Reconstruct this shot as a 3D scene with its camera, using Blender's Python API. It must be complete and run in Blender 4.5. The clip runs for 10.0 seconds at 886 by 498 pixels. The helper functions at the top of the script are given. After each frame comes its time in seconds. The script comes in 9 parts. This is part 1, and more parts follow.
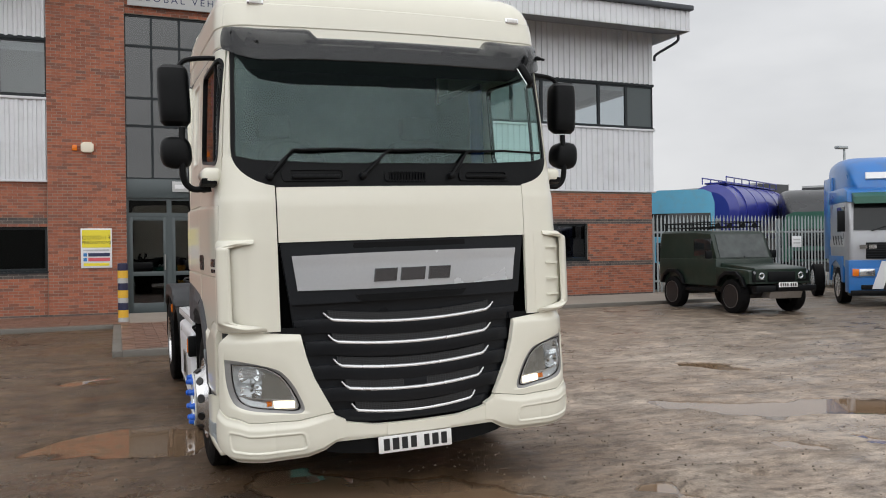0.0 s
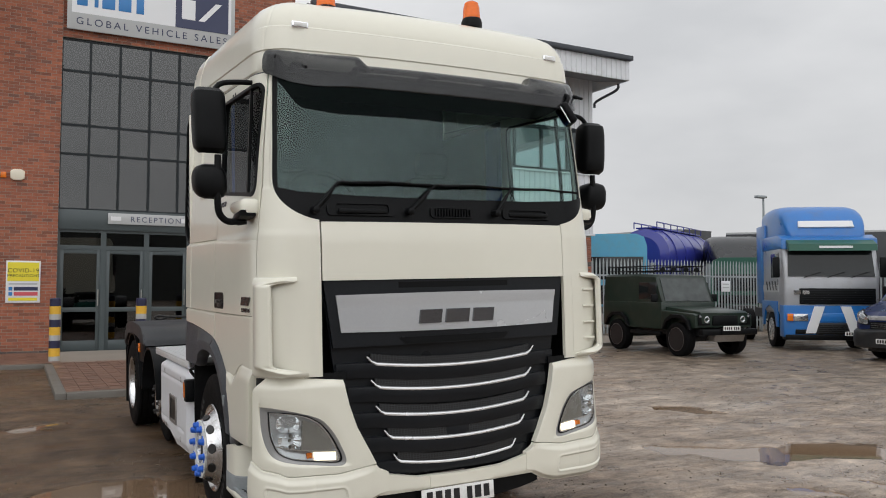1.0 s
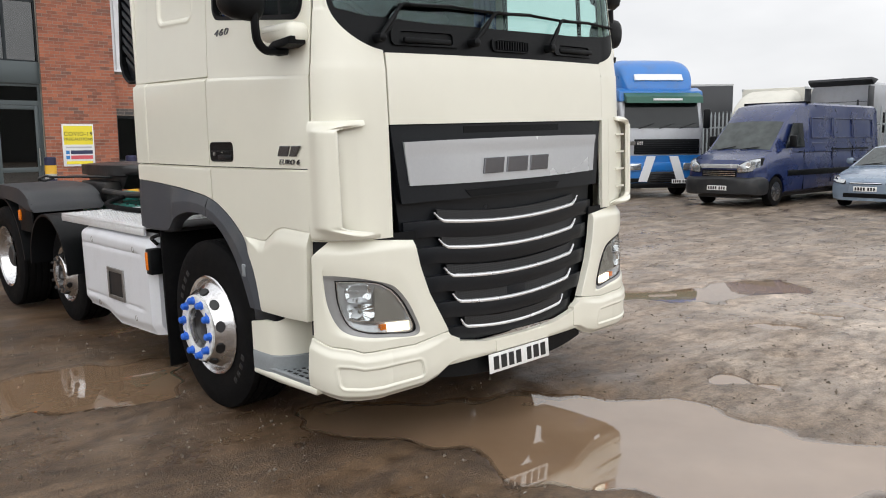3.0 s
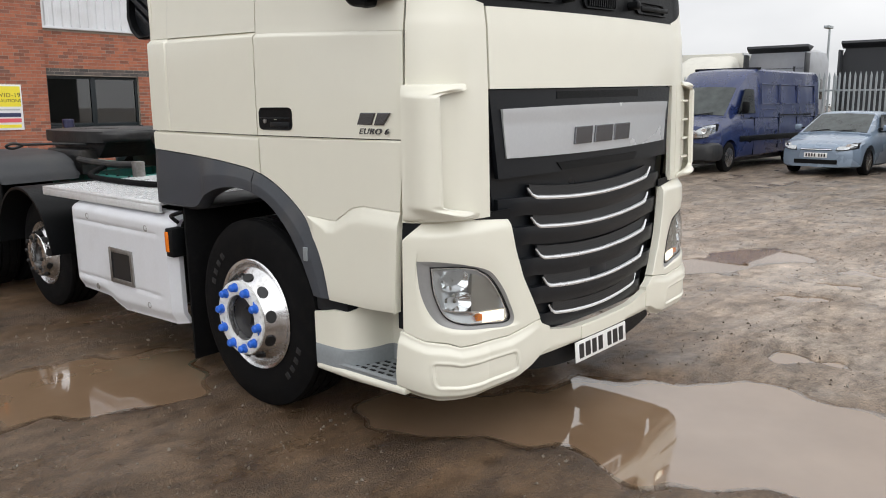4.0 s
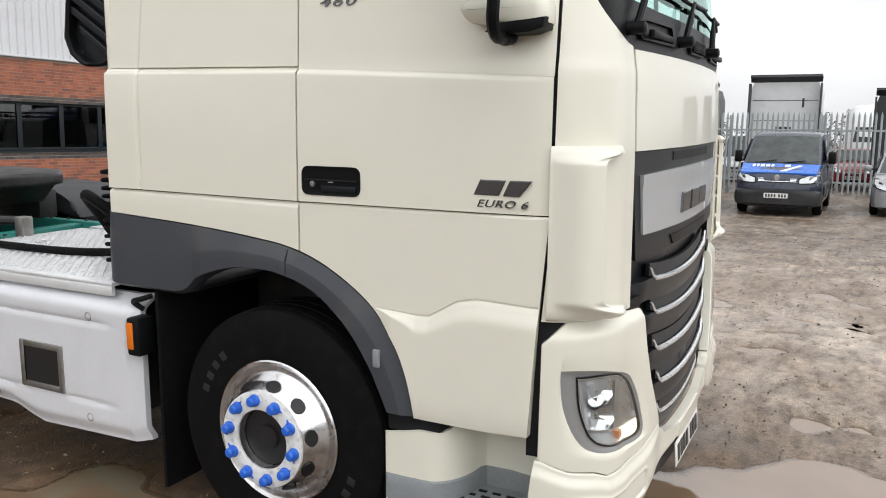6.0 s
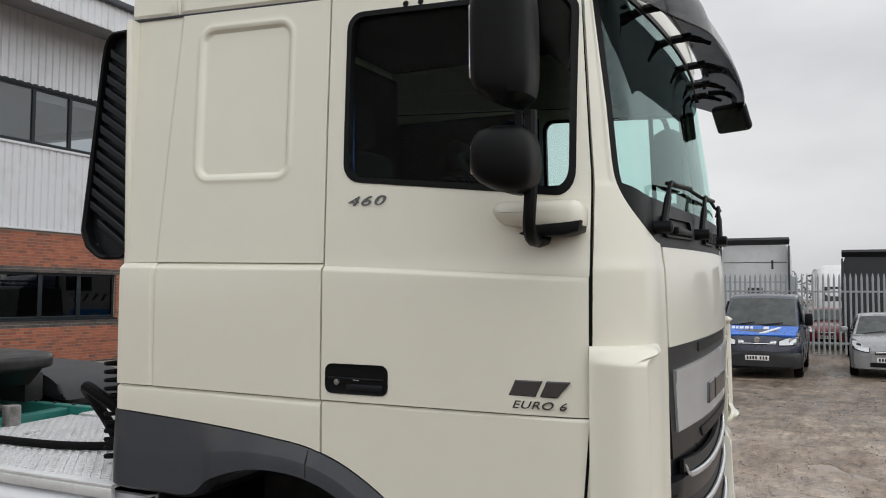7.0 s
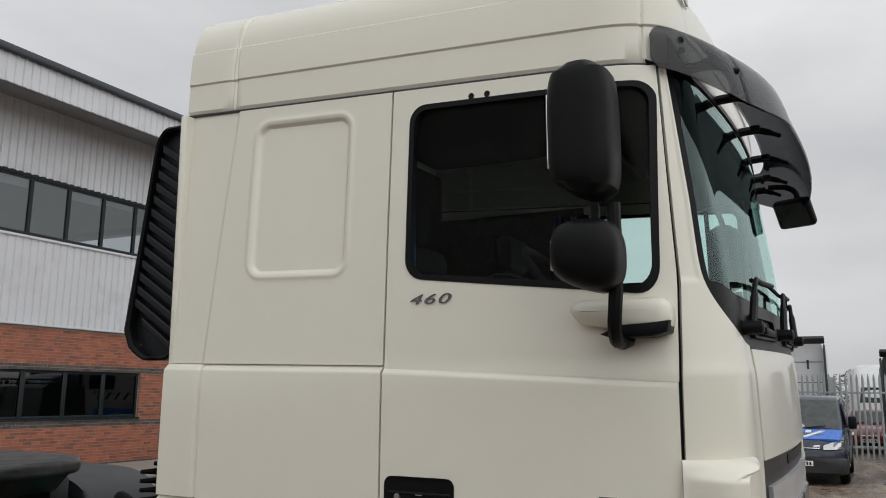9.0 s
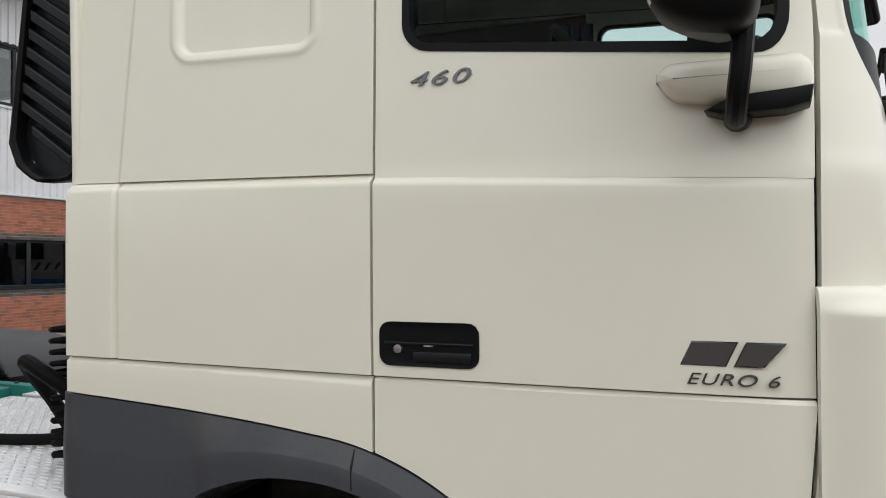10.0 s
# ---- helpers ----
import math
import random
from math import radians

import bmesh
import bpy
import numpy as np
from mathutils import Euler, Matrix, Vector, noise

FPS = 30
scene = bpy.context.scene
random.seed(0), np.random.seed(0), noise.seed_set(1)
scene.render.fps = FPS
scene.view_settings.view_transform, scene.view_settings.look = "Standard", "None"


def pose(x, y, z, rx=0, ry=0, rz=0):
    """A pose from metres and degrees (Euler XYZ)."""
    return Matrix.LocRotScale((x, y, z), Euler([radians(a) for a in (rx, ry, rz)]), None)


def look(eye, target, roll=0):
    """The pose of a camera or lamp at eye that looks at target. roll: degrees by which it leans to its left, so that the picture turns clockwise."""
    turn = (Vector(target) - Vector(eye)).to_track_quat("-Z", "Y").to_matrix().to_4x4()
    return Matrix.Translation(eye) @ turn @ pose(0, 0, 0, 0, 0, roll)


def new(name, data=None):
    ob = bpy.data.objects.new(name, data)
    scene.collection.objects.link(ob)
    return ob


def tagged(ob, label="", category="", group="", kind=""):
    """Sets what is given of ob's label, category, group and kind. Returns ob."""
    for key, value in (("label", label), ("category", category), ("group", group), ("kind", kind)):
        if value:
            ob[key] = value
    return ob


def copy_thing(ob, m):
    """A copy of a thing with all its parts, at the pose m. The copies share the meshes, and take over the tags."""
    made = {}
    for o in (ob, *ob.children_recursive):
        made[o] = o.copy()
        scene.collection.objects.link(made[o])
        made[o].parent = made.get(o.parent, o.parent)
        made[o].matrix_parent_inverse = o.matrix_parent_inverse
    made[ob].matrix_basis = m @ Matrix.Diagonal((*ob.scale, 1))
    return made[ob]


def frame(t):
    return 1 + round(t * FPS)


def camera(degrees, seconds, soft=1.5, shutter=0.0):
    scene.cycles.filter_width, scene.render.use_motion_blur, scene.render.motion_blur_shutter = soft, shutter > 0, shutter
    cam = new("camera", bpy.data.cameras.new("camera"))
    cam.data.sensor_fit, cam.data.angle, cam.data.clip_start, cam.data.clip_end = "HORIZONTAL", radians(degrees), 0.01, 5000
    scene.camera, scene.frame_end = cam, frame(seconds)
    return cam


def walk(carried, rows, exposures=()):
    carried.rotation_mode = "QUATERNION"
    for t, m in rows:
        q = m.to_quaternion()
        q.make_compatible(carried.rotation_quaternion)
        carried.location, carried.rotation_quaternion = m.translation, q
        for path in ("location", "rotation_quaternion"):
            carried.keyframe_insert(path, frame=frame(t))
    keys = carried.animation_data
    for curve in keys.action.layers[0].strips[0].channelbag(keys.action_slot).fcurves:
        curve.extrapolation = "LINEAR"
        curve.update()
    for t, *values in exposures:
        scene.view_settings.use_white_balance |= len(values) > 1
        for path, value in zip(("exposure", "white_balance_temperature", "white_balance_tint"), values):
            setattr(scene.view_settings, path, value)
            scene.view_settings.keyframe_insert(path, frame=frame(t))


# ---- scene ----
import functools
cam = camera(57.7, 10.0, soft=1.0)
PATH = [
    (0, (-1.841, -5.102, 1.683), (-1.089, -3.249, 1.68), -0.7),
    (0.5, (-2.16, -4.812, 1.7), (-1.303, -3.007, 1.767), -0.2),
    (1, (-2.506, -4.517, 1.694), (-1.566, -2.754, 1.788), 0.2),
    (1.5, (-2.767, -4.183, 1.675), (-1.73, -2.473, 1.72), 0.2),
    (2, (-3.002, -3.847, 1.672), (-1.853, -2.21, 1.654), -0.3),
    (2.5, (-3.245, -3.491, 1.663), (-1.976, -1.955, 1.491), -0.3),
    (2.7, (-3.34, -3.362, 1.633), (-2.043, -1.856, 1.412), -0.3),
    (3.8, (-3.673, -2.36, 1.651), (-2.217, -1.03, 1.321), -0.5),
    (4, (-3.721, -2.199, 1.655), (-2.251, -0.889, 1.305), -0.2),
    (4.5, (-3.784, -1.71, 1.643), (-2.247, -0.496, 1.236), -0.2),
    (5, (-3.825, -1.272, 1.639), (-2.183, -0.25, 1.128), -0.4),
    (5.5, (-3.731, -0.892, 1.651), (-2.025, 0.037, 1.175), 0.8),
    (5.7, (-3.742, -0.789, 1.699), (-2.012, 0.128, 1.296), 1.1),
    (6.8, (-3.792, -0.464, 1.885), (-1.986, 0.396, 1.913), 0.1),
    (7, (-3.8, -0.453, 1.906), (-1.998, 0.406, 2.021), 0.4),
    (7.5, (-3.843, -0.434, 1.946), (-2.06, 0.429, 2.218), 0.6),
    (8, (-3.899, -0.413, 1.973), (-2.143, 0.461, 2.363), 0.9),
    (8.5, (-3.893, -0.364, 1.973), (-2.154, 0.525, 2.404), 0.8),
    (9, (-3.716, -0.231, 1.926), (-1.963, 0.665, 2.282), 0.6),
    (9.5, (-3.406, -0.002, 1.862), (-1.623, 0.882, 2.065), 0.9),
    (10, (-3.063, 0.312, 1.795), (-1.219, 1.085, 1.831), -0.2),
]
EXPOSURES = [(0, -0.05), (0.5, -0.04), (1, -0.22), (1.5, -0.06), (2, 0.2), (2.5, 0.24), (4.5, 0.19), (5, 0.33), (5.5, 0.42), (7, -0.16), (7.5, -0.38), (8, -0.66), (8.5, -0.77), (9, -0.36), (9.5, 0.07), (10, 0.03)]
walk(cam, [(t, look(eye, target, roll)) for t, eye, target, roll in PATH], EXPOSURES)

# ---- light ----
world = bpy.data.worlds.new("overcast_sky")
scene.world = world
world.use_nodes = True
wn, wl = world.node_tree.nodes, world.node_tree.links
wn.clear()
SUN_ELEVATION, SUN_AZIMUTH = 33.0, 205.0
sky = wn.new("ShaderNodeTexSky")
sky.sky_type, sky.sun_disc = "NISHITA", False
sky.sun_elevation, sky.sun_rotation = radians(SUN_ELEVATION), radians(SUN_AZIMUTH)
sky_grey = wn.new("ShaderNodeHueSaturation")
sky_grey.inputs["Saturation"].default_value = 0.12
sky_grey.inputs["Value"].default_value = 0.10
cloud_coord = wn.new("ShaderNodeTexCoord")
cloud_map = wn.new("ShaderNodeMapping")
cloud_map.inputs["Scale"].default_value = (1.0, 1.0, 2.6)
cloud_noise = wn.new("ShaderNodeTexNoise")
cloud_noise.inputs["Scale"].default_value = 2.2
cloud_noise.inputs["Detail"].default_value = 5.0
cloud_noise.inputs["Roughness"].default_value = 0.5
cloud_ramp = wn.new("ShaderNodeValToRGB")
cloud_ramp.color_ramp.elements[0].position, cloud_ramp.color_ramp.elements[0].color = 0.28, (0.73, 0.745, 0.77, 1)
cloud_ramp.color_ramp.elements[1].position, cloud_ramp.color_ramp.elements[1].color = 0.70, (1.06, 1.065, 1.08, 1)
sky_mix = wn.new("ShaderNodeMix")
sky_mix.data_type = "RGBA"
sky_mix.inputs["Factor"].default_value = 0.85
sky_out = wn.new("ShaderNodeBackground")
SKY_STRENGTH = 1.0
sky_out.inputs["Strength"].default_value = SKY_STRENGTH
world_out = wn.new("ShaderNodeOutputWorld")
wl.new(sky.outputs["Color"], sky_grey.inputs["Color"])
wl.new(cloud_coord.outputs["Generated"], cloud_map.inputs["Vector"])
wl.new(cloud_map.outputs["Vector"], cloud_noise.inputs["Vector"])
wl.new(cloud_noise.outputs["Fac"], cloud_ramp.inputs["Fac"])
wl.new(sky_grey.outputs["Color"], sky_mix.inputs["A"])
wl.new(cloud_ramp.outputs["Color"], sky_mix.inputs["B"])
# overcast sky, brighter round the veiled sun
veil_dir, veil = wn.new("ShaderNodeVectorMath"), wn.new("ShaderNodeMapRange")
veil_dir.operation, veil.interpolation_type = "DOT_PRODUCT", "SMOOTHSTEP"
veil_dir.inputs[1].default_value = (math.sin(radians(SUN_AZIMUTH)) * math.cos(radians(SUN_ELEVATION)), math.cos(radians(SUN_AZIMUTH)) * math.cos(radians(SUN_ELEVATION)), math.sin(radians(SUN_ELEVATION)))
veil.inputs["From Min"].default_value, veil.inputs["From Max"].default_value = 0.1, 1.0
veil.inputs["To Min"].default_value, veil.inputs["To Max"].default_value = SKY_STRENGTH, SKY_STRENGTH * 1.75
wl.new(cloud_coord.outputs["Generated"], veil_dir.inputs[0])
wl.new(veil_dir.outputs["Value"], veil.inputs["Value"])
sky_z, dome, both_sky = wn.new("ShaderNodeSeparateXYZ"), wn.new("ShaderNodeMapRange"), wn.new("ShaderNodeMath")
dome.inputs["From Min"].default_value, dome.inputs["From Max"].default_value = 0.02, 0.40
dome.inputs["To Min"].default_value, dome.inputs["To Max"].default_value = 0.83, 1.10
both_sky.operation = "MULTIPLY"
wl.new(cloud_coord.outputs["Generated"], sky_z.inputs["Vector"])
wl.new(sky_z.outputs["Z"], dome.inputs["Value"])
wl.new(veil.outputs["Result"], both_sky.inputs[0])
wl.new(dome.outputs["Result"], both_sky.inputs[1])
wl.new(both_sky.outputs[0], sky_out.inputs["Strength"])
wl.new(sky_mix.outputs["Result"], sky_out.inputs["Color"])
wl.new(sky_out.outputs["Background"], world_out.inputs["Surface"])

sun = new("sun", bpy.data.lights.new("sun", "SUN"))
sun.data.energy, sun.data.angle, sun.data.color = 0.35, radians(170), (1.0, 0.97, 0.93)
az, el = radians(SUN_AZIMUTH), radians(SUN_ELEVATION)
sun.matrix_world = look((math.sin(az) * 40 * math.cos(el), math.cos(az) * 40 * math.cos(el), 40 * math.sin(el)), (0, 0, 0))


# ---- materials ----
def material(name, base, rough=0.5, metal=0.0, vary=0.12, grain=60.0, stain=1.2, bump=0.0, bump_scale=120.0, coat=0.0, dirt=None, dirt_amount=0.0, rough_vary=0.08, specular=0.5):
    """Principled surface with tone varied at two scales, dirt patches and fine relief."""
    m = bpy.data.materials.new(name)
    m.use_nodes = True
    n, l = m.node_tree.nodes, m.node_tree.links
    b = n["Principled BSDF"]
    b.inputs["Metallic"].default_value = metal
    b.inputs["Coat Weight"].default_value = coat
    b.inputs["Coat Roughness"].default_value = 0.04
    b.inputs["Specular IOR Level"].default_value = specular
    co = n.new("ShaderNodeTexCoord")
    fine, wide = n.new("ShaderNodeTexNoise"), n.new("ShaderNodeTexNoise")
    fine.inputs["Scale"].default_value, fine.inputs["Detail"].default_value = grain, 3
    wide.inputs["Scale"].default_value, wide.inputs["Detail"].default_value = stain, 6
    l.new(co.outputs["Object"], fine.inputs["Vector"])
    l.new(co.outputs["Object"], wide.inputs["Vector"])
    both = n.new("ShaderNodeMath")
    both.operation = "ADD"
    l.new(fine.outputs["Fac"], both.inputs[0])
    l.new(wide.outputs["Fac"], both.inputs[1])
    tone = n.new("ShaderNodeMapRange")
    tone.inputs["From Min"].default_value, tone.inputs["From Max"].default_value = 0.6, 1.4
    tone.inputs["To Min"].default_value, tone.inputs["To Max"].default_value = 1 - vary, 1 + vary
    l.new(both.outputs[0], tone.inputs["Value"])
    hue = n.new("ShaderNodeHueSaturation")
    hue.inputs["Color"].default_value = (*base, 1)
    l.new(tone.outputs["Result"], hue.inputs["Value"])
    colour = hue.outputs["Color"]
    if dirt:
        spots = n.new("ShaderNodeTexNoise")
        spots.inputs["Scale"].default_value, spots.inputs["Detail"].default_value = stain * 2.7, 8
        l.new(co.outputs["Object"], spots.inputs["Vector"])
        cut = n.new("ShaderNodeMapRange")
        cut.inputs["From Min"].default_value, cut.inputs["From Max"].default_value = 0.5, 0.75
        cut.inputs["To Max"].default_value = dirt_amount
        l.new(spots.outputs["Fac"], cut.inputs["Value"])
        mix = n.new("ShaderNodeMix")
        mix.data_type = "RGBA"
        l.new(cut.outputs["Result"], mix.inputs["Factor"])
        l.new(colour, mix.inputs["A"])
        mix.inputs["B"].default_value = (*dirt, 1)
        colour = mix.outputs["Result"]
    l.new(colour, b.inputs["Base Color"])
    rr = n.new("ShaderNodeMapRange")
    rr.inputs["From Min"].default_value, rr.inputs["From Max"].default_value = 0.3, 0.7
    rr.inputs["To Min"].default_value, rr.inputs["To Max"].default_value = max(0.02, rough - rough_vary), min(1, rough + rough_vary)
    l.new(wide.outputs["Fac"], rr.inputs["Value"])
    l.new(rr.outputs["Result"], b.inputs["Roughness"])
    if bump:
        rel = n.new("ShaderNodeTexNoise")
        rel.inputs["Scale"].default_value, rel.inputs["Detail"].default_value = bump_scale, 4
        l.new(co.outputs["Object"], rel.inputs["Vector"])
        bp = n.new("ShaderNodeBump")
        bp.inputs["Strength"].default_value, bp.inputs["Distance"].default_value = bump, 0.01
        l.new(rel.outputs["Fac"], bp.inputs["Height"])
        l.new(bp.outputs["Normal"], b.inputs["Normal"])
    return m


def glass(name, tint, rough=0.02, gloss=0.9, ior=1.5):
    """Tinted pane: see-through tint under a mirror-like skin."""
    m = bpy.data.materials.new(name)
    m.use_nodes = True
    n, l = m.node_tree.nodes, m.node_tree.links
    n.remove(n["Principled BSDF"])
    out = n["Material Output"]
    see, shine, mix, fres = n.new("ShaderNodeBsdfTransparent"), n.new("ShaderNodeBsdfGlossy"), n.new("ShaderNodeMixShader"), n.new("ShaderNodeLayerWeight")
    see.inputs["Color"].default_value = (*tint, 1)
    shine.inputs["Roughness"].default_value = rough
    shine.inputs["Color"].default_value = (gloss, gloss, gloss, 1)
    fres.inputs["Blend"].default_value = 0.5
    low = ((ior - 1) / (ior + 1)) ** 2
    steep, lift = n.new("ShaderNodeMath"), n.new("ShaderNodeMath")
    steep.operation, lift.operation = "POWER", "MULTIPLY_ADD"
    steep.inputs[1].default_value = 5.0
    lift.inputs[1].default_value, lift.inputs[2].default_value = 1 - low, low
    l.new(fres.outputs["Facing"], steep.inputs[0])
    l.new(steep.outputs[0], lift.inputs[0])
    l.new(lift.outputs[0], mix.inputs["Fac"])
    l.new(see.outputs["BSDF"], mix.inputs[1])
    l.new(shine.outputs["BSDF"], mix.inputs[2])
    l.new(mix.outputs["Shader"], out.inputs["Surface"])
    return m


PAINT_CREAM = material("cream_white_paint", (0.778, 0.758, 0.65), 0.30, vary=0.015, stain=0.9, grain=8, coat=0.6, rough_vary=0.0)
PLASTIC_GREY = material("grey_textured_plastic", (0.045, 0.050, 0.060), 0.46, vary=0.12, bump=0.15, bump_scale=400, dirt=(0.16, 0.145, 0.125), dirt_amount=0.25)
PLASTIC_BLACK = material("black_plastic", (0.005, 0.0055, 0.0062), 0.42, vary=0.2, specular=0.14, bump=0.1, bump_scale=500)
PLASTIC_DARK = material("dark_grille_plastic", (0.009, 0.0105, 0.013), 0.34, vary=0.2, specular=0.25, bump=0.08, bump_scale=500)
STEP_GREY = material("mid_grey_step_plastic", (0.24, 0.26, 0.27), 0.55, vary=0.1, dirt=(0.2, 0.17, 0.13), dirt_amount=0.35, bump=0.1, bump_scale=300)
SMOKED = glass("smoked_acrylic", (0.36, 0.365, 0.372), 0.06, ior=1.45)
smk = SMOKED.node_tree
dull, blend = smk.nodes.new("ShaderNodeBsdfPrincipled"), smk.nodes.new("ShaderNodeMixShader")
dull.inputs["Base Color"].default_value, dull.inputs["Roughness"].default_value = (0.022, 0.0235, 0.0265, 1), 0.36
blend.inputs["Fac"].default_value = 0.42
glassy = smk.nodes["Material Output"].inputs["Surface"].links[0].from_socket
smk.links.new(glassy, blend.inputs[1])
smk.links.new(dull.outputs["BSDF"], blend.inputs[2])
smk.links.new(blend.outputs["Shader"], smk.nodes["Material Output"].inputs["Surface"])
CHROME = material("chrome_strip", (0.85, 0.85, 0.86), 0.12, metal=1.0, vary=0.03)
BRIGHT = material("bright_silver_edging", (0.74, 0.75, 0.76), 0.26, metal=0.7, vary=0.03)
SILVER = material("silver_badge_panel", (0.52, 0.535, 0.55), 0.24, metal=0.30, vary=0.03, stain=2)
BADGE = material("dark_chrome_badge", (0.16, 0.16, 0.17), 0.22, metal=0.9, vary=0.05)
ALLOY = material("polished_alloy", (0.72, 0.72, 0.73), 0.24, metal=1.0, vary=0.08, grain=30, stain=8, dirt=(0.3, 0.27, 0.23), dirt_amount=0.5)
WHITE_WORN = material("worn_white_wheel_ring", (0.80, 0.80, 0.78), 0.5, vary=0.05, dirt=(0.07, 0.065, 0.06), dirt_amount=0.45, stain=14)
RUBBER = material("tyre_rubber", (0.0065, 0.0065, 0.007), 0.62, vary=0.25, stain=5, bump=0.2, bump_scale=200, dirt=(0.022, 0.019, 0.016), dirt_amount=0.25, specular=0.06)
BLUE_CAP = material("blue_nut_cap_plastic", (0.02, 0.13, 0.62), 0.35, vary=0.1)
SKIRT_SILVER = material("silver_white_skirt_paint", (0.70, 0.71, 0.74), 0.33, metal=0.08, vary=0.03, bump=0.12, bump_scale=7, dirt=(0.4, 0.37, 0.33), dirt_amount=0.2)
CHEQUER = material("aluminium_tread_plate", (0.78, 0.79, 0.80), 0.34, metal=0.4, vary=0.05, dirt=(0.5, 0.48, 0.46), dirt_amount=0.3, stain=6)
MARK_GREY = material("faded_tyre_lettering", (0.0115, 0.0115, 0.012), 0.6, vary=0.2)
TEAL = material("teal_chassis_paint", (0.02, 0.20, 0.17), 0.45, vary=0.2, dirt=(0.1, 0.09, 0.07), dirt_amount=0.5, stain=4)
BLACK_METAL = material("black_chassis_steel", (0.02, 0.02, 0.021), 0.5, vary=0.3, dirt=(0.08, 0.065, 0.05), dirt_amount=0.5, stain=3)
STEEL = material("weathered_steel", (0.35, 0.34, 0.33), 0.42, metal=0.9, vary=0.12, dirt=(0.2, 0.17, 0.13), dirt_amount=0.4, stain=10)
WINDSCREEN = glass("green_tinted_windscreen", (0.80, 0.90, 0.88), ior=1.68)
ws = WINDSCREEN.node_tree
for skin_node in ws.nodes:
    if skin_node.type == "BSDF_GLOSSY":
        skin_node.inputs["Color"].default_value = (0.74, 0.95, 0.91, 1)
SIDE_GLASS = glass("tinted_side_glass", (0.86, 0.93, 0.92), gloss=0.6, ior=1.22)
def clear_tint(name, tint):
    m = bpy.data.materials.new(name)
    m.use_nodes = True
    n, l = m.node_tree.nodes, m.node_tree.links
    n.remove(n["Principled BSDF"])
    see = n.new("ShaderNodeBsdfTransparent")
    see.inputs["Color"].default_value = (*tint, 1)
    l.new(see.outputs["BSDF"], n["Material Output"].inputs["Surface"])
    return m


INNER_SCREEN = clear_tint("inner_windscreen_face", (0.80, 0.94, 0.91))
INNER_SIDE = clear_tint("inner_side_glass_face", (0.88, 0.95, 0.94))
INNER_VISOR = clear_tint("inner_visor_face", (0.42, 0.425, 0.432))


def inner_face(ob, mat, outward):
    """The inner side of a pane only tints; the outer side also mirrors."""
    ob.data.materials.append(mat)
    for p in ob.data.polygons:
        if p.normal.dot(outward) < 0:
            p.material_index = 1


LENS = glass("clear_lamp_lens", (0.93, 0.94, 0.94), 0.01)
REFLECTOR = material("lamp_reflector", (0.86, 0.87, 0.88), 0.10, metal=1.0, vary=0.05, grain=15)
LAMP_INNER = material("satin_lamp_reflector", (0.52, 0.53, 0.54), 0.2, metal=0.5, vary=0.2, grain=25, stain=9)
LAMP_BROWN = material("grey_brown_lamp_panel", (0.22, 0.205, 0.18), 0.3, metal=0.0, vary=0.06)
LAMP_GREY = material("grey_lamp_bezel", (0.30, 0.30, 0.295), 0.35, metal=0.3, vary=0.05)
AMBER = material("amber_lens", (0.75, 0.18, 0.01), 0.15, vary=0.08)
BEACON = material("orange_beacon_lens", (0.85, 0.16, 0.01), 0.12, vary=0.08)
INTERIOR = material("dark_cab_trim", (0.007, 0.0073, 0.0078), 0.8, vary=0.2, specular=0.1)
INTERIOR_LIGHT = material("grey_cab_lining", (0.16, 0.165, 0.165), 0.85, vary=0.1, bump=0.1, bump_scale=300)
CURTAIN = material("blue_curtain_cloth", (0.02, 0.05, 0.19), 0.9, vary=0.2)
MIRROR_GLASS = material("mirror_glass", (0.85, 0.86, 0.88), 0.03, metal=1.0, vary=0.01)
PLATE_WHITE = material("number_plate_white", (0.80, 0.80, 0.78), 0.35, vary=0.04, dirt=(0.4, 0.35, 0.3), dirt_amount=0.3, stain=8)
INK = material("black_ink", (0.012, 0.012, 0.013), 0.4, vary=0.1)
GREY_GLASS = material("grey_car_windscreen", (0.045, 0.054, 0.053), 0.05, vary=0.4, grain=5, stain=2.5, specular=0.5)
DARK_GLASS = material("dark_vehicle_glass", (0.014, 0.017, 0.018), 0.05, vary=0.2, specular=0.35)


# ---- building helpers ----
def thing(name, m, label, category, group="", kind=""):
    ob = new(name)
    ob.empty_display_size = 0.1
    ob.matrix_world = m
    return tagged(ob, label, category, group, kind)


def finish(bm, smooth=True, weld=True):
    if weld:
        bmesh.ops.remove_doubles(bm, verts=bm.verts, dist=0.0004)
    bmesh.ops.recalc_face_normals(bm, faces=bm.faces)
    me = bpy.data.meshes.new("mesh")
    bm.to_mesh(me)
    bm.free()
    if smooth:
        me.polygons.foreach_set("use_smooth", [True] * len(me.polygons))
        me.set_sharp_from_angle(angle=radians(32))
    return me


def part(name, bm, mat, parent=None, label="", smooth=True, at=None, weld=True):
    """Links a bmesh as one mesh object under a thing or a part."""
    me = finish(bm, smooth, weld)
    me.name = name
    me.materials.append(mat)
    ob = new(name, me)
    if parent:
        ob.parent = parent
    if at:
        ob.matrix_basis = at
    return tagged(ob, label)


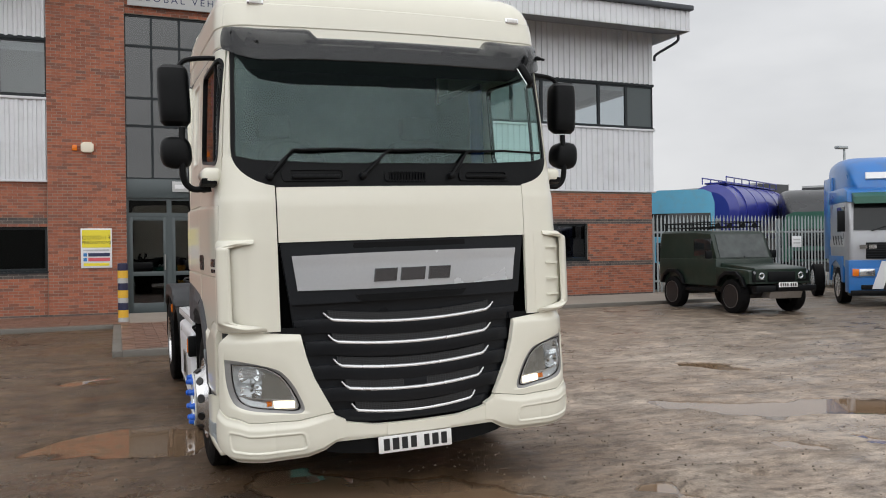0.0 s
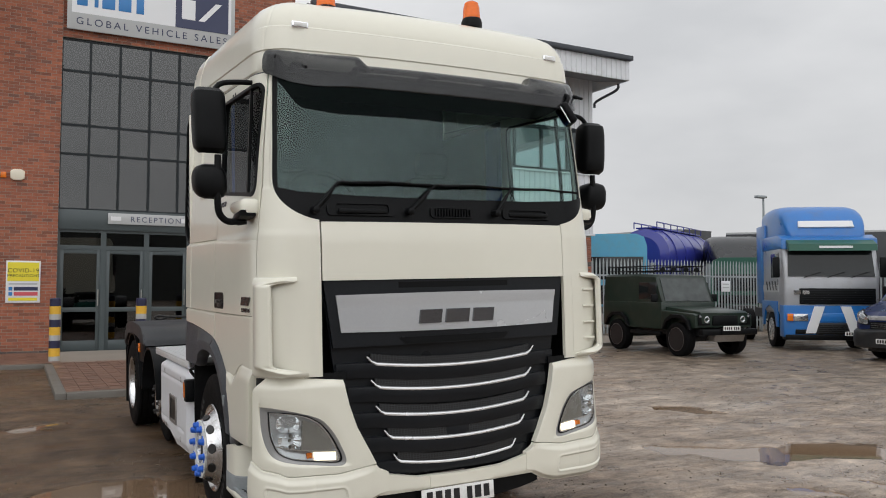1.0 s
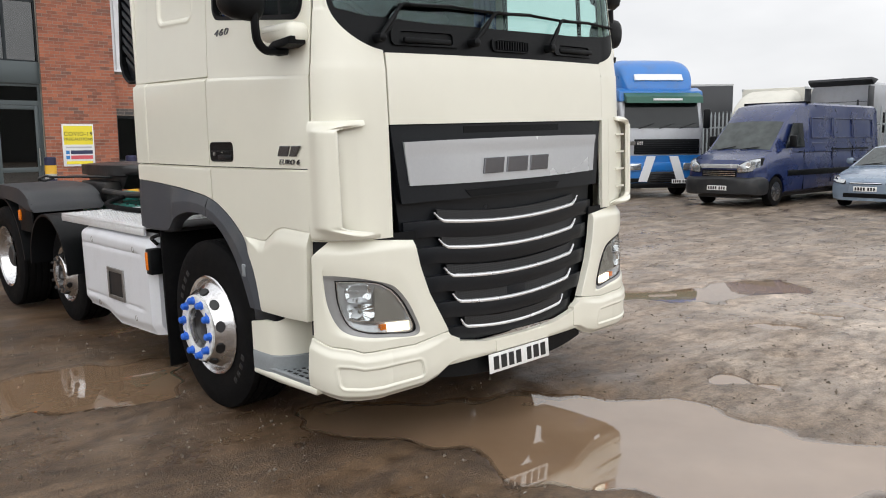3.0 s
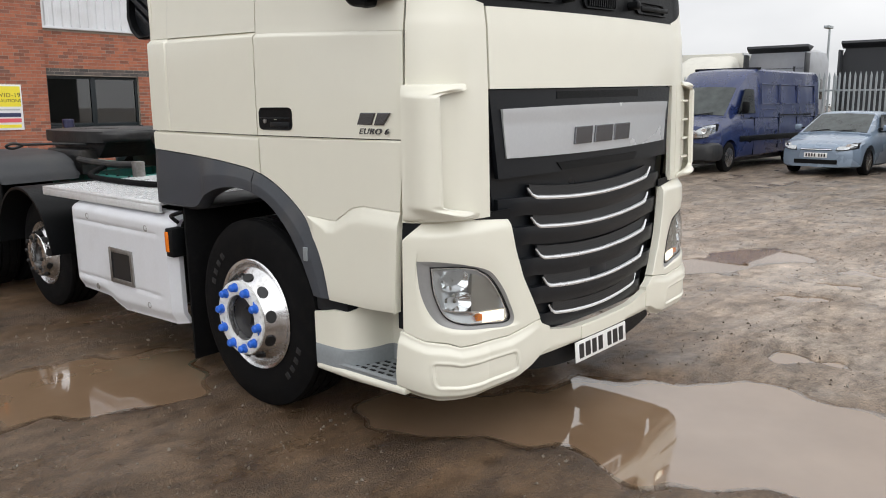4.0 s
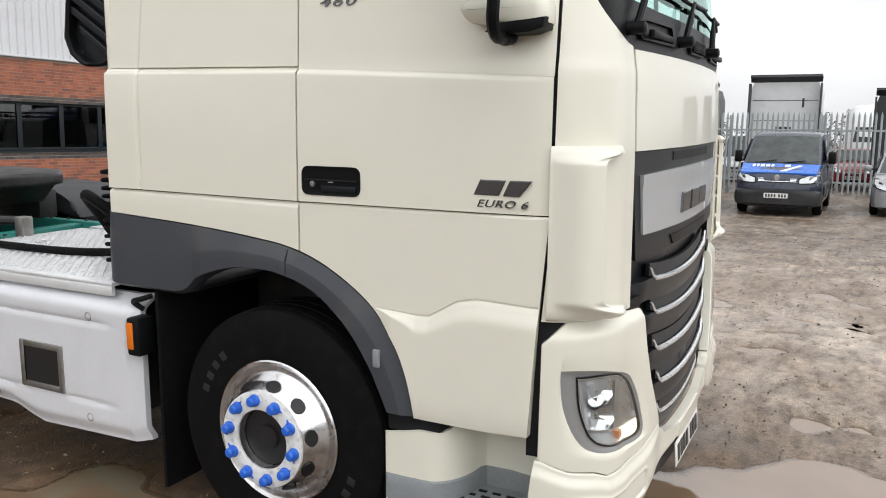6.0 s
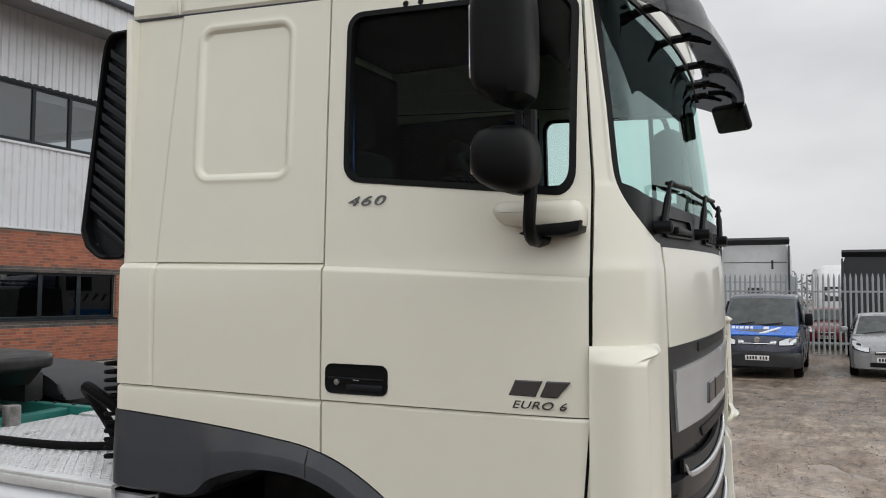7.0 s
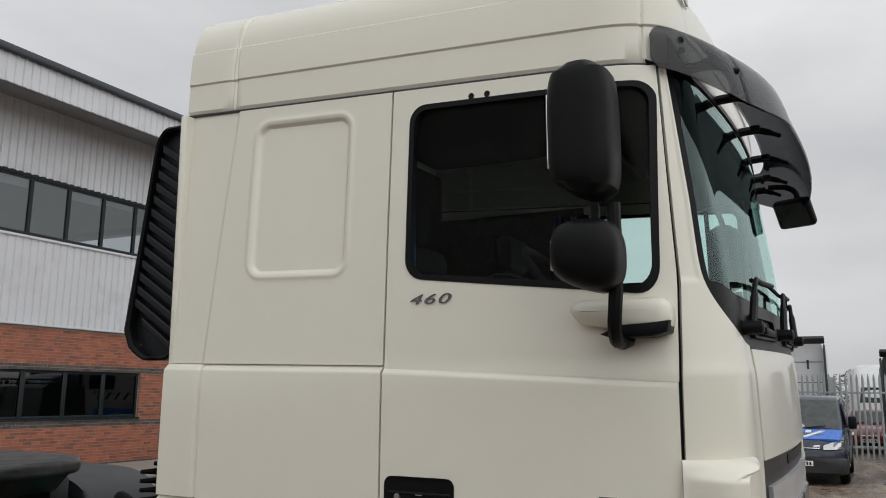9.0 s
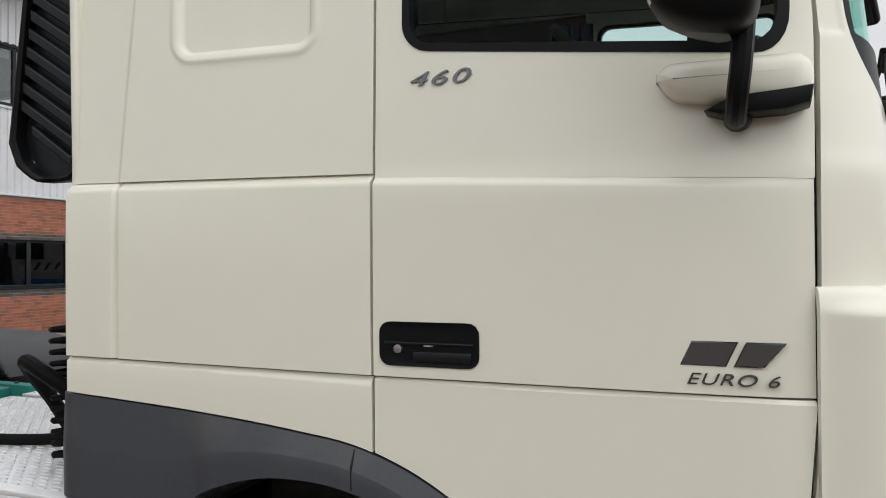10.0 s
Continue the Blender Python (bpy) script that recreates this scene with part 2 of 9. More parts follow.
def box(bm, x0, x1, y0, y1, z0, z1, bevel=0.0, m=None, segments=2):
    made = bmesh.ops.create_cube(bm, size=1.0, matrix=Matrix.LocRotScale(((x0 + x1) / 2, (y0 + y1) / 2, (z0 + z1) / 2), None, (abs(x1 - x0), abs(y1 - y0), abs(z1 - z0))))
    vs = made["verts"]
    if bevel:
        edges = list({e for v in vs for e in v.link_edges})
        res = bmesh.ops.bevel(bm, geom=edges, offset=bevel, segments=segments, profile=0.5, affect="EDGES")
        vs = list({v for f in res["faces"] for v in f.verts} | {v for v in vs if v.is_valid})
    if m is not None:
        bmesh.ops.transform(bm, matrix=m, verts=vs)
    return bm


def boxes(*args, bevel=0.0):
    bm = bmesh.new()
    for a in args:
        box(bm, *a, bevel=bevel)
    return bm


def prism(outline, lo, hi, axis="x", bevel=0.0, segments=2, bm=None):
    """Outline (pairs) extruded along an axis: x takes (y, z), y takes (x, z), z takes (x, y)."""
    bm = bm or bmesh.new()

    def put(a, b, d):
        return {"x": (d, a, b), "y": (a, d, b), "z": (a, b, d)}[axis]
    A = [bm.verts.new(put(a, b, lo)) for a, b in outline]
    B = [bm.verts.new(put(a, b, hi)) for a, b in outline]
    faces = [bm.faces.new(A), bm.faces.new(B[::-1])]
    k = len(A)
    for i in range(k):
        faces.append(bm.faces.new((A[i], B[i], B[(i + 1) % k], A[(i + 1) % k])))
    if bevel:
        edges = list({e for f in faces[:2] for e in f.edges})
        bmesh.ops.bevel(bm, geom=edges, offset=bevel, segments=segments, profile=0.5, affect="EDGES")
    return bm


def lathe(profile, axis="x", steps=40, centre=(0, 0, 0), bm=None, closed=False):
    """Profile of (distance along the axis, radius) turned round the axis."""
    bm = bm or bmesh.new()
    rings = []
    for d, r in profile:
        ring = []
        for i in range(steps):
            a = 2 * math.pi * i / steps
            p = {"x": (d, r * math.cos(a), r * math.sin(a)), "y": (r * math.cos(a), d, r * math.sin(a)), "z": (r * math.cos(a), r * math.sin(a), d)}[axis]
            ring.append(bm.verts.new(Vector(p) + Vector(centre)))
        rings.append(ring)
    pairs = list(zip(rings, rings[1:])) + ([(rings[-1], rings[0])] if closed else [])
    for a, b in pairs:
        for i in range(steps):
            j = (i + 1) % steps
            bm.faces.new((a[i], a[j], b[j], b[i]))
    if not closed:
        for ring in (rings[0], rings[-1]):
            if len({tuple(round(c, 5) for c in v.co) for v in ring}) > 2:
                bm.faces.new(ring)
    return bm


def tube(points, r, steps=8, bm=None):
    """Round bar along a line of points."""
    bm = bm or bmesh.new()
    pts = [Vector(p) for p in points]
    rings = []
    side = None
    for i, p in enumerate(pts):
        t = (pts[min(i + 1, len(pts) - 1)] - pts[max(i - 1, 0)]).normalized()
        if side is None:
            side = t.orthogonal().normalized()
        side = (side - t * side.dot(t)).normalized()
        up = t.cross(side)
        rr = r[i] if isinstance(r, (list, tuple)) else r
        rings.append([bm.verts.new(p + (side * math.cos(2 * math.pi * k / steps) + up * math.sin(2 * math.pi * k / steps)) * rr) for k in range(steps)])
    for a, b in zip(rings, rings[1:]):
        for k in range(steps):
            bm.faces.new((a[k], a[(k + 1) % steps], b[(k + 1) % steps], b[k]))
    bm.faces.new(rings[0]), bm.faces.new(rings[-1])
    return bm


def arc(points, n=6):
    """Smooth line through points (Catmull-Rom)."""
    P = [Vector(p) for p in points]
    P = [P[0] * 2 - P[1]] + P + [P[-1] * 2 - P[-2]]
    out = []
    for i in range(1, len(P) - 2):
        a, b, c, d = P[i - 1:i + 3]
        for k in range(n):
            t = k / n
            out.append(0.5 * (2 * b + (c - a) * t + (2 * a - 5 * b + 4 * c - d) * t * t + (3 * b - 3 * c + d - a) * t ** 3))
    return out + [P[-2]]


def sheet(outer, inner, closed=False, bm=None):
    """Solid skin between two grids of points of the same shape; closed: the rows run round."""
    bm = bm or bmesh.new()
    O = [[bm.verts.new(p) for p in row] for row in outer]
    I = [[bm.verts.new(p) for p in row] for row in inner]
    na, nb = len(O), len(O[0])
    span = range(na if closed else na - 1)
    for i in span:
        j = (i + 1) % na
        for k in range(nb - 1):
            bm.faces.new((O[i][k], O[j][k], O[j][k + 1], O[i][k + 1]))
            bm.faces.new((I[i][k + 1], I[j][k + 1], I[j][k], I[i][k]))
        bm.faces.new((O[i][0], I[i][0], I[j][0], O[j][0]))
        bm.faces.new((O[j][-1], I[j][-1], I[i][-1], O[i][-1]))
    if not closed:
        for k in range(nb - 1):
            bm.faces.new((O[0][k + 1], I[0][k + 1], I[0][k], O[0][k]))
            bm.faces.new((O[-1][k], I[-1][k], I[-1][k + 1], O[-1][k + 1]))
    return bm


def rrect(t, a0, a1, b0, b1, r):
    """A point on a rounded rectangle, t from 0 to 1 round it, corners at the same t for any radius."""
    q = (t % 1.0) * 4
    side, f = int(q), q - int(q)
    corners = [(a0, b0), (a1, b0), (a1, b1), (a0, b1)]
    p, n, prev = Vector(corners[side]), Vector(corners[(side + 1) % 4]), Vector(corners[side - 1])
    d = (n - p).normalized()
    e = (prev - p).normalized()
    if f < 0.12:
        a = math.pi / 4 * (1 - f / 0.12)
        return p + d * (r - r * math.sin(a)) + e * (r - r * math.cos(a))
    if f > 0.88:
        nn = (Vector(corners[(side + 2) % 4]) - n).normalized()
        a = math.pi / 4 * (f - 0.88) / 0.12
        return n - d * (r - r * math.sin(a)) + nn * (r - r * math.cos(a))
    g = (f - 0.12) / 0.76
    return (p + d * r) * (1 - g) + (n - d * r) * g


def smooth01(x):
    x = min(1.0, max(0.0, x))
    return x * x * (3 - 2 * x)


def writing(text, size, m, mat, parent=None, name="lettering", label="", depth=0.002, shear=0.0, align="CENTER", spacing=1.0):
    """Words as a mesh, in the plane of m's x and y."""
    cu = bpy.data.curves.new("words", "FONT")
    cu.body, cu.size, cu.extrude, cu.shear, cu.align_x, cu.space_character = text, size, depth, shear, align, spacing
    tmp = new("words", cu)
    me = bpy.data.meshes.new_from_object(tmp.evaluated_get(bpy.context.evaluated_depsgraph_get()))
    bpy.data.objects.remove(tmp)
    bpy.data.curves.remove(cu)
    me.materials.clear()
    me.materials.append(mat)
    ob = new(name, me)
    if parent:
        ob.parent = parent
    ob.matrix_basis = m
    return tagged(ob, label)


# ---- ground ----
# Pools: centre x, y, radius; several make one pool.
POOLS = {
    "puddle_front": [(-0.45, 0.45, 0.46), (-0.35, 0.0, 0.42), (0.0, 0.0, 0.62), (0.22, -0.45, 0.66), (-0.15, -0.62, 0.40), (0.36, -0.85, 0.62), (0.52, -1.25, 0.58), (0.05, -1.15, 0.36), (-0.75, 0.85, 0.26), (0.75, -1.9, 0.45)],
    "puddle_wheel": [(-1.45, 2.10, 0.36), (-1.70, 2.28, 0.46), (-1.95, 2.45, 0.46), (-2.3, 2.6, 0.34), (-1.3, 2.65, 0.42), (-1.62, 2.6, 0.42)],
    "puddle_yard": [(3.72, 1.80, 0.34), (3.85, 1.45, 0.44), (4.4, 1.22, 0.52), (4.95, 1.05, 0.48), (5.35, 0.9, 0.38)],
    "puddle_far": [(5.75, 3.85, 0.32), (5.95, 3.5, 0.26), (5.4, 4.1, 0.22)],
    "puddle_edge": [(4.2, 4.3, 0.2), (4.5, 4.15, 0.16)],
    "puddle_small_1": [(1.62, -0.42, 0.2), (1.8, -0.7, 0.16)],
    "puddle_small_2": [(3.34, -0.05, 0.15), (3.36, -0.2, 0.12)],
    "puddle_small_3": [(4.0, -0.1, 0.14), (4.05, 0.08, 0.1)],
    "puddle_small_4": [(4.9, -0.2, 0.18), (4.75, -0.4, 0.14)],
    "puddle_small_5": [(6.3, -0.5, 0.22), (6.05, -0.8, 0.16)],
    "puddle_smear_5": [(2.29, -0.55, 0.08), (2.37, -0.65, 0.07)],
    "puddle_smear_6": [(4.82, -0.86, 0.16), (4.54, -0.78, 0.13)],
    "puddle_rut": [(-3.2, 3.6, 0.3), (-2.9, 3.9, 0.25)],
    "puddle_kerb": [(-2.4, 6.1, 0.3), (-2.1, 6.3, 0.25)],
}
WATER = 0.0


def ground_height(x, y):
    """Level yard with lumps, shallow ruts and the hollows of the pools."""
    g = 0.021 + 0.010 * np.sin(x * 0.9 + 1.3 * np.sin(y * 0.45)) * np.cos(y * 0.8 + 0.7 * np.sin(x * 0.6))
    g = g + 0.006 * np.sin(2.7 * x + 1.9 * np.sin(1.7 * y)) * np.sin(2.3 * y + 1.1 * np.sin(2.1 * x))
    g = g + 0.004 * np.sin(6.1 * x + 2.2 * np.sin(3.3 * y)) * np.sin(5.7 * y + 1.8 * np.sin(4.1 * x))
    for rut in (2.3, 4.0, 7.1):
        g = g - 0.012 * np.exp(-((y + 0.25 * x - rut + 0.25 * np.sin(x * 0.7)) / 0.16) ** 2) * (x > 1.6)
    wob = 0.16 * np.sin(5.3 * x + 2.1 * np.sin(3.1 * y)) + 0.14 * np.sin(6.7 * y + 1.7 * np.sin(4.3 * x)) + 0.1 * np.sin(13.1 * x + 2 * np.sin(9.1 * y)) * np.sin(11.3 * y)
    xw = x + 0.10 * np.sin(4.3 * y + 1.4 * np.sin(2.9 * x)) + 0.045 * np.sin(11.3 * y + 2.2 * np.sin(6.1 * x))
    yw = y + 0.10 * np.sin(4.7 * x + 1.2 * np.sin(3.3 * y) + 1.0) + 0.045 * np.sin(10.1 * x + 2.4 * np.sin(7.3 * y))
    for blobs in POOLS.values():
        f = np.zeros_like(x)
        for cx, cy, r in blobs:
            f = f + np.exp(-1.5 * (np.hypot(xw - cx, yw - cy) / r) ** 2)
        f = np.clip((f - 0.24 + 0.22 * wob) * 2.0, 0, 1)
        g = g - 0.045 * f * f * (3 - 2 * f)
    return g


def axis_steps(lo, hi, fine, reach, grow=1.35):
    mid = list(np.arange(lo, hi + 1e-6, fine))
    a, b, s = lo, hi, fine
    left, right = [], []
    while b < reach:
        s *= grow
        a, b = a - s, b + s
        left.append(a), right.append(b)
    return np.array(left[::-1] + mid + right)


gx, gy = axis_steps(-5.5, 9.0, 0.05, 900), axis_steps(-3.5, 8.0, 0.05, 900)
GX, GY = np.meshgrid(gx, gy, indexing="ij")
near = np.clip((60 - np.hypot(GX, GY)) / 40, 0, 1)
rng = np.random.default_rng(7)
GZ = ground_height(GX, GY) * near + 0.02 * (1 - near) + rng.normal(0, 0.0022, GX.shape) * (np.hypot(GX, GY) < 14)
ng, mg = GX.shape
ids = np.arange(ng * mg).reshape(ng, mg)
quads = np.stack([ids[:-1, :-1], ids[1:, :-1], ids[1:, 1:], ids[:-1, 1:]], -1).reshape(-1, 4)
ground_mesh = bpy.data.meshes.new("ground")
ground_mesh.from_pydata(np.stack([GX, GY, GZ], -1).reshape(-1, 3), [], quads)
ground_mesh.polygons.foreach_set("use_smooth", [True] * len(ground_mesh.polygons))
ground = tagged(new("ground", ground_mesh), "wet brown gravel yard with tyre tracks and puddles", "ground", kind="structure")


def ground_material():
    m = bpy.data.materials.new("wet_gravel")
    m.use_nodes = True
    n, l = m.node_tree.nodes, m.node_tree.links
    b = n["Principled BSDF"]
    geo = n.new("ShaderNodeNewGeometry")

    def noise_at(scale, detail, rough=0.55, stretch=None):
        t = n.new("ShaderNodeTexNoise")
        t.inputs["Scale"].default_value, t.inputs["Detail"].default_value, t.inputs["Roughness"].default_value = scale, detail, rough
        if stretch:
            mp = n.new("ShaderNodeMapping")
            mp.inputs["Scale"].default_value, mp.inputs["Rotation"].default_value = stretch, (0, 0, 0.4)
            l.new(geo.outputs["Position"], mp.inputs["Vector"])
            l.new(mp.outputs["Vector"], t.inputs["Vector"])
        else:
            l.new(geo.outputs["Position"], t.inputs["Vector"])
        return t

    def ramp(src, stops):
        r = n.new("ShaderNodeValToRGB")
        while len(r.color_ramp.elements) < len(stops):
            r.color_ramp.elements.new(0.5)
        for e, (p, c) in zip(r.color_ramp.elements, stops):
            e.position, e.color = p, (*c, 1)
        l.new(src, r.inputs["Fac"])
        return r

    def mixed(kind, a, bb, fac):
        x = n.new("ShaderNodeMix")
        x.data_type, x.blend_type = "RGBA", kind
        if isinstance(fac, float):
            x.inputs["Factor"].default_value = fac
        else:
            l.new(fac, x.inputs["Factor"])
        l.new(a, x.inputs["A"])
        l.new(bb, x.inputs["B"])
        return x.outputs["Result"]
    wide, mid, fine = noise_at(0.35, 6), noise_at(2.2, 7, 0.62), noise_at(75, 4, 0.7)
    drag = noise_at(0.9, 5, 0.55, (0.45, 2.4, 1))
    stones = n.new("ShaderNodeTexVoronoi")
    stones.inputs["Scale"].default_value = 80
    l.new(geo.outputs["Position"], stones.inputs["Vector"])
    light = ramp(wide.outputs["Fac"], [(0.3, (0.27, 0.207, 0.158)), (0.5, (0.40, 0.325, 0.262)), (0.7, (0.52, 0.45, 0.382))])
    grit, clods = noise_at(11, 8, 0.72), noise_at(5.5, 5, 0.6, (0.7, 1.9, 1))
    c = ramp(mid.outputs["Fac"], [(0.28, (0.52, 0.48, 0.44)), (0.5, (0.92, 0.90, 0.88)), (0.72, (1.32, 1.29, 1.26))])
    speck = noise_at(190, 3, 0.75)
    sp = ramp(speck.outputs["Fac"], [(0.30, (0.35, 0.34, 0.33)), (0.42, (0.95, 0.95, 0.95)), (0.60, (1.05, 1.05, 1.05)), (0.70, (2.1, 2.05, 2.0))])
    d = ramp(fine.outputs["Fac"], [(0.3, (0.55, 0.55, 0.55)), (0.7, (1.35, 1.35, 1.35))])
    e = ramp(stones.outputs["Color"], [(0.0, (0.7, 0.7, 0.7)), (0.85, (1.05, 1.05, 1.05)), (1.0, (1.9, 1.85, 1.8))])
    # the lorry stands on darker, wetter made ground; the yard beyond is paler gravel
    sep = n.new("ShaderNodeSeparateXYZ")
    l.new(geo.outputs["Position"], sep.inputs["Vector"])
    edge = n.new("ShaderNodeMath")
    edge.operation = "MULTIPLY_ADD"
    edge.inputs[1].default_value, edge.inputs[2].default_value = 3.0, -1.5
    l.new(wide.outputs["Fac"], edge.inputs[0])
    line = n.new("ShaderNodeMath")
    line.operation = "ADD"
    l.new(sep.outputs["X"], line.inputs[0])
    l.new(edge.outputs[0], line.inputs[1])
    zone = n.new("ShaderNodeMapRange")
    zone.inputs["From Min"].default_value, zone.inputs["From Max"].default_value = 0.2, 2.4
    l.new(line.outputs[0], zone.inputs["Value"])
    dark = ramp(wide.outputs["Fac"], [(0.3, (0.112, 0.069, 0.038)), (0.5, (0.138, 0.091, 0.055)), (0.7, (0.162, 0.115, 0.077))])
    a = n.new("ShaderNodeMix")
    a.data_type = "RGBA"
    l.new(zone.outputs["Result"], a.inputs["Factor"])
    l.new(dark.outputs["Color"], a.inputs["A"])
    l.new(light.outputs["Color"], a.inputs["B"])
    # trodden darker soil where the vehicles are parked
    soil = n.new("ShaderNodeMapRange")
    soil.inputs["From Min"].default_value, soil.inputs["From Max"].default_value = 6.5, 11.5
    soil.inputs["To Min"].default_value, soil.inputs["To Max"].default_value = 0.0, 1.0
    l.new(line.outputs[0], soil.inputs["Value"])
    brown = ramp(mid.outputs["Fac"], [(0.3, (0.15, 0.115, 0.085)), (0.5, (0.235, 0.185, 0.14)), (0.7, (0.33, 0.275, 0.22))])
    col = mixed("MIX", a.outputs["Result"], brown.outputs["Color"], soil.outputs["Result"])
    col = mixed("MULTIPLY", col, c.outputs["Color"], 1.0)
    g1 = ramp(grit.outputs["Fac"], [(0.34, (0.42, 0.40, 0.38)), (0.46, (0.95, 0.95, 0.95)), (0.6, (1.05, 1.05, 1.05)), (0.72, (1.5, 1.48, 1.45))])
    g2 = ramp(clods.outputs["Fac"], [(0.36, (0.5, 0.47, 0.44)), (0.5, (1.0, 1.0, 1.0)), (0.68, (1.35, 1.34, 1.32))])
    col = mixed("MULTIPLY", col, g1.outputs["Color"], 0.8)
    col = mixed("MULTIPLY", col, g2.outputs["Color"], 0.7)
    col = mixed("MULTIPLY", col, d.outputs["Color"], 0.75)
    col = mixed("MULTIPLY", col, e.outputs["Color"], 0.6)
    col = mixed("MULTIPLY", col, sp.outputs["Color"], 0.8)
    # soaked margin round the pools: darker and slicker near the water's level
    soak = n.new("ShaderNodeMapRange")
    soak.interpolation_type = "SMOOTHSTEP"
    soak.inputs["From Min"].default_value, soak.inputs["From Max"].default_value = -0.004, 0.026
    soak.inputs["To Min"].default_value, soak.inputs["To Max"].default_value = 0.0, 1.0
    l.new(sep.outputs["Z"], soak.inputs["Value"])
    dim = ramp(soak.outputs["Result"], [(0.0, (0.86, 0.83, 0.80)), (1.0, (1.0, 1.0, 1.0))])
    col = mixed("MULTIPLY", col, dim.outputs["Color"], 1.0)
    l.new(col, b.inputs["Base Color"])
    wet = n.new("ShaderNodeMath")
    wet.operation = "ADD"
    l.new(drag.outputs["Fac"], wet.inputs[0])
    l.new(mid.outputs["Fac"], wet.inputs[1])
    r = n.new("ShaderNodeMapRange")
    r.inputs["From Min"].default_value, r.inputs["From Max"].default_value = 0.75, 1.25
    r.inputs["To Min"].default_value, r.inputs["To Max"].default_value = 0.26, 0.72
    l.new(wet.outputs[0], r.inputs["Value"])
    slick = n.new("ShaderNodeMath")
    slick.operation = "MULTIPLY"
    dull = n.new("ShaderNodeMapRange")
    dull.inputs["To Min"].default_value = 0.45
    l.new(soak.outputs["Result"], dull.inputs["Value"])
    l.new(r.outputs["Result"], slick.inputs[0])
    l.new(dull.outputs["Result"], slick.inputs[1])
    l.new(slick.outputs[0], b.inputs["Roughness"])
    h = n.new("ShaderNodeMath")
    h.operation = "ADD"
    lump = n.new("ShaderNodeMath")
    lump.operation = "MULTIPLY_ADD"
    lump.inputs[1].default_value = 1.6
    l.new(grit.outputs["Fac"], lump.inputs[0])
    l.new(speck.outputs["Fac"], lump.inputs[2])
    l.new(lump.outputs[0], h.inputs[0])
    l.new(stones.outputs["Distance"], h.inputs[1])
    h2 = n.new("ShaderNodeMath")
    h2.operation = "MULTIPLY_ADD"
    h2.inputs[1].default_value = 2.0
    l.new(mid.outputs["Fac"], h2.inputs[0])
    l.new(h.outputs[0], h2.inputs[2])
    bp = n.new("ShaderNodeBump")
    bp.inputs["Distance"].default_value = 0.013
    # smeared mud is smooth, loose gravel is rough
    smear = n.new("ShaderNodeMapRange")
    smear.inputs["From Min"].default_value, smear.inputs["From Max"].default_value = 0.42, 0.58
    smear.inputs["To Min"].default_value, smear.inputs["To Max"].default_value = 0.16, 0.75
    l.new(drag.outputs["Fac"], smear.inputs["Value"])
    l.new(smear.outputs["Result"], bp.inputs["Strength"])
    l.new(h2.outputs[0], bp.inputs["Height"])
    l.new(bp.outputs["Normal"], b.inputs["Normal"])
    return m


ground_mesh.materials.append(ground_material())


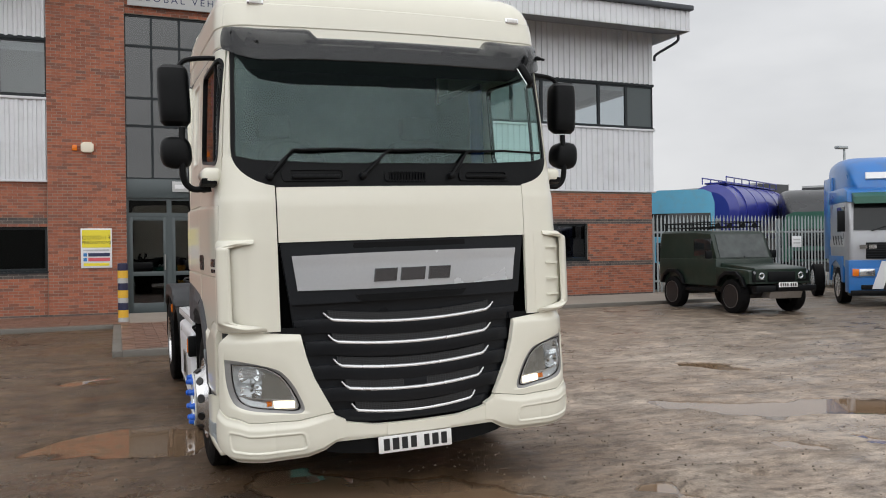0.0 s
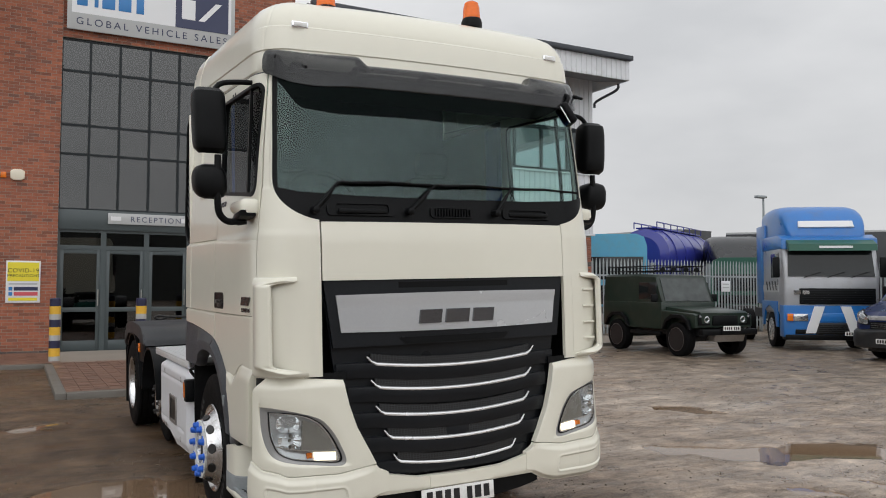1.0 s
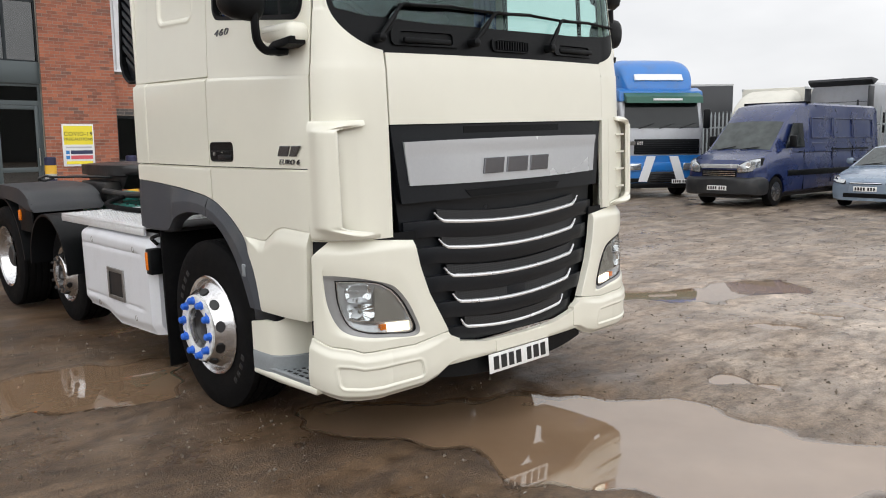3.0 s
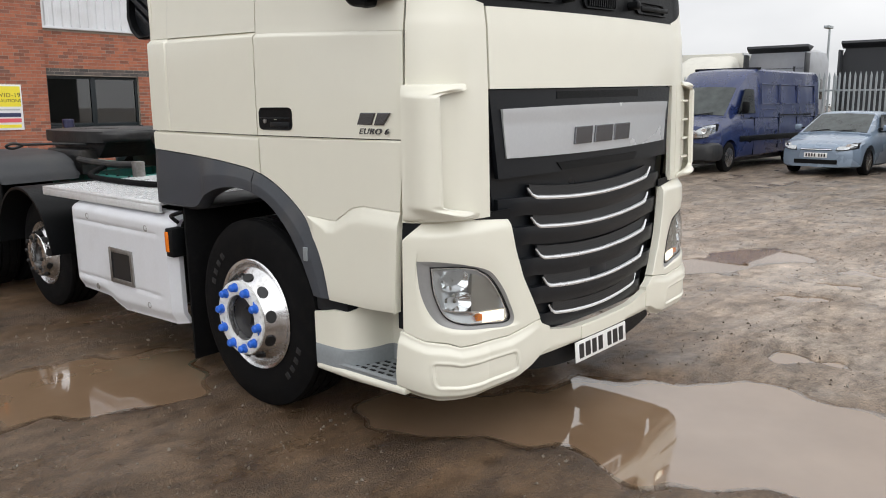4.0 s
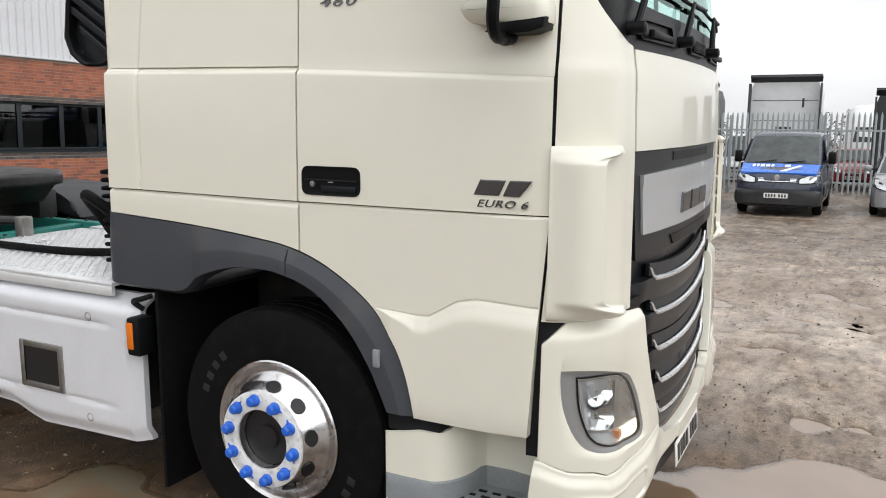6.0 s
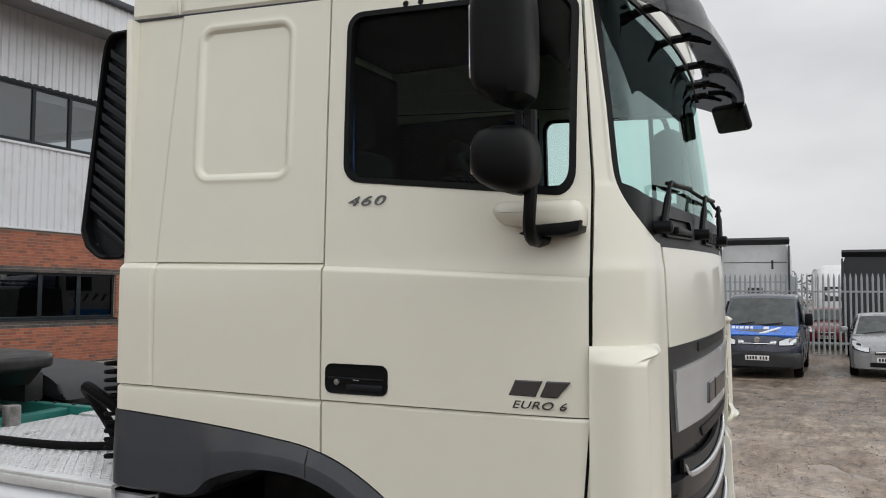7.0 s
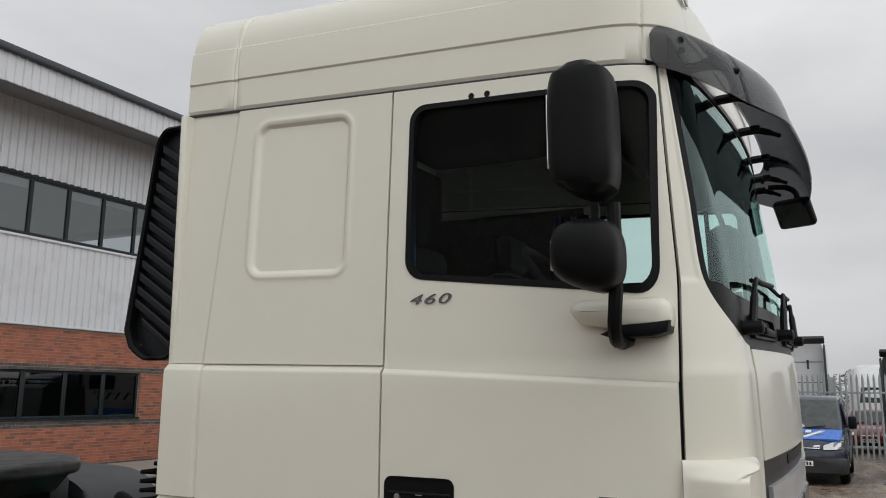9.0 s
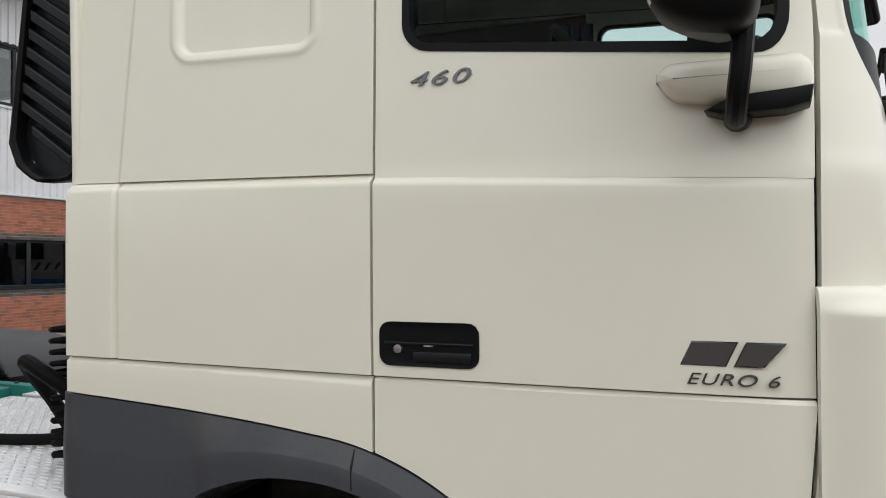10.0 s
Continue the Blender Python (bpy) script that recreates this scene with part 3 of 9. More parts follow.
def water_material():
    """Cloudy shallow water: murk that half hides the bed, under a clear mirror skin."""
    m = bpy.data.materials.new("muddy_water")
    m.use_nodes = True
    n, l = m.node_tree.nodes, m.node_tree.links
    n.remove(n["Principled BSDF"])
    geo, murk, tone = n.new("ShaderNodeNewGeometry"), n.new("ShaderNodeTexNoise"), n.new("ShaderNodeValToRGB")
    murk.inputs["Scale"].default_value, murk.inputs["Detail"].default_value = 1.6, 4
    l.new(geo.outputs["Position"], murk.inputs["Vector"])
    tone.color_ramp.elements[0].position, tone.color_ramp.elements[0].color = 0.3, (0.235, 0.152, 0.092, 1)
    tone.color_ramp.elements[1].position, tone.color_ramp.elements[1].color = 0.7, (0.30, 0.20, 0.127, 1)
    l.new(murk.outputs["Fac"], tone.inputs["Fac"])
    mud, see, shine = n.new("ShaderNodeBsdfDiffuse"), n.new("ShaderNodeBsdfTransparent"), n.new("ShaderNodeBsdfGlossy")
    under, top, fres = n.new("ShaderNodeMixShader"), n.new("ShaderNodeMixShader"), n.new("ShaderNodeFresnel")
    l.new(tone.outputs["Color"], mud.inputs["Color"])
    see.inputs["Color"].default_value = (0.95, 0.90, 0.84, 1)
    shine.inputs["Roughness"].default_value = 0.02
    ripple, bp = n.new("ShaderNodeTexNoise"), n.new("ShaderNodeBump")
    ripple.inputs["Scale"].default_value = 3.0
    l.new(geo.outputs["Position"], ripple.inputs["Vector"])
    bp.inputs["Strength"].default_value, bp.inputs["Distance"].default_value = 0.012, 0.01
    l.new(ripple.outputs["Fac"], bp.inputs["Height"])
    l.new(bp.outputs["Normal"], shine.inputs["Normal"])
    fres.inputs["IOR"].default_value = 2.9
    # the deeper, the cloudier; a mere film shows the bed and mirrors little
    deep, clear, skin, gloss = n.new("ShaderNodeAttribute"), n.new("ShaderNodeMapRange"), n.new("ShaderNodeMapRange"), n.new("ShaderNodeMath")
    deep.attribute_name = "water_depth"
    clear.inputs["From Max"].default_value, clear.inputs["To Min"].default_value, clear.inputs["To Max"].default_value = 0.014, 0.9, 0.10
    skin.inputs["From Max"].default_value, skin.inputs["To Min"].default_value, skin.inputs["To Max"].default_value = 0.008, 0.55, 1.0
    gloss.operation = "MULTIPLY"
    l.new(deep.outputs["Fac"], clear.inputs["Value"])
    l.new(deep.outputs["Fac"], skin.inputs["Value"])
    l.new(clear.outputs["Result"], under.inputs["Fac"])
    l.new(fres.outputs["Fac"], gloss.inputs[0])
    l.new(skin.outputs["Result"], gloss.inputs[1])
    l.new(mud.outputs["BSDF"], under.inputs[1])
    l.new(see.outputs["BSDF"], under.inputs[2])
    l.new(gloss.outputs[0], top.inputs["Fac"])
    l.new(under.outputs["Shader"], top.inputs[1])
    l.new(shine.outputs["BSDF"], top.inputs[2])
    l.new(top.outputs["Shader"], n["Material Output"].inputs["Surface"])
    return m


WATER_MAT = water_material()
for pool, blobs in POOLS.items():
    bm = bmesh.new()
    x0, x1 = min(c[0] - 1.2 * c[2] for c in blobs) - 0.32, max(c[0] + 1.2 * c[2] for c in blobs) + 0.32
    y0, y1 = min(c[1] - 1.2 * c[2] for c in blobs) - 0.32, max(c[1] + 1.2 * c[2] for c in blobs) + 0.32
    step = 0.04
    cells = {}
    for i in range(int((x1 - x0) / step) + 1):
        for j in range(int((y1 - y0) / step) + 1):
            cx, cy = x0 + i * step, y0 + j * step
            if min(math.hypot(cx - a, cy - b) - 1.2 * r for a, b, r in blobs) < 0.28:
                cells[i, j] = bm.verts.new((cx, cy, WATER))
    for i, j in list(cells):
        if all(k in cells for k in ((i + 1, j), (i, j + 1), (i + 1, j + 1))):
            bm.faces.new((cells[i, j], cells[i + 1, j], cells[i + 1, j + 1], cells[i, j + 1]))
    bmesh.ops.delete(bm, geom=[v for v in bm.verts if not v.link_faces], context="VERTS")
    pond = part("puddle", bm, WATER_MAT, smooth=False)
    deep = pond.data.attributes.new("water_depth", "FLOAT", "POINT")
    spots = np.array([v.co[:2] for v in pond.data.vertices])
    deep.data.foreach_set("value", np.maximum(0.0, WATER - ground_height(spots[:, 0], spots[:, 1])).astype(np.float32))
    tagged(pond, "shallow muddy brown puddle lying in the gravel yard", "puddle", group="puddles")
LIT_LAMP = material("lit_running_lamp", (0.9, 0.86, 0.75), 0.2, vary=0.02)
LIT_LAMP.node_tree.nodes["Principled BSDF"].inputs["Emission Color"].default_value = (1.0, 0.88, 0.66, 1)
LIT_LAMP.node_tree.nodes["Principled BSDF"].inputs["Emission Strength"].default_value = 1.6

# ---- the office building ----
CLAD = material("white_profiled_cladding", (0.65, 0.66, 0.68), 0.42, metal=0.1, vary=0.04, stain=0.8, dirt=(0.36, 0.35, 0.34), dirt_amount=0.25)
ALU_DARK = material("dark_grey_window_frame", (0.018, 0.023, 0.026), 0.5, vary=0.1, specular=0.25)
SPANDREL = material("slate_grey_spandrel", (0.062, 0.078, 0.082), 0.4, vary=0.08)
GUTTER_DARK = material("dark_blue_grey_gutter", (0.035, 0.04, 0.05), 0.4, vary=0.12)
SOFFIT = material("grey_soffit", (0.22, 0.225, 0.23), 0.6, vary=0.06)
PANE = glass("office_window_glass", (0.20, 0.225, 0.23), 0.015, gloss=0.88, ior=1.85)
PANE_CLEAR = glass("upper_window_glass", (0.62, 0.66, 0.68), 0.015, gloss=0.95, ior=1.8)
PLASTER = material("office_plaster", (0.55, 0.55, 0.53), 0.8, vary=0.05)
MORTAR = material("grey_mortar", (0.30, 0.26, 0.22), 0.9, vary=0.15, bump=0.3, bump_scale=90)
PAVER = material("red_brown_paver", (0.20, 0.105, 0.075), 0.5, vary=0.25, stain=2, dirt=(0.1, 0.07, 0.05), dirt_amount=0.5)
KERB = material("concrete_kerb", (0.15, 0.138, 0.12), 0.6, vary=0.15, dirt=(0.11, 0.09, 0.07), dirt_amount=0.5)
SIGN_WHITE = material("sign_white", (0.74, 0.75, 0.76), 0.35, vary=0.02)
SIGN_NAVY = material("sign_navy", (0.025, 0.032, 0.085), 0.35, vary=0.05)
SIGN_BLUE = material("sign_blue", (0.035, 0.20, 0.50), 0.35, vary=0.05)
SIGN_YELLOW = material("sign_yellow", (0.80, 0.68, 0.04), 0.4, vary=0.05)
SIGN_RED = material("sign_red", (0.62, 0.10, 0.12), 0.4, vary=0.05)
SIGN_GREY = material("sign_grey", (0.46, 0.47, 0.47), 0.35, vary=0.03)
CREAM_PLASTIC = material("cream_alarm_box", (0.78, 0.72, 0.58), 0.45, vary=0.04)
ROOM_SHADE = material("room_shade", (0.14, 0.14, 0.14), 0.9, vary=0.2)


def brick_material(name, stops):
    """Brick faces, each its own tone."""
    m = bpy.data.materials.new(name)
    m.use_nodes = True
    n, l = m.node_tree.nodes, m.node_tree.links
    geo, r, t, mul, co = n.new("ShaderNodeNewGeometry"), n.new("ShaderNodeValToRGB"), n.new("ShaderNodeTexNoise"), n.new("ShaderNodeMix"), n.new("ShaderNodeTexCoord")
    while len(r.color_ramp.elements) < len(stops):
        r.color_ramp.elements.new(0.5)
    for e, (p, c) in zip(r.color_ramp.elements, stops):
        e.position, e.color = p, (*c, 1)
    l.new(geo.outputs["Random Per Island"], r.inputs["Fac"])
    t.inputs["Scale"].default_value, t.inputs["Detail"].default_value = 9, 6
    l.new(co.outputs["Object"], t.inputs["Vector"])
    tr = n.new("ShaderNodeMapRange")
    tr.inputs["To Min"].default_value, tr.inputs["To Max"].default_value = 0.6, 1.35
    l.new(t.outputs["Fac"], tr.inputs["Value"])
    mul.data_type, mul.blend_type = "RGBA", "MULTIPLY"
    mul.inputs["Factor"].default_value = 1.0
    l.new(r.outputs["Color"], mul.inputs["A"])
    l.new(tr.outputs["Result"], mul.inputs["B"])
    l.new(mul.outputs["Result"], n["Principled BSDF"].inputs["Base Color"])
    n["Principled BSDF"].inputs["Roughness"].default_value = 0.8
    return m


BRICK_RED = brick_material("red_brick", [(0.0, (0.20, 0.078, 0.050)), (0.3, (0.33, 0.112, 0.064)), (0.6, (0.41, 0.142, 0.078)), (0.85, (0.32, 0.115, 0.070)), (1.0, (0.17, 0.085, 0.065))])
BRICK_BLUE = brick_material("blue_brick", [(0.0, (0.055, 0.05, 0.05)), (0.5, (0.085, 0.075, 0.07)), (1.0, (0.12, 0.095, 0.085))])
FACE = 17.0


def brickwork(x0, x1, z0, z1, y, holes=(), bands=(), seed=1, end=False):
    """Stretcher-bond bricks on a wall face, as two lists of boxes: red and blue."""
    rnd = random.Random(seed)
    red, blue = [], []
    course, length, joint = 0.075, 0.225, 0.010
    rows = int((z1 - z0) / course)
    for r in range(rows):
        za, zb = z0 + r * course, z0 + (r + 1) * course - joint
        x = x0 - (length / 2 if r % 2 else 0)
        while x < x1 - 0.02:
            a, b = max(x, x0), min(x + length - joint, x1)
            x += length
            if b - a < 0.02:
                continue
            pieces = [(a, b)]
            for hx0, hx1, hz0, hz1 in holes:
                if zb > hz0 and za < hz1:
                    nxt = []
                    for p, q in pieces:
                        if q <= hx0 or p >= hx1:
                            nxt.append((p, q))
                        else:
                            if p < hx0:
                                nxt.append((p, hx0))
                            if q > hx1:
                                nxt.append((hx1, q))
                    pieces = nxt
            for p, q in pieces:
                if q - p > 0.015:
                    zc = (za + zb) / 2
                    dark = any(lo <= zc <= hi for lo, hi in bands)
                    (blue if dark else red).append((p, q, y - rnd.uniform(0.004, 0.008), y + 0.03, za, zb))
    return red, blue


def many_boxes(name, items, mat, parent, label=""):
    """Joined small pieces, from plain data."""
    v, f = [], []
    for x0, x1, y0, y1, z0, z1 in items:
        k = len(v)
        v += [(x0, y0, z0), (x1, y0, z0), (x1, y0, z1), (x0, y0, z1), (x0, y1, z0), (x1, y1, z0), (x1, y1, z1), (x0, y1, z1)]
        f += [(k, k + 1, k + 2, k + 3), (k + 1, k + 5, k + 6, k + 2), (k + 4, k, k + 3, k + 7), (k + 3, k + 2, k + 6, k + 7), (k + 4, k + 5, k + 1, k)]
    me = bpy.data.meshes.new(name)
    me.from_pydata(v, [], f)
    me.materials.append(mat)
    ob = new(name, me)
    ob.parent = parent
    return tagged(ob, label, kind="stuff")


def wall_with_holes(x0, x1, z0, z1, y0, y1, holes):
    """A wall slab along x with openings cut through it."""
    xs = sorted({x0, x1, *[h[0] for h in holes], *[h[1] for h in holes]})
    zs = sorted({z0, z1, *[h[2] for h in holes], *[h[3] for h in holes]})
    bm = bmesh.new()
    for xa, xb in zip(xs, xs[1:]):
        for za, zb in zip(zs, zs[1:]):
            cx, cz = (xa + xb) / 2, (za + zb) / 2
            if not any(h[0] < cx < h[1] and h[2] < cz < h[3] for h in holes):
                box(bm, xa, xb, y0, y1, za, zb)
    return bm


office = thing("office_building", Matrix(), "two-storey red brick and white clad office with dark glazed entrance", "building")
LOW_HOLES = [(4.25, 6.48, 1.22, 2.38), (7.60, 12.15, 1.25, 2.40)]
LEFT_HOLES = [(-9.5, -3.42, 1.22, 2.32)]
GLZ = (-1.60, 2.55, 0.10, 7.78)
BANDS = ((0.0, 0.16), (1.02, 1.22), (2.40, 2.56))
# right wing, brick below
part("wall", wall_with_holes(4.22, 14.62, 0.0, 3.42, FACE, FACE + 0.3, LOW_HOLES), MORTAR, office, "red brick wall with blue brick bands")
part("end_wall", boxes((14.32, 14.60, FACE + 0.3, 34, 0, 5.4), (14.32, 14.60, FACE + 0.3, 34, 6.9, 8.6), (14.32, 14.60, FACE + 0.3, FACE + 0.45, 5.4, 6.9), (14.32, 14.60, FACE + 14, 34, 5.4, 6.9)), CLAD, office)
part("rear_wall", wall_with_holes(-14, 14.6, 0, 9.4, 33.7, 34, [(x, x + 2.2, 5.4, 6.9) for x in (-12, -8, 4.6, 7.6, 10.6)]), CLAD, office)
part("left_wall", wall_with_holes(-14, -3.4, 0.0, 3.50, FACE, FACE + 0.3, LEFT_HOLES), MORTAR, office)
part("pier", boxes((-3.40, -1.60, FACE - 0.10, FACE + 0.3, 0, 10.2)), MORTAR, office, "tall red brick pier")
part("pier", boxes((2.55, 4.22, FACE - 0.10, FACE + 0.3, 0, 10.2)), MORTAR, office, "tall red brick pier")
part("pier_head", boxes((-1.60, 2.55, FACE - 0.02, FACE + 0.3, 7.78, 10.2)), MORTAR, office)
red, blue = [], []
for args in ((4.235, 14.62, 0.0, 3.41, FACE, LOW_HOLES, BANDS, 3), (-8.0, -3.42, 0.0, 3.49, FACE, LEFT_HOLES, BANDS, 4), (-3.40, -1.60, 0.0, 9.9, FACE - 0.10, (), ((0.0, 0.16),), 5), (2.55, 4.22, 0.0, 9.9, FACE - 0.10, (), ((0.0, 0.16),), 6), (-1.59, 2.54, 7.79, 9.9, FACE - 0.02, (), (), 7)):
    a, b = brickwork(*args)
    red += a
    blue += b
many_boxes("brick_face", red, BRICK_RED, office, "weathered red bricks")
many_boxes("blue_brick_band", blue, BRICK_BLUE, office, "dark blue brick bands")


def cladding(x0, x1, z0, z1, y, pitch=0.20, depth=0.035):
    """Profiled sheet with upright ribs."""
    pts = []
    x = x0
    while x < x1:
        for dx, d in ((0, 0), (0.075, 0), (0.095, depth), (0.165, depth), (0.185, 0)):
            if x + dx <= x1:
                pts.append((x + dx, y - d))
        x += pitch
    pts.append((x1, y))
    bm = bmesh.new()
    A = [bm.verts.new((a, b, z0)) for a, b in pts]
    B = [bm.verts.new((a, b, z1)) for a, b in pts]
    C = [bm.verts.new((a, y + 0.05, z0)) for a, b in pts]
    D = [bm.verts.new((a, y + 0.05, z1)) for a, b in pts]
    for i in range(len(pts) - 1):
        bm.faces.new((A[i], A[i + 1], B[i + 1], B[i]))
        bm.faces.new((A[i], C[i], C[i + 1], A[i + 1]))
        bm.faces.new((B[i], B[i + 1], D[i + 1], D[i]))
    return bm


UP_LO, UP_HI = 5.46, 6.98
for x0, x1 in ((4.22, 14.68), (-14.0, -3.40)):
    part("cladding", cladding(x0, x1, 3.46, UP_LO, FACE - 0.03), CLAD, office, "white ribbed metal cladding", smooth=False)
    part("cladding", cladding(x0, x1, UP_HI, 9.3, FACE - 0.03), CLAD, office, "white ribbed metal cladding", smooth=False)
    part("flashing", boxes((x0, x1 + (0.05 if x1 > 0 else 0), FACE - 0.09, FACE + 0.05, 3.42, 3.475), (x0, x1 + (0.04 if x1 > 0 else 0), FACE - 0.10, FACE + 0.05, UP_LO - 0.01, UP_LO + 0.05), bevel=0.005), CLAD, office)
    part("window_sill", boxes((x0, x1 + 0.03, FACE - 0.06, FACE + 0.1, UP_LO + 0.04, UP_LO + 0.09), (x0, x1 + 0.03, FACE - 0.06, FACE + 0.1, UP_HI - 0.06, UP_HI + 0.02)), ALU_DARK, office)
    n = int((x1 - x0) / 1.02)
    w = (x1 - x0) / n
    for k in range(n):
        a = x0 + k * w
        fr = part("window_frame", boxes((a, a + 0.05, FACE - 0.02, FACE + 0.06, UP_LO + 0.08, UP_HI - 0.05), (a + w - 0.035, a + w, FACE - 0.02, FACE + 0.06, UP_LO + 0.08, UP_HI - 0.05), (a + 0.05, a + w - 0.035, FACE - 0.02, FACE + 0.06, UP_LO + 0.08, UP_LO + 0.14), (a + 0.05, a + w - 0.035, FACE - 0.02, FACE + 0.06, UP_HI - 0.11, UP_HI - 0.05)), ALU_DARK, office)
        solid = k == n - 1 and x1 > 0
        p = part("pane", boxes((a + 0.05, a + w - 0.035, FACE + 0.015, FACE + 0.027, UP_LO + 0.14, UP_HI - 0.11)), SPANDREL if solid else PANE_CLEAR, fr)
        p.visible_shadow = False
        if not solid and k % 3 != 1:
            part("blind", boxes((a + 0.06, a + w - 0.05, FACE + 0.09, FACE + 0.1, UP_HI - 0.24 - 0.08 * (k % 2), UP_HI - 0.11)), PLASTER, fr)
# upper floor room, seen through the panes
part("upper_floor", boxes((-14, 14.3, FACE + 0.3, 33.7, 3.5, 3.7)), PLASTER, office)
part("upper_ceiling", boxes((-14, 14.3, FACE + 0.3, 33.7, 7.1, 7.2)), PLASTER, office)
part("upper_partition", boxes((3.9, 4.1, FACE + 0.3, 33.7, 3.7, 7.1), (-2.0, -1.8, FACE + 0.3, 33.7, 3.7, 7.1)), PLASTER, office)
# ground floor room: its unlit look is put into the dark grey
part("ground_room", boxes((-14, 14.3, FACE + 5.0, FACE + 5.2, 0, 3.5)), ROOM_SHADE, office)
part("ground_floor", boxes((-14, 14.3, FACE + 0.3, FACE + 5.0, 0.0, 0.08)), ROOM_SHADE, office)
# ground floor windows
for x0, x1, z0, z1 in LOW_HOLES + LEFT_HOLES:
    n = max(2, round((x1 - x0) / 1.12))
    w = (x1 - x0) / n
    for k in range(n):
        a = x0 + k * w
        fr = part("window", boxes((a, a + 0.06, FACE + 0.08, FACE + 0.16, z0, z1), (a + w - 0.06, a + w, FACE + 0.08, FACE + 0.16, z0, z1), (a + 0.06, a + w - 0.06, FACE + 0.08, FACE + 0.16, z0, z0 + 0.07), (a + 0.06, a + w - 0.06, FACE + 0.08, FACE + 0.16, z1 - 0.07, z1), bevel=0.004), ALU_DARK, office)
        p = part("pane", boxes((a + 0.06, a + w - 0.06, FACE + 0.11, FACE + 0.122, z0 + 0.07, z1 - 0.07)), PANE, fr)
        p.visible_shadow = False
    part("sill", boxes((x0 - 0.03, x1 + 0.03, FACE - 0.035, FACE + 0.16, z0 - 0.045, z0)), ALU_DARK, office)
# entrance glazing
XM = [-1.60, -0.95, -0.26, 0.46, 1.18, 1.87, 2.55]
ZM = [3.56, 4.92, 5.64, 6.98, 7.76]
gl = part("entrance_glazing", boxes(*[(x - 0.028, x + 0.028, FACE + 0.02, FACE + 0.12, 3.56, 7.76) for x in XM], *[(-1.6, 2.55, FACE + 0.03, FACE + 0.11, z - 0.03, z + 0.03) for z in ZM]), ALU_DARK, office, "tall dark glazed screen over the entrance")
for x0, x1 in zip(XM, XM[1:]):
    for z0, z1 in zip(ZM, ZM[1:]):
        p = part("pane", boxes((x0 + 0.028, x1 - 0.028, FACE + 0.06, FACE + 0.07, z0 + 0.03, z1 - 0.03)), PANE, gl)
        p.visible_shadow = False
part("spandrel", boxes((-1.6, 2.55, FACE - 0.03, FACE + 0.12, 3.06, 3.55), bevel=0.006), SPANDREL, office, "slate grey panel above the doors")
XD = [-1.60, -0.56, 0.45, 1.50, 2.55]
for z0, z1 in ((2.58, 2.68), (3.0, 3.06)):
    part("door_transom", boxes((-1.6, 2.55, FACE + 0.03, FACE + 0.12, z0, z1)), SPANDREL, office)
for x in XD:
    for z0, z1 in ((0.08, 2.58), (2.68, 3.0)):
        part("door_post", boxes((x - 0.06, x + 0.06, FACE + 0.03, FACE + 0.12, z0, z1)), SPANDREL, office)
for x0, x1 in zip(XD, XD[1:]):
    p = part("fanlight", boxes((x0 + 0.06, x1 - 0.06, FACE + 0.07, FACE + 0.08, 2.68, 3.0)), PANE, office)
    p.visible_shadow = False
    leaf = part("door_leaf", boxes((x0 + 0.06, x0 + 0.15, FACE + 0.05, FACE + 0.10, 0.1, 2.58), (x1 - 0.15, x1 - 0.06, FACE + 0.05, FACE + 0.10, 0.1, 2.58), (x0 + 0.15, x1 - 0.15, FACE + 0.05, FACE + 0.10, 0.1, 0.35), (x0 + 0.15, x1 - 0.15, FACE + 0.05, FACE + 0.10, 2.48, 2.58), (x0 + 0.15, x1 - 0.15, FACE + 0.05, FACE + 0.10, 1.05, 1.16), bevel=0.004), SPANDREL, office, "grey framed glass entrance door")
    p = part("pane", boxes((x0 + 0.15, x1 - 0.15, FACE + 0.07, FACE + 0.08, 0.35, 1.05), (x0 + 0.15, x1 - 0.15, FACE + 0.07, FACE + 0.08, 1.16, 2.48)), PANE, leaf)
    p.visible_shadow = False
    part("pull_handle", tube([(x1 - 0.11, FACE + 0.01, 1.2), (x1 - 0.11, FACE + 0.01, 1.6)], 0.015, 8), STEEL, leaf)
# eaves
def roof_slab(x0, x1):
    pts = [(15.55, 8.42), (15.55, 9.12), (15.75, 9.22), (34.2, 11.4), (34.2, 11.2), (17.05, 9.2), (17.05, 8.72), (15.70, 8.42)]
    return prism(pts, x0, x1)
for x0, x1 in ((-14, -3.45), (4.2, 15.0)):
    part("roof", roof_slab(x0, x1), SOFFIT, office, "shallow pitched metal roof with deep eaves")
    part("fascia", cladding(x0, x1 + 0.02, 8.43, 9.08, 15.52, depth=0.03), CLAD, office, "ribbed white eaves fascia", smooth=False)
    part("gutter", boxes((x0, x1 + 0.10, 15.36, 15.56, 9.06, 9.22), bevel=0.03), GUTTER_DARK, office, "dark eaves gutter")
part("bay_roof", boxes((-3.45, 4.2, FACE + 0.1, 34, 10.6, 10.8)), SOFFIT, office)
part("verge", boxes((14.98, 15.08, 15.56, 34, 8.44, 9.2), bevel=0.01), CLAD, office)
part("downpipe", tube(arc([(14.9, 15.9, 8.4), (14.9, 16.0, 8.2), (14.8, 16.9, 8.0), (14.75, 16.95, 7.8)], 4), 0.045, 8), GUTTER_DARK, office)

# signs
def flat_sign(name, x, y, z, w, h, mat, label, cat="sign"):
    ob = part(name, boxes((-w / 2, w / 2, -0.02, 0.02, -h / 2, h / 2), bevel=0.004), mat, None, at=Matrix.Translation((x, y, z)))
    return tagged(ob, label, cat)


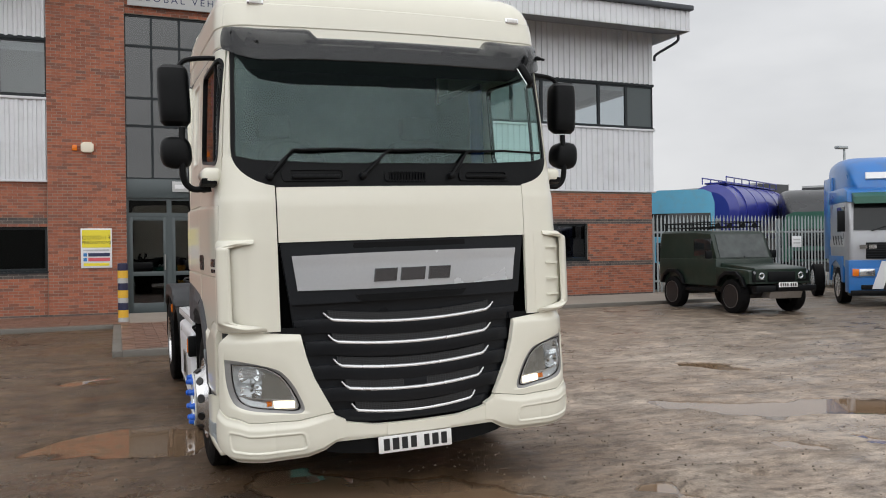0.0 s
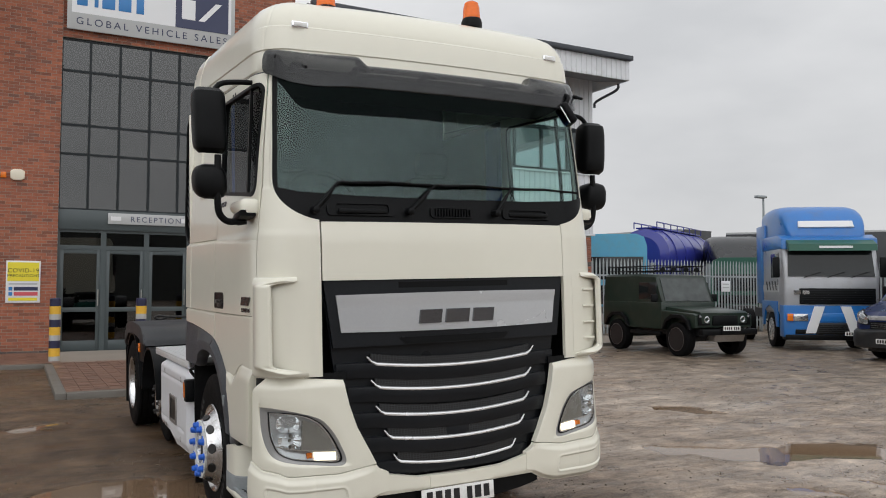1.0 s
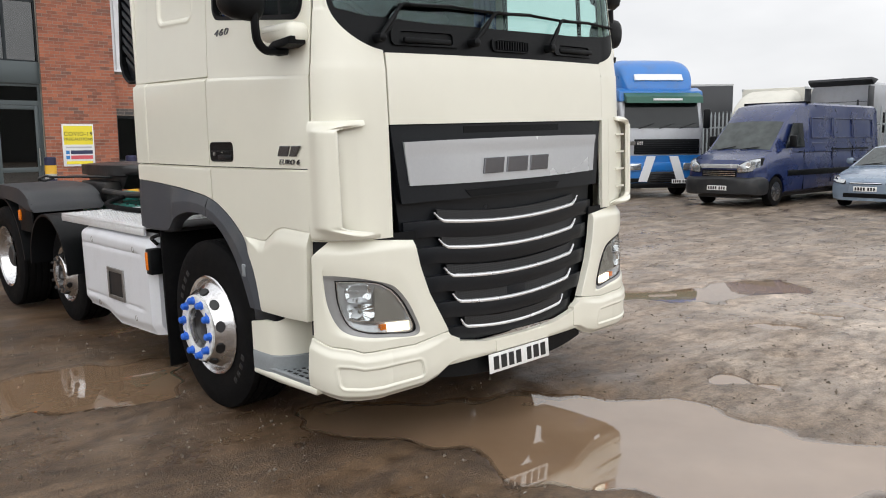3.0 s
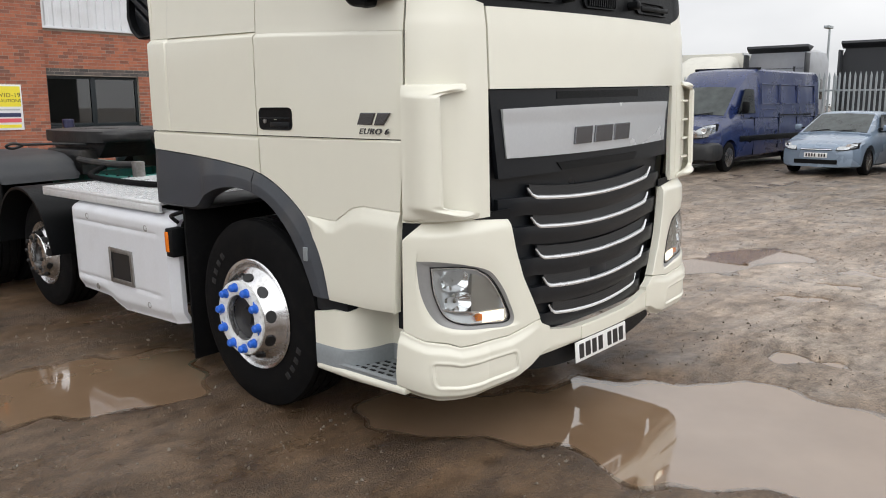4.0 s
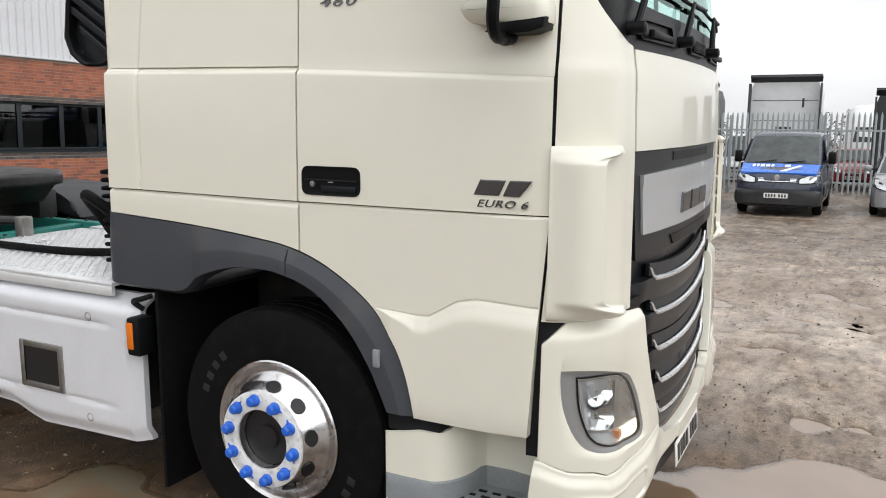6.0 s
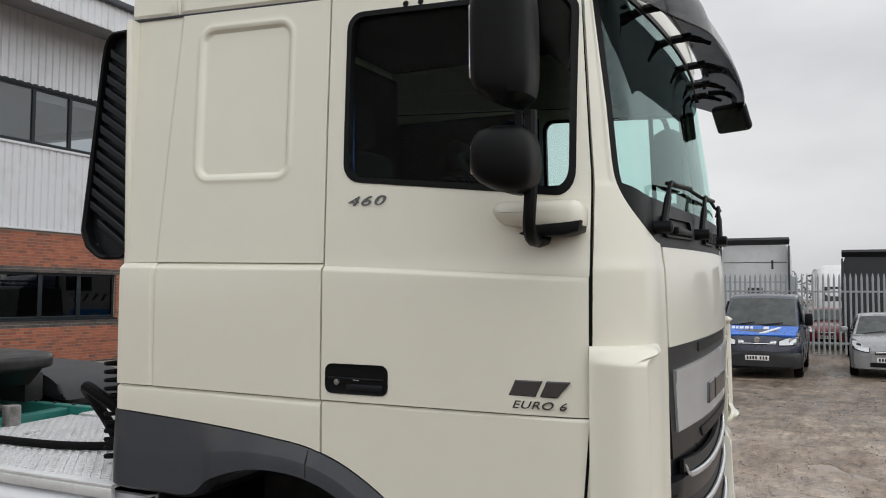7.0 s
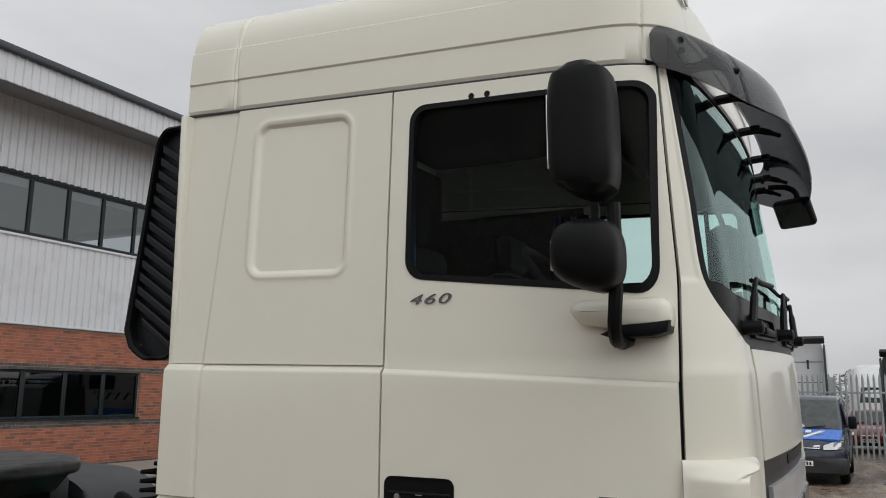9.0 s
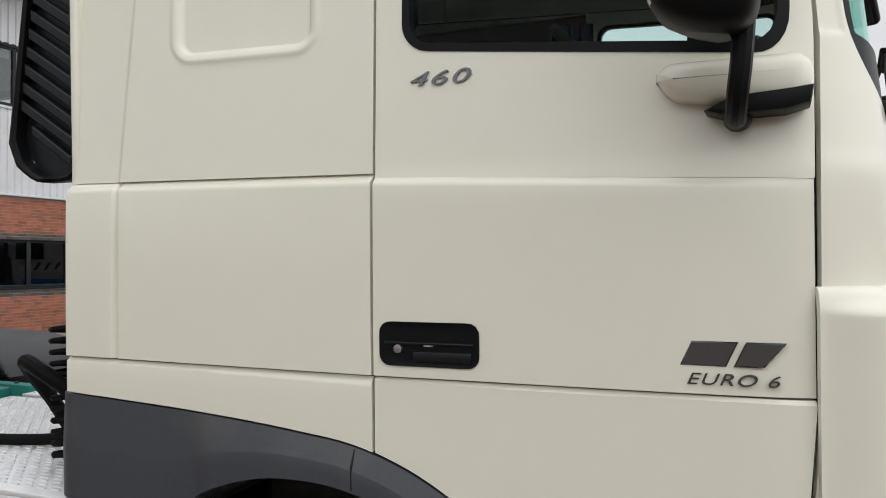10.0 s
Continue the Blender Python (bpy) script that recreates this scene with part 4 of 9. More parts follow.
def plaque(parent, x, z, w, h, mat, d=0.026, name="panel"):
    return part(name, boxes((x - w / 2, x + w / 2, -d, -0.018, z - h / 2, z + h / 2)), mat, parent)


UPRIGHT = Matrix.Rotation(radians(90), 4, "X")
board = flat_sign("company_sign", 0.51, FACE - 0.15, 8.72, 4.06, 1.52, SIGN_GREY, "wide company board with blue and navy blocks above the entrance")
plaque(board, 0.0, 0.16, 3.86, 1.0, SIGN_WHITE, 0.024)
plaque(board, 1.18, 0.16, 1.35, 1.0, SIGN_NAVY, 0.030, "navy_panel")
for k, (x, w, h, lift) in enumerate(((-1.70, 0.24, 0.62, 0.0), (-1.38, 0.09, 0.62, 0), (-1.10, 0.30, 0.46, -0.08), (-0.72, 0.30, 0.46, -0.08), (-0.36, 0.18, 0.58, -0.02))):
    part("blue_block", boxes((x - w / 2, x + w / 2, -0.034, -0.022, 0.16 + lift - h / 2, 0.16 + lift + h / 2), bevel=0.004), SIGN_BLUE, board)
for o in ([(0.66, -0.1), (1.0, -0.1), (1.0, 0.42), (0.66, 0.42)], [(1.08, -0.1), (1.24, -0.1), (1.68, 0.42), (1.52, 0.42)]):
    part("white_block", prism(o, -0.036, -0.028, axis="y"), SIGN_WHITE, board)
writing("GLOBAL VEHICLE SALES", 0.25, Matrix.Translation((0.0, -0.022, -0.62)) @ UPRIGHT, SIGN_NAVY, board, "lettering", "navy lettering", spacing=1.42)
rec = flat_sign("reception_sign", 0.53, FACE - 0.06, 3.36, 2.02, 0.27, SIGN_GREY, "grey reception sign above the entrance doors")
writing("RECEPTION", 0.19, Matrix.Translation((0.12, -0.021, -0.068)) @ UPRIGHT, SIGN_NAVY, rec, spacing=1.3)
for x in (-0.83, 0.86):
    part("small_mark", boxes((x - 0.12, x + 0.12, -0.026, -0.019, -0.05, 0.05)), SIGN_WHITE, rec)


def covid_sign(x, z, y):
    s = flat_sign("safety_sign", x, y, z, 0.72, 0.99, SIGN_WHITE, "yellow and white safety notice fixed to brick pier")
    s["group"] = "safety notices"
    plaque(s, 0, 0.235, 0.66, 0.44, SIGN_YELLOW)
    writing("COVID-19", 0.135, Matrix.Translation((0, -0.0262, 0.22)) @ UPRIGHT, INK, s, spacing=1.12)
    writing("PRECAUTIONS", 0.098, Matrix.Translation((0, -0.0262, 0.11)) @ UPRIGHT, INK, s, spacing=1.05)
    plaque(s, 0.0, -0.05, 0.60, 0.035, SIGN_GREY)
    plaque(s, 0.06, -0.165, 0.50, 0.085, SIGN_NAVY)
    plaque(s, 0.06, -0.285, 0.50, 0.085, SIGN_RED)
    plaque(s, -0.26, -0.165, 0.08, 0.085, SIGN_BLUE)
    plaque(s, -0.26, -0.285, 0.08, 0.085, SIGN_BLUE)
    plaque(s, 0.0, -0.41, 0.60, 0.07, SIGN_YELLOW)
covid_sign(-2.31, 1.78, FACE - 0.125)
covid_sign(3.27, 1.66, FACE - 0.125)
alarm = tagged(part("alarm_box", prism([(-0.15, -0.08), (-0.08, -0.13), (0.08, -0.13), (0.15, -0.08), (0.15, 0.08), (0.08, 0.13), (-0.08, 0.13), (-0.15, 0.08)], -0.1, 0, axis="y", bevel=0.02), CREAM_PLASTIC, at=Matrix.Translation((-2.49, FACE - 0.1, 4.3))), "cream hexagonal alarm box on the brick pier", "alarm")
beaconw = tagged(part("wall_sounder", boxes((-0.06, 0.06, -0.1, 0.0, -0.07, 0.07), bevel=0.02), AMBER, at=Matrix.Translation((-2.78, FACE - 0.1, 4.28))), "small amber sounder on the brick pier", "alarm")

# pavement and kerb
pave = tagged(part("pavement", boxes((-14, 14.6, 13.75, FACE, -0.05, 0.10), (-1.78, 3.2, 8.75, 13.75, -0.05, 0.10)), MORTAR), "raised brick paved apron with kerb before the building", "pavement", kind="structure")
part("kerb", boxes((-14, -1.78, 13.60, 13.75, -0.05, 0.115), (3.2, 14.6, 13.60, 13.75, -0.05, 0.115), (-1.93, -1.78, 8.60, 13.75, -0.05, 0.115), (3.2, 3.35, 8.60, 13.75, -0.05, 0.115), (-1.78, 3.2, 8.60, 8.75, -0.05, 0.115), bevel=0.012), KERB, pave)
tiles = []
rnd = random.Random(11)
for i in range(24):
    for k in range(50):
        x0, y0 = -1.77 + 0.206 * i, 8.76 + 0.103 * k
        if i < 24:
            tiles.append((x0, x0 + 0.198, y0, y0 + 0.096, 0.10, 0.112 + rnd.uniform(-0.002, 0.003)))
for i in range(34):
    for k in range(29):
        x0, y0 = -8.6 + 0.206 * i, 13.76 + 0.103 * k
        tiles.append((x0, x0 + 0.198, y0, y0 + 0.096, 0.10, 0.112 + rnd.uniform(-0.002, 0.003)))
BRICK_PAVE = brick_material("wet_brick_pavers", [(0.0, (0.13, 0.075, 0.055)), (0.5, (0.21, 0.115, 0.08)), (1.0, (0.26, 0.15, 0.11))])
BRICK_PAVE.node_tree.nodes["Principled BSDF"].inputs["Roughness"].default_value = 0.4
many_boxes("paver", tiles, BRICK_PAVE, pave, "wet red brown brick pavers")

# striped bollards
BOL_NAVY = material("bollard_navy", (0.02, 0.022, 0.06), 0.4, vary=0.1)
BOL_YELLOW = material("bollard_yellow", (0.72, 0.42, 0.04), 0.45, vary=0.08)
BOL_GREY = material("bollard_grey", (0.42, 0.42, 0.41), 0.45, vary=0.08)
bol = thing("bollard", Matrix.Translation((-1.72, 14.3, 0.10)), "steel bollard with navy, yellow and grey bands on the pavement", "bollard", "entrance bollards")
hgt = (0, 0.11, 0.28, 0.44, 0.55, 0.72, 0.88, 0.99, 1.16, 1.33)
for k, (a, b) in enumerate(zip(hgt, hgt[1:])):
    mt = (BOL_GREY, BOL_YELLOW, BOL_NAVY)[k % 3]
    prof = [(a, 0.11), (b, 0.11)] if k < 8 else [(a, 0.11), (b - 0.02, 0.11), (b, 0.09), (b + 0.001, 0.0001)]
    part("band", lathe(prof, axis="z", steps=24), mt, bol)
for x, y in ((-0.05, 14.0), (1.8, 14.2), (3.4, 14.1)):
    copy_thing(bol, Matrix.Translation((x, y, 0.10)))

# ---- the white lorry ----
lorry = thing("lorry", pose(0.04, 0, 0.07, 0, -1.4, 0), "cream white high-roof tractor unit with grey wheel arches, clean", "lorry")

CAB_Z = (0.20, 0.62, 1.10, 1.66, 1.962, 1.985, 2.50, 2.98, 3.06, 3.20, 3.33, 3.48)
CAB_W = (1.250, 1.250, 1.248, 1.244, 1.238, 1.234, 1.212, 1.185, 1.182, 1.172, 1.155, 1.10)
CAB_F = (-0.02, -0.02, 0.0, 0.005, 0.015, 0.02, 0.08, 0.145, 0.15, 0.165, 0.19, 0.27)
CAB_R = (0.30, 0.30, 0.30, 0.30, 0.30, 0.30, 0.27, 0.24, 0.23, 0.21, 0.20, 0.20)
CAB_BACK = 2.31


@functools.lru_cache(maxsize=None)
def cab_section(z):
    """Half width, front and corner radius of the cab at a height."""
    return tuple(float(np.interp(z, CAB_Z, t)) for t in (CAB_W, CAB_F, CAB_R))


def cab_point(s, z):
    """Cab skin: |s| 0..1 across the front, 1..2 round the corner, 2..3 along the side; negative is the driver's side."""
    w, f, r = cab_section(z)
    q = abs(s)
    xe = w - r
    bow = 0.055
    if q <= 1:
        x = q * xe
        y = f + bow * (x / 0.9) ** 2
    elif q <= 2:
        a = (q - 1) * math.pi / 2
        e = f + bow * (xe / 0.9) ** 2
        x = xe + r * math.sin(a) ** 0.85
        y = e + 0.29 * (1 - math.cos(a) ** 0.85 if math.cos(a) > 0 else 1)
    else:
        e = f + bow * (xe / 0.9) ** 2 + 0.29
        x = w
        y = e + (q - 2) * (CAB_BACK - e)
    return Vector((x if s >= 0 else -x, y, z))


def s_of_x(x, z):
    lo, hi = 0.0, 2.0
    for _ in range(28):
        mid = (lo + hi) / 2
        if cab_point(mid, z).x < abs(x):
            lo = mid
        else:
            hi = mid
    return lo


def s_of_y(y, z):
    lo, hi = 1.0, 3.0
    for _ in range(28):
        mid = (lo + hi) / 2
        if cab_point(mid, z).y < y:
            lo = mid
        else:
            hi = mid
    return lo


def cab_skin(s, z, off=0.0):
    p = cab_point(s, z)
    d = 0.004
    t = cab_point(s + d, z) - cab_point(s - d, z)
    u = cab_point(s, z + d) - cab_point(s, z - d)
    n = t.cross(u).normalized()
    out = Vector((p.x, p.y - 1.2, 0))
    if n.dot(out) < 0:
        n = -n
    return p + n * off


def skin_panel(q, na, nb, off=0.0, thick=0.022, closed=False, bm=None):
    """Panel on the cab: q(a, b) gives (s, z); off may be a number or a function of (a, b)."""
    get = off if callable(off) else (lambda a, b: off)
    outer, inner = [], []
    bs = nb if isinstance(nb, list) else [k / nb for k in range(nb + 1)]
    for i in range(na if closed else na + 1):
        ro, ri = [], []
        for b in bs:
            a = i / na
            s, z = q(a, b)
            o = get(a, b)
            ro.append(cab_skin(s, z, o))
            ri.append(cab_skin(s, z, -thick))
        outer.append(ro), inner.append(ri)
    return sheet(outer, inner, closed, bm)


def lerp(a, b, t):
    return a + (b - a) * t


def seam_z(y):
    return 1.472


def front_seam(z):
    return float(np.interp(z, (0.7, 1.1, 1.45, 2.25, 2.95), (0.287, 0.265, 0.238, 0.234, 0.282)))


def gutter_z(y):
    return 2.968 + 0.055 * (y - 0.3)


ARCH_Y, ARCH_Z = 1.42, 0.49


def pillar_edge(z):
    """Inner edge of the corner panel: it rounds from the bonnet top into the windscreen pillar."""
    t = min(1.0, max(0.0, (z - 2.040) / 0.25))
    return max(0.888, 0.80 + 0.343 * (1 - (1 - t) ** 2.2) ** (1 / 2.2) - 0.03 * max(0.0, (z - 2.32) / 0.65))


def scuttle_foot(x):
    u = min(1.0, max(0.0, (x - 0.80) / 0.343))
    return 2.034 + 0.25 * (1 - (1 - u ** 2.2) ** (1 / 2.2))


CORNER_ROWS = sorted([k / 100 for k in range(101)] + [0.50 + 0.15 * (k / 40) ** 2 for k in range(41)])


# flare: its outer edge and its opening, from the foot in front to the end behind (y, z)
FLARE_OUT = arc([(y, z, 0) for y, z in ((0.744, 0.691), (0.780, 0.839), (0.837, 0.966), (0.949, 1.100), (1.127, 1.216), (1.31, 1.284), (1.50, 1.311), (1.66, 1.327), (1.80, 1.338), (1.92, 1.346), (2.12, 1.357), (2.34, 1.368))], 8)
FLARE_IN = arc([(y, z, 0) for y, z in ((0.864, 0.695), (0.905, 0.780), (0.952, 0.869), (1.043, 0.997), (1.183, 1.116), (1.34, 1.172), (1.50, 1.185), (1.65, 1.165), (1.80, 1.108), (1.90, 1.036), (2.12, 1.033), (2.34, 1.033))], 8)


def arch_edge_z(y):
    return float(np.interp(y, [p.x for p in FLARE_OUT], [p.y for p in FLARE_OUT]))


for sgn in (-1, 1):
    side = "driver" if sgn < 0 else "passenger"

    # door with its window opening, creased along the belt line
    def belt_z(y):
        return 1.974 - 0.046 * max(0.0, 1.262 - y) ** 1.15

    def window_z(y, z):
        """The window's foot falls and its head follows the gutter towards the front."""
        return z - 0.12 * smooth01((2.62 - z) / 0.45) * (1.185 - y) / 0.9 + 0.04 * smooth01((z - 2.62) / 0.3) * ((y - 0.29) / 0.9 - 0.55)

    def door_q(a, b, sgn=sgn):
        o = rrect(a, 0.29, 1.262, 1.98, 2.985, 0.004)
        i = rrect(a, 0.292, 1.185, 2.295, 2.925, 0.065)
        iz = window_z(i.x, i.y)
        oz = belt_z(o.x) + (o.y - 1.98) if o.y < 2.5 else gutter_z(o.x) - 0.006
        ox = o.x + (front_seam(oz) + 0.008 - 0.29) * (1.262 - o.x) / 0.972
        y, z = lerp(i.x, ox, b), lerp(iz, oz, b)
        return sgn * s_of_y(y, z), z
    bm = skin_panel(door_q, 96, 14, closed=True, thick=0.03)
    skin_panel(lambda a, b, sgn=sgn: ((lambda y, z: (sgn * s_of_y(y, z), z))(lerp(0.246, 1.262, a), lerp(seam_z(0) + 0.002, belt_z(lerp(0.246, 1.262, a)), b))), 40, [0, 0.02, 0.3, 0.6, 0.9, 0.955, 0.965, 0.975, 0.985, 0.993, 1.0, 1.02], off=lambda a, b: -0.012 if b > 1.01 else 0.012 * smooth01((lerp(0.29, 1.262, a) - 0.25) / 0.35) - 0.012 * smooth01((b - 0.955) / 0.045) ** 1.6 * smooth01((lerp(0.29, 1.262, a) - 0.25) / 0.35), thick=0.03, bm=bm)
    door = part("door", bm, PAINT_CREAM, lorry)

    def gasket_q(a, b, sgn=sgn):
        i = rrect(a, 0.312, 1.168, 2.312, 2.908, 0.055)
        o = rrect(a, 0.289, 1.188, 2.292, 2.928, 0.067)
        p = i.lerp(o, b)
        z = window_z(p.x, p.y)
        return sgn * s_of_y(p.x, z), z
    part("window_gasket", skin_panel(gasket_q, 96, 2, off=0.003, closed=True, thick=0.03), PLASTIC_BLACK, door, "black rubber window surround")

    def pane_q(a, b, sgn=sgn):
        y = lerp(0.302, 1.178, a)
        z = window_z(y, lerp(2.302, 2.918, b))
        return sgn * s_of_y(y, z), z
    pane = part("window_pane", skin_panel(pane_q, 10, 8, off=-0.014, thick=0.018), SIDE_GLASS, door, "dark side window glass")
    pane.visible_shadow = False
    inner_face(pane, INNER_SIDE, Vector((sgn, 0, 0)))
    # quarter light bar
    part("window_bar", skin_panel(lambda a, b, sgn=sgn: (sgn * s_of_y(lerp(0.47, 0.495, a) + 0.02 * b, 2.225 + 0.68 * b), 2.225 + 0.68 * b), 2, 8, off=-0.004, thick=0.02), PLASTIC_BLACK, door)

    # lower door extension with the wheel arch cut out
    def press_z(y):
        return float(np.interp(y, (0.237, 0.50, 0.575, 0.69, 0.74, 0.9), (1.158, 1.168, 1.152, 1.084, 1.082, 1.089)))

    def lower_at(a, b):
        y = lerp(0.262, 1.262, a)
        lo = 0.690 + 0.01 * smooth01((0.5 - y) / 0.3) if y < 0.75 else arch_edge_z(y) + 0.006
        crease = max(press_z(y), lo + 0.012)
        z = lerp(lo, crease, b / 0.5) if b <= 0.5 else lerp(crease, seam_z(y) - 0.003, (b - 0.5) / 0.5)
        return y, z, smooth01((press_z(y) - lo) / 0.12)

    def lower_q(a, b, sgn=sgn):
        y, z, _ = lower_at(a, b)
        y += (front_seam(z) + 0.008 - 0.262) * smooth01((0.6 - y) / 0.3)
        return sgn * s_of_y(y, z), z

    def lower_off(a, b):
        y, z, full = lower_at(a, b)
        roll = 0.008 * smooth01((b - 0.985) / 0.015) + 0.006 * (1 - smooth01(b / 0.03))
        if b > 0.5:
            return 0.007 - roll
        return 0.007 + full * (0.021 * smooth01((0.5 - b) / 0.085) - 0.004 * (b > 0.49)) - roll
    LOWER_ROWS = [0, 0.012, 0.03, 0.1, 0.2, 0.3, 0.36, 0.40, 0.415, 0.43, 0.445, 0.46, 0.475, 0.487, 0.494, 0.5, 0.503, 0.51, 0.55, 0.65, 0.8, 0.93, 0.97, 0.985, 0.993, 1.0]
    part("door_extension", skin_panel(lower_q, 110, LOWER_ROWS, off=lower_off), PAINT_CREAM, lorry)

    # rear side panel with its pressed recess
    def rear_q(a, b, sgn=sgn):
        y = lerp(1.270, CAB_BACK, a)
        z = lerp(seam_z(y) + 0.004, gutter_z(y) - 0.006, b)
        return sgn * s_of_y(y, z), z

    def rear_off(a, b):
        y = lerp(1.270, CAB_BACK, a)
        z = lerp(1.476, 3.03, b)
        d = 0.0
        dy = max(abs(y - 1.68) - 0.17, 0)
        dz = max(abs(z - 2.645) - 0.255, 0)
        rr = math.hypot(dy, dz)
        d -= 0.013 * (1 - smooth01((rr - 0.040) / 0.016))
        d += 0.004 * math.exp(-((rr - 0.068) / 0.010) ** 2)
        if z < 1.985:
            d -= 0.014 * math.exp(-((y - 2.118) / 0.007) ** 2)
        else:
            d -= 0.008 * smooth01((y - 2.112 + 0.09 * (z - 1.98)) / 0.014)
        return d
    def rear_at(a, z0, z1, b, sgn=sgn):
        y = lerp(1.270, CAB_BACK, a)
        fall = y - 1.27
        z = lerp(z0 + (0.016 if z0 > 1.9 else 0.008) * fall, z1 + 0.016 * fall if z1 < 2.9 else gutter_z(y) - 0.006, b)
        return sgn * s_of_y(y, z), z

    def dense(lo, hi, n, marks):
        v = {round(i / n, 4) for i in range(n + 1)}
        for m_ in marks:
            v |= {min(1, max(0, round((m_ + d - lo) / (hi - lo), 4))) for d in (-0.02, -0.012, -0.006, 0, 0.006, 0.012, 0.02)}
        return sorted(v)
    bm = skin_panel(lambda a, b: rear_at(a, 1.986, 3.03, b), 190, dense(1.986, 3.03, 80, (2.33, 2.355, 2.96, 2.935)), off=lambda a, b: rear_off(a, (lerp(1.986, 3.03, b) - 1.476) / 1.554))
    part("side_panel", bm, PAINT_CREAM, lorry)
    bm = skin_panel(lambda a, b: rear_at(a, 1.474, 1.976, b), 190, [0, 0.02, 0.3, 0.7, 0.95, 0.965, 0.975, 0.985, 0.993, 1.0, 1.02], off=lambda a, b: -0.014 if b > 1.01 else rear_off(a, 0.5 * (lerp(1.476, 1.976, b) - 1.476) / 1.554) + 0.012 - 0.014 * smooth01((b - 0.96) / 0.04) ** 1.6)
    part("side_panel_lower", bm, PAINT_CREAM, lorry)

    def strip_q(a, b, sgn=sgn):
        y = lerp(1.270, CAB_BACK + 0.02, a)
        z = lerp(arch_edge_z(y) + 0.006, seam_z(y) - 0.003 + 0.008 * a, b)
        return sgn * s_of_y(min(y, CAB_BACK), z), z
    part("sill_strip", skin_panel(strip_q, 24, [0, 0.05, 0.5, 0.85, 0.9, 0.94, 0.97, 1.0], off=lambda a, b: 0.009 - 0.012 * smooth01((b - 0.86) / 0.14) ** 1.5), PAINT_CREAM, lorry)

    # grey flare round the wheel and the flat panel behind it
    outer, inner = [], []
    ACROSS = (0.0, 0.03, 0.06, 0.3, 0.52, 0.545, 0.56, 0.8, 0.97, 1.0)
    for i, (po, pi) in enumerate(zip(FLARE_OUT, FLARE_IN)):
        t = i / (len(FLARE_OUT) - 1)
        flat = smooth01((t - 0.70) / 0.05)
        ro, ri = [], []
        for b in ACROSS:
            y, z = lerp(pi.x, po.x, b), lerp(pi.y, po.y, b)
            face = lerp(0.026, 0.014, flat)
            w = 1.252 + (lerp(-0.02, face, smooth01(b / 0.06)) if b < 0.53 else lerp(face, 0.004, (b - 0.53) / 0.47))
            if t > 0.985:
                w -= 0.02 * (t - 0.985) / 0.015
            ro.append(Vector((sgn * w, y, z)))
            ri.append(Vector((sgn * (w - 0.045), y, z)))
        outer.append(ro), inner.append(ri)
    part("wheel_arch", sheet(outer, inner), PLASTIC_GREY, lorry, "dark grey plastic wheel arch flare")
    part("arch_joint", prism([(sgn * 1.24, 1.182), (sgn * 1.2788, 1.182), (sgn * 1.2788, 1.241), (sgn * 1.2573, 1.283), (sgn * 1.24, 1.283)], 1.318, 1.322, axis="y"), PLASTIC_DARK, lorry)
    part("arch_reflector", boxes((sgn * 1.262, sgn * 1.287, 0.885, 0.915, 0.865, 0.935), bevel=0.006), STEP_GREY, lorry, "small grey side marker lens")

    # inner arch, dark
    bm = bmesh.new()
    liner = [Vector((0.90, 0.55, 0))] + [p + Vector((0.0, 0.006, 0)) for p in FLARE_IN if p.x < 1.93] + [Vector((2.03, 0.86, 0)), Vector((2.05, 0.40, 0))]
    rows_o = [[Vector((sgn * x, p.x, p.y)) for x in (1.236, 0.62)] for p in liner]
    rows_i = [[Vector((sgn * x, p.x, p.y + 0.02)) for x in (1.236, 0.62)] for p in liner]
    part("arch_wall", prism([(0.82, 0.40), (2.02, 0.40), (2.02, 1.2), (0.82, 1.2)], sgn * 0.60, sgn * 0.62), BLACK_METAL, lorry)

    # corner panel and windscreen pillar in one pressing
    def corner_z(b):
        return lerp(1.112, gutter_z(0.3) - 0.004, b)

    def corner_q(a, b, sgn=sgn):
        z = corner_z(b)
        i, o = s_of_x(pillar_edge(z), z), s_of_y(front_seam(z) - 0.002, z)
        return sgn * lerp(i, o, a), z

    def corner_off(a, b):
        z = corner_z(b)
        return 0.004 - 0.005 * smooth01((z - 2.235) / 0.012) * smooth01((a - 0.1) * 4)
    part("corner_panel", skin_panel(corner_q, 22, CORNER_ROWS, off=corner_off), PAINT_CREAM, lorry)
    part("door_seam_rubber", skin_panel(lambda a, b, sgn=sgn: (sgn * s_of_y(front_seam(1.1 + 1.87 * b) - 0.006 + 0.018 * a, 1.1 + 1.87 * b), 1.1 + 1.87 * b), 1, 60, off=-0.018, thick=0.026), PLASTIC_BLACK, lorry)

    # air fin: a hooked shell on the corner, open towards the middle
    FIN_LO, FIN_HI = 1.118, 1.705

    def fin_edge(b):
        x = 1.150
        x -= 0.115 * smooth01((b - 0.905) / 0.055) ** 1.5
        x -= 0.175 * smooth01((0.135 - b) / 0.105) ** 1.6
        return x

    def fin_q(a, b, sgn=sgn):
        zz = lerp(FIN_LO, FIN_HI, b)
        i, o = s_of_x(fin_edge(b), zz), s_of_y(0.246, zz)
        return sgn * lerp(i, o, a), zz

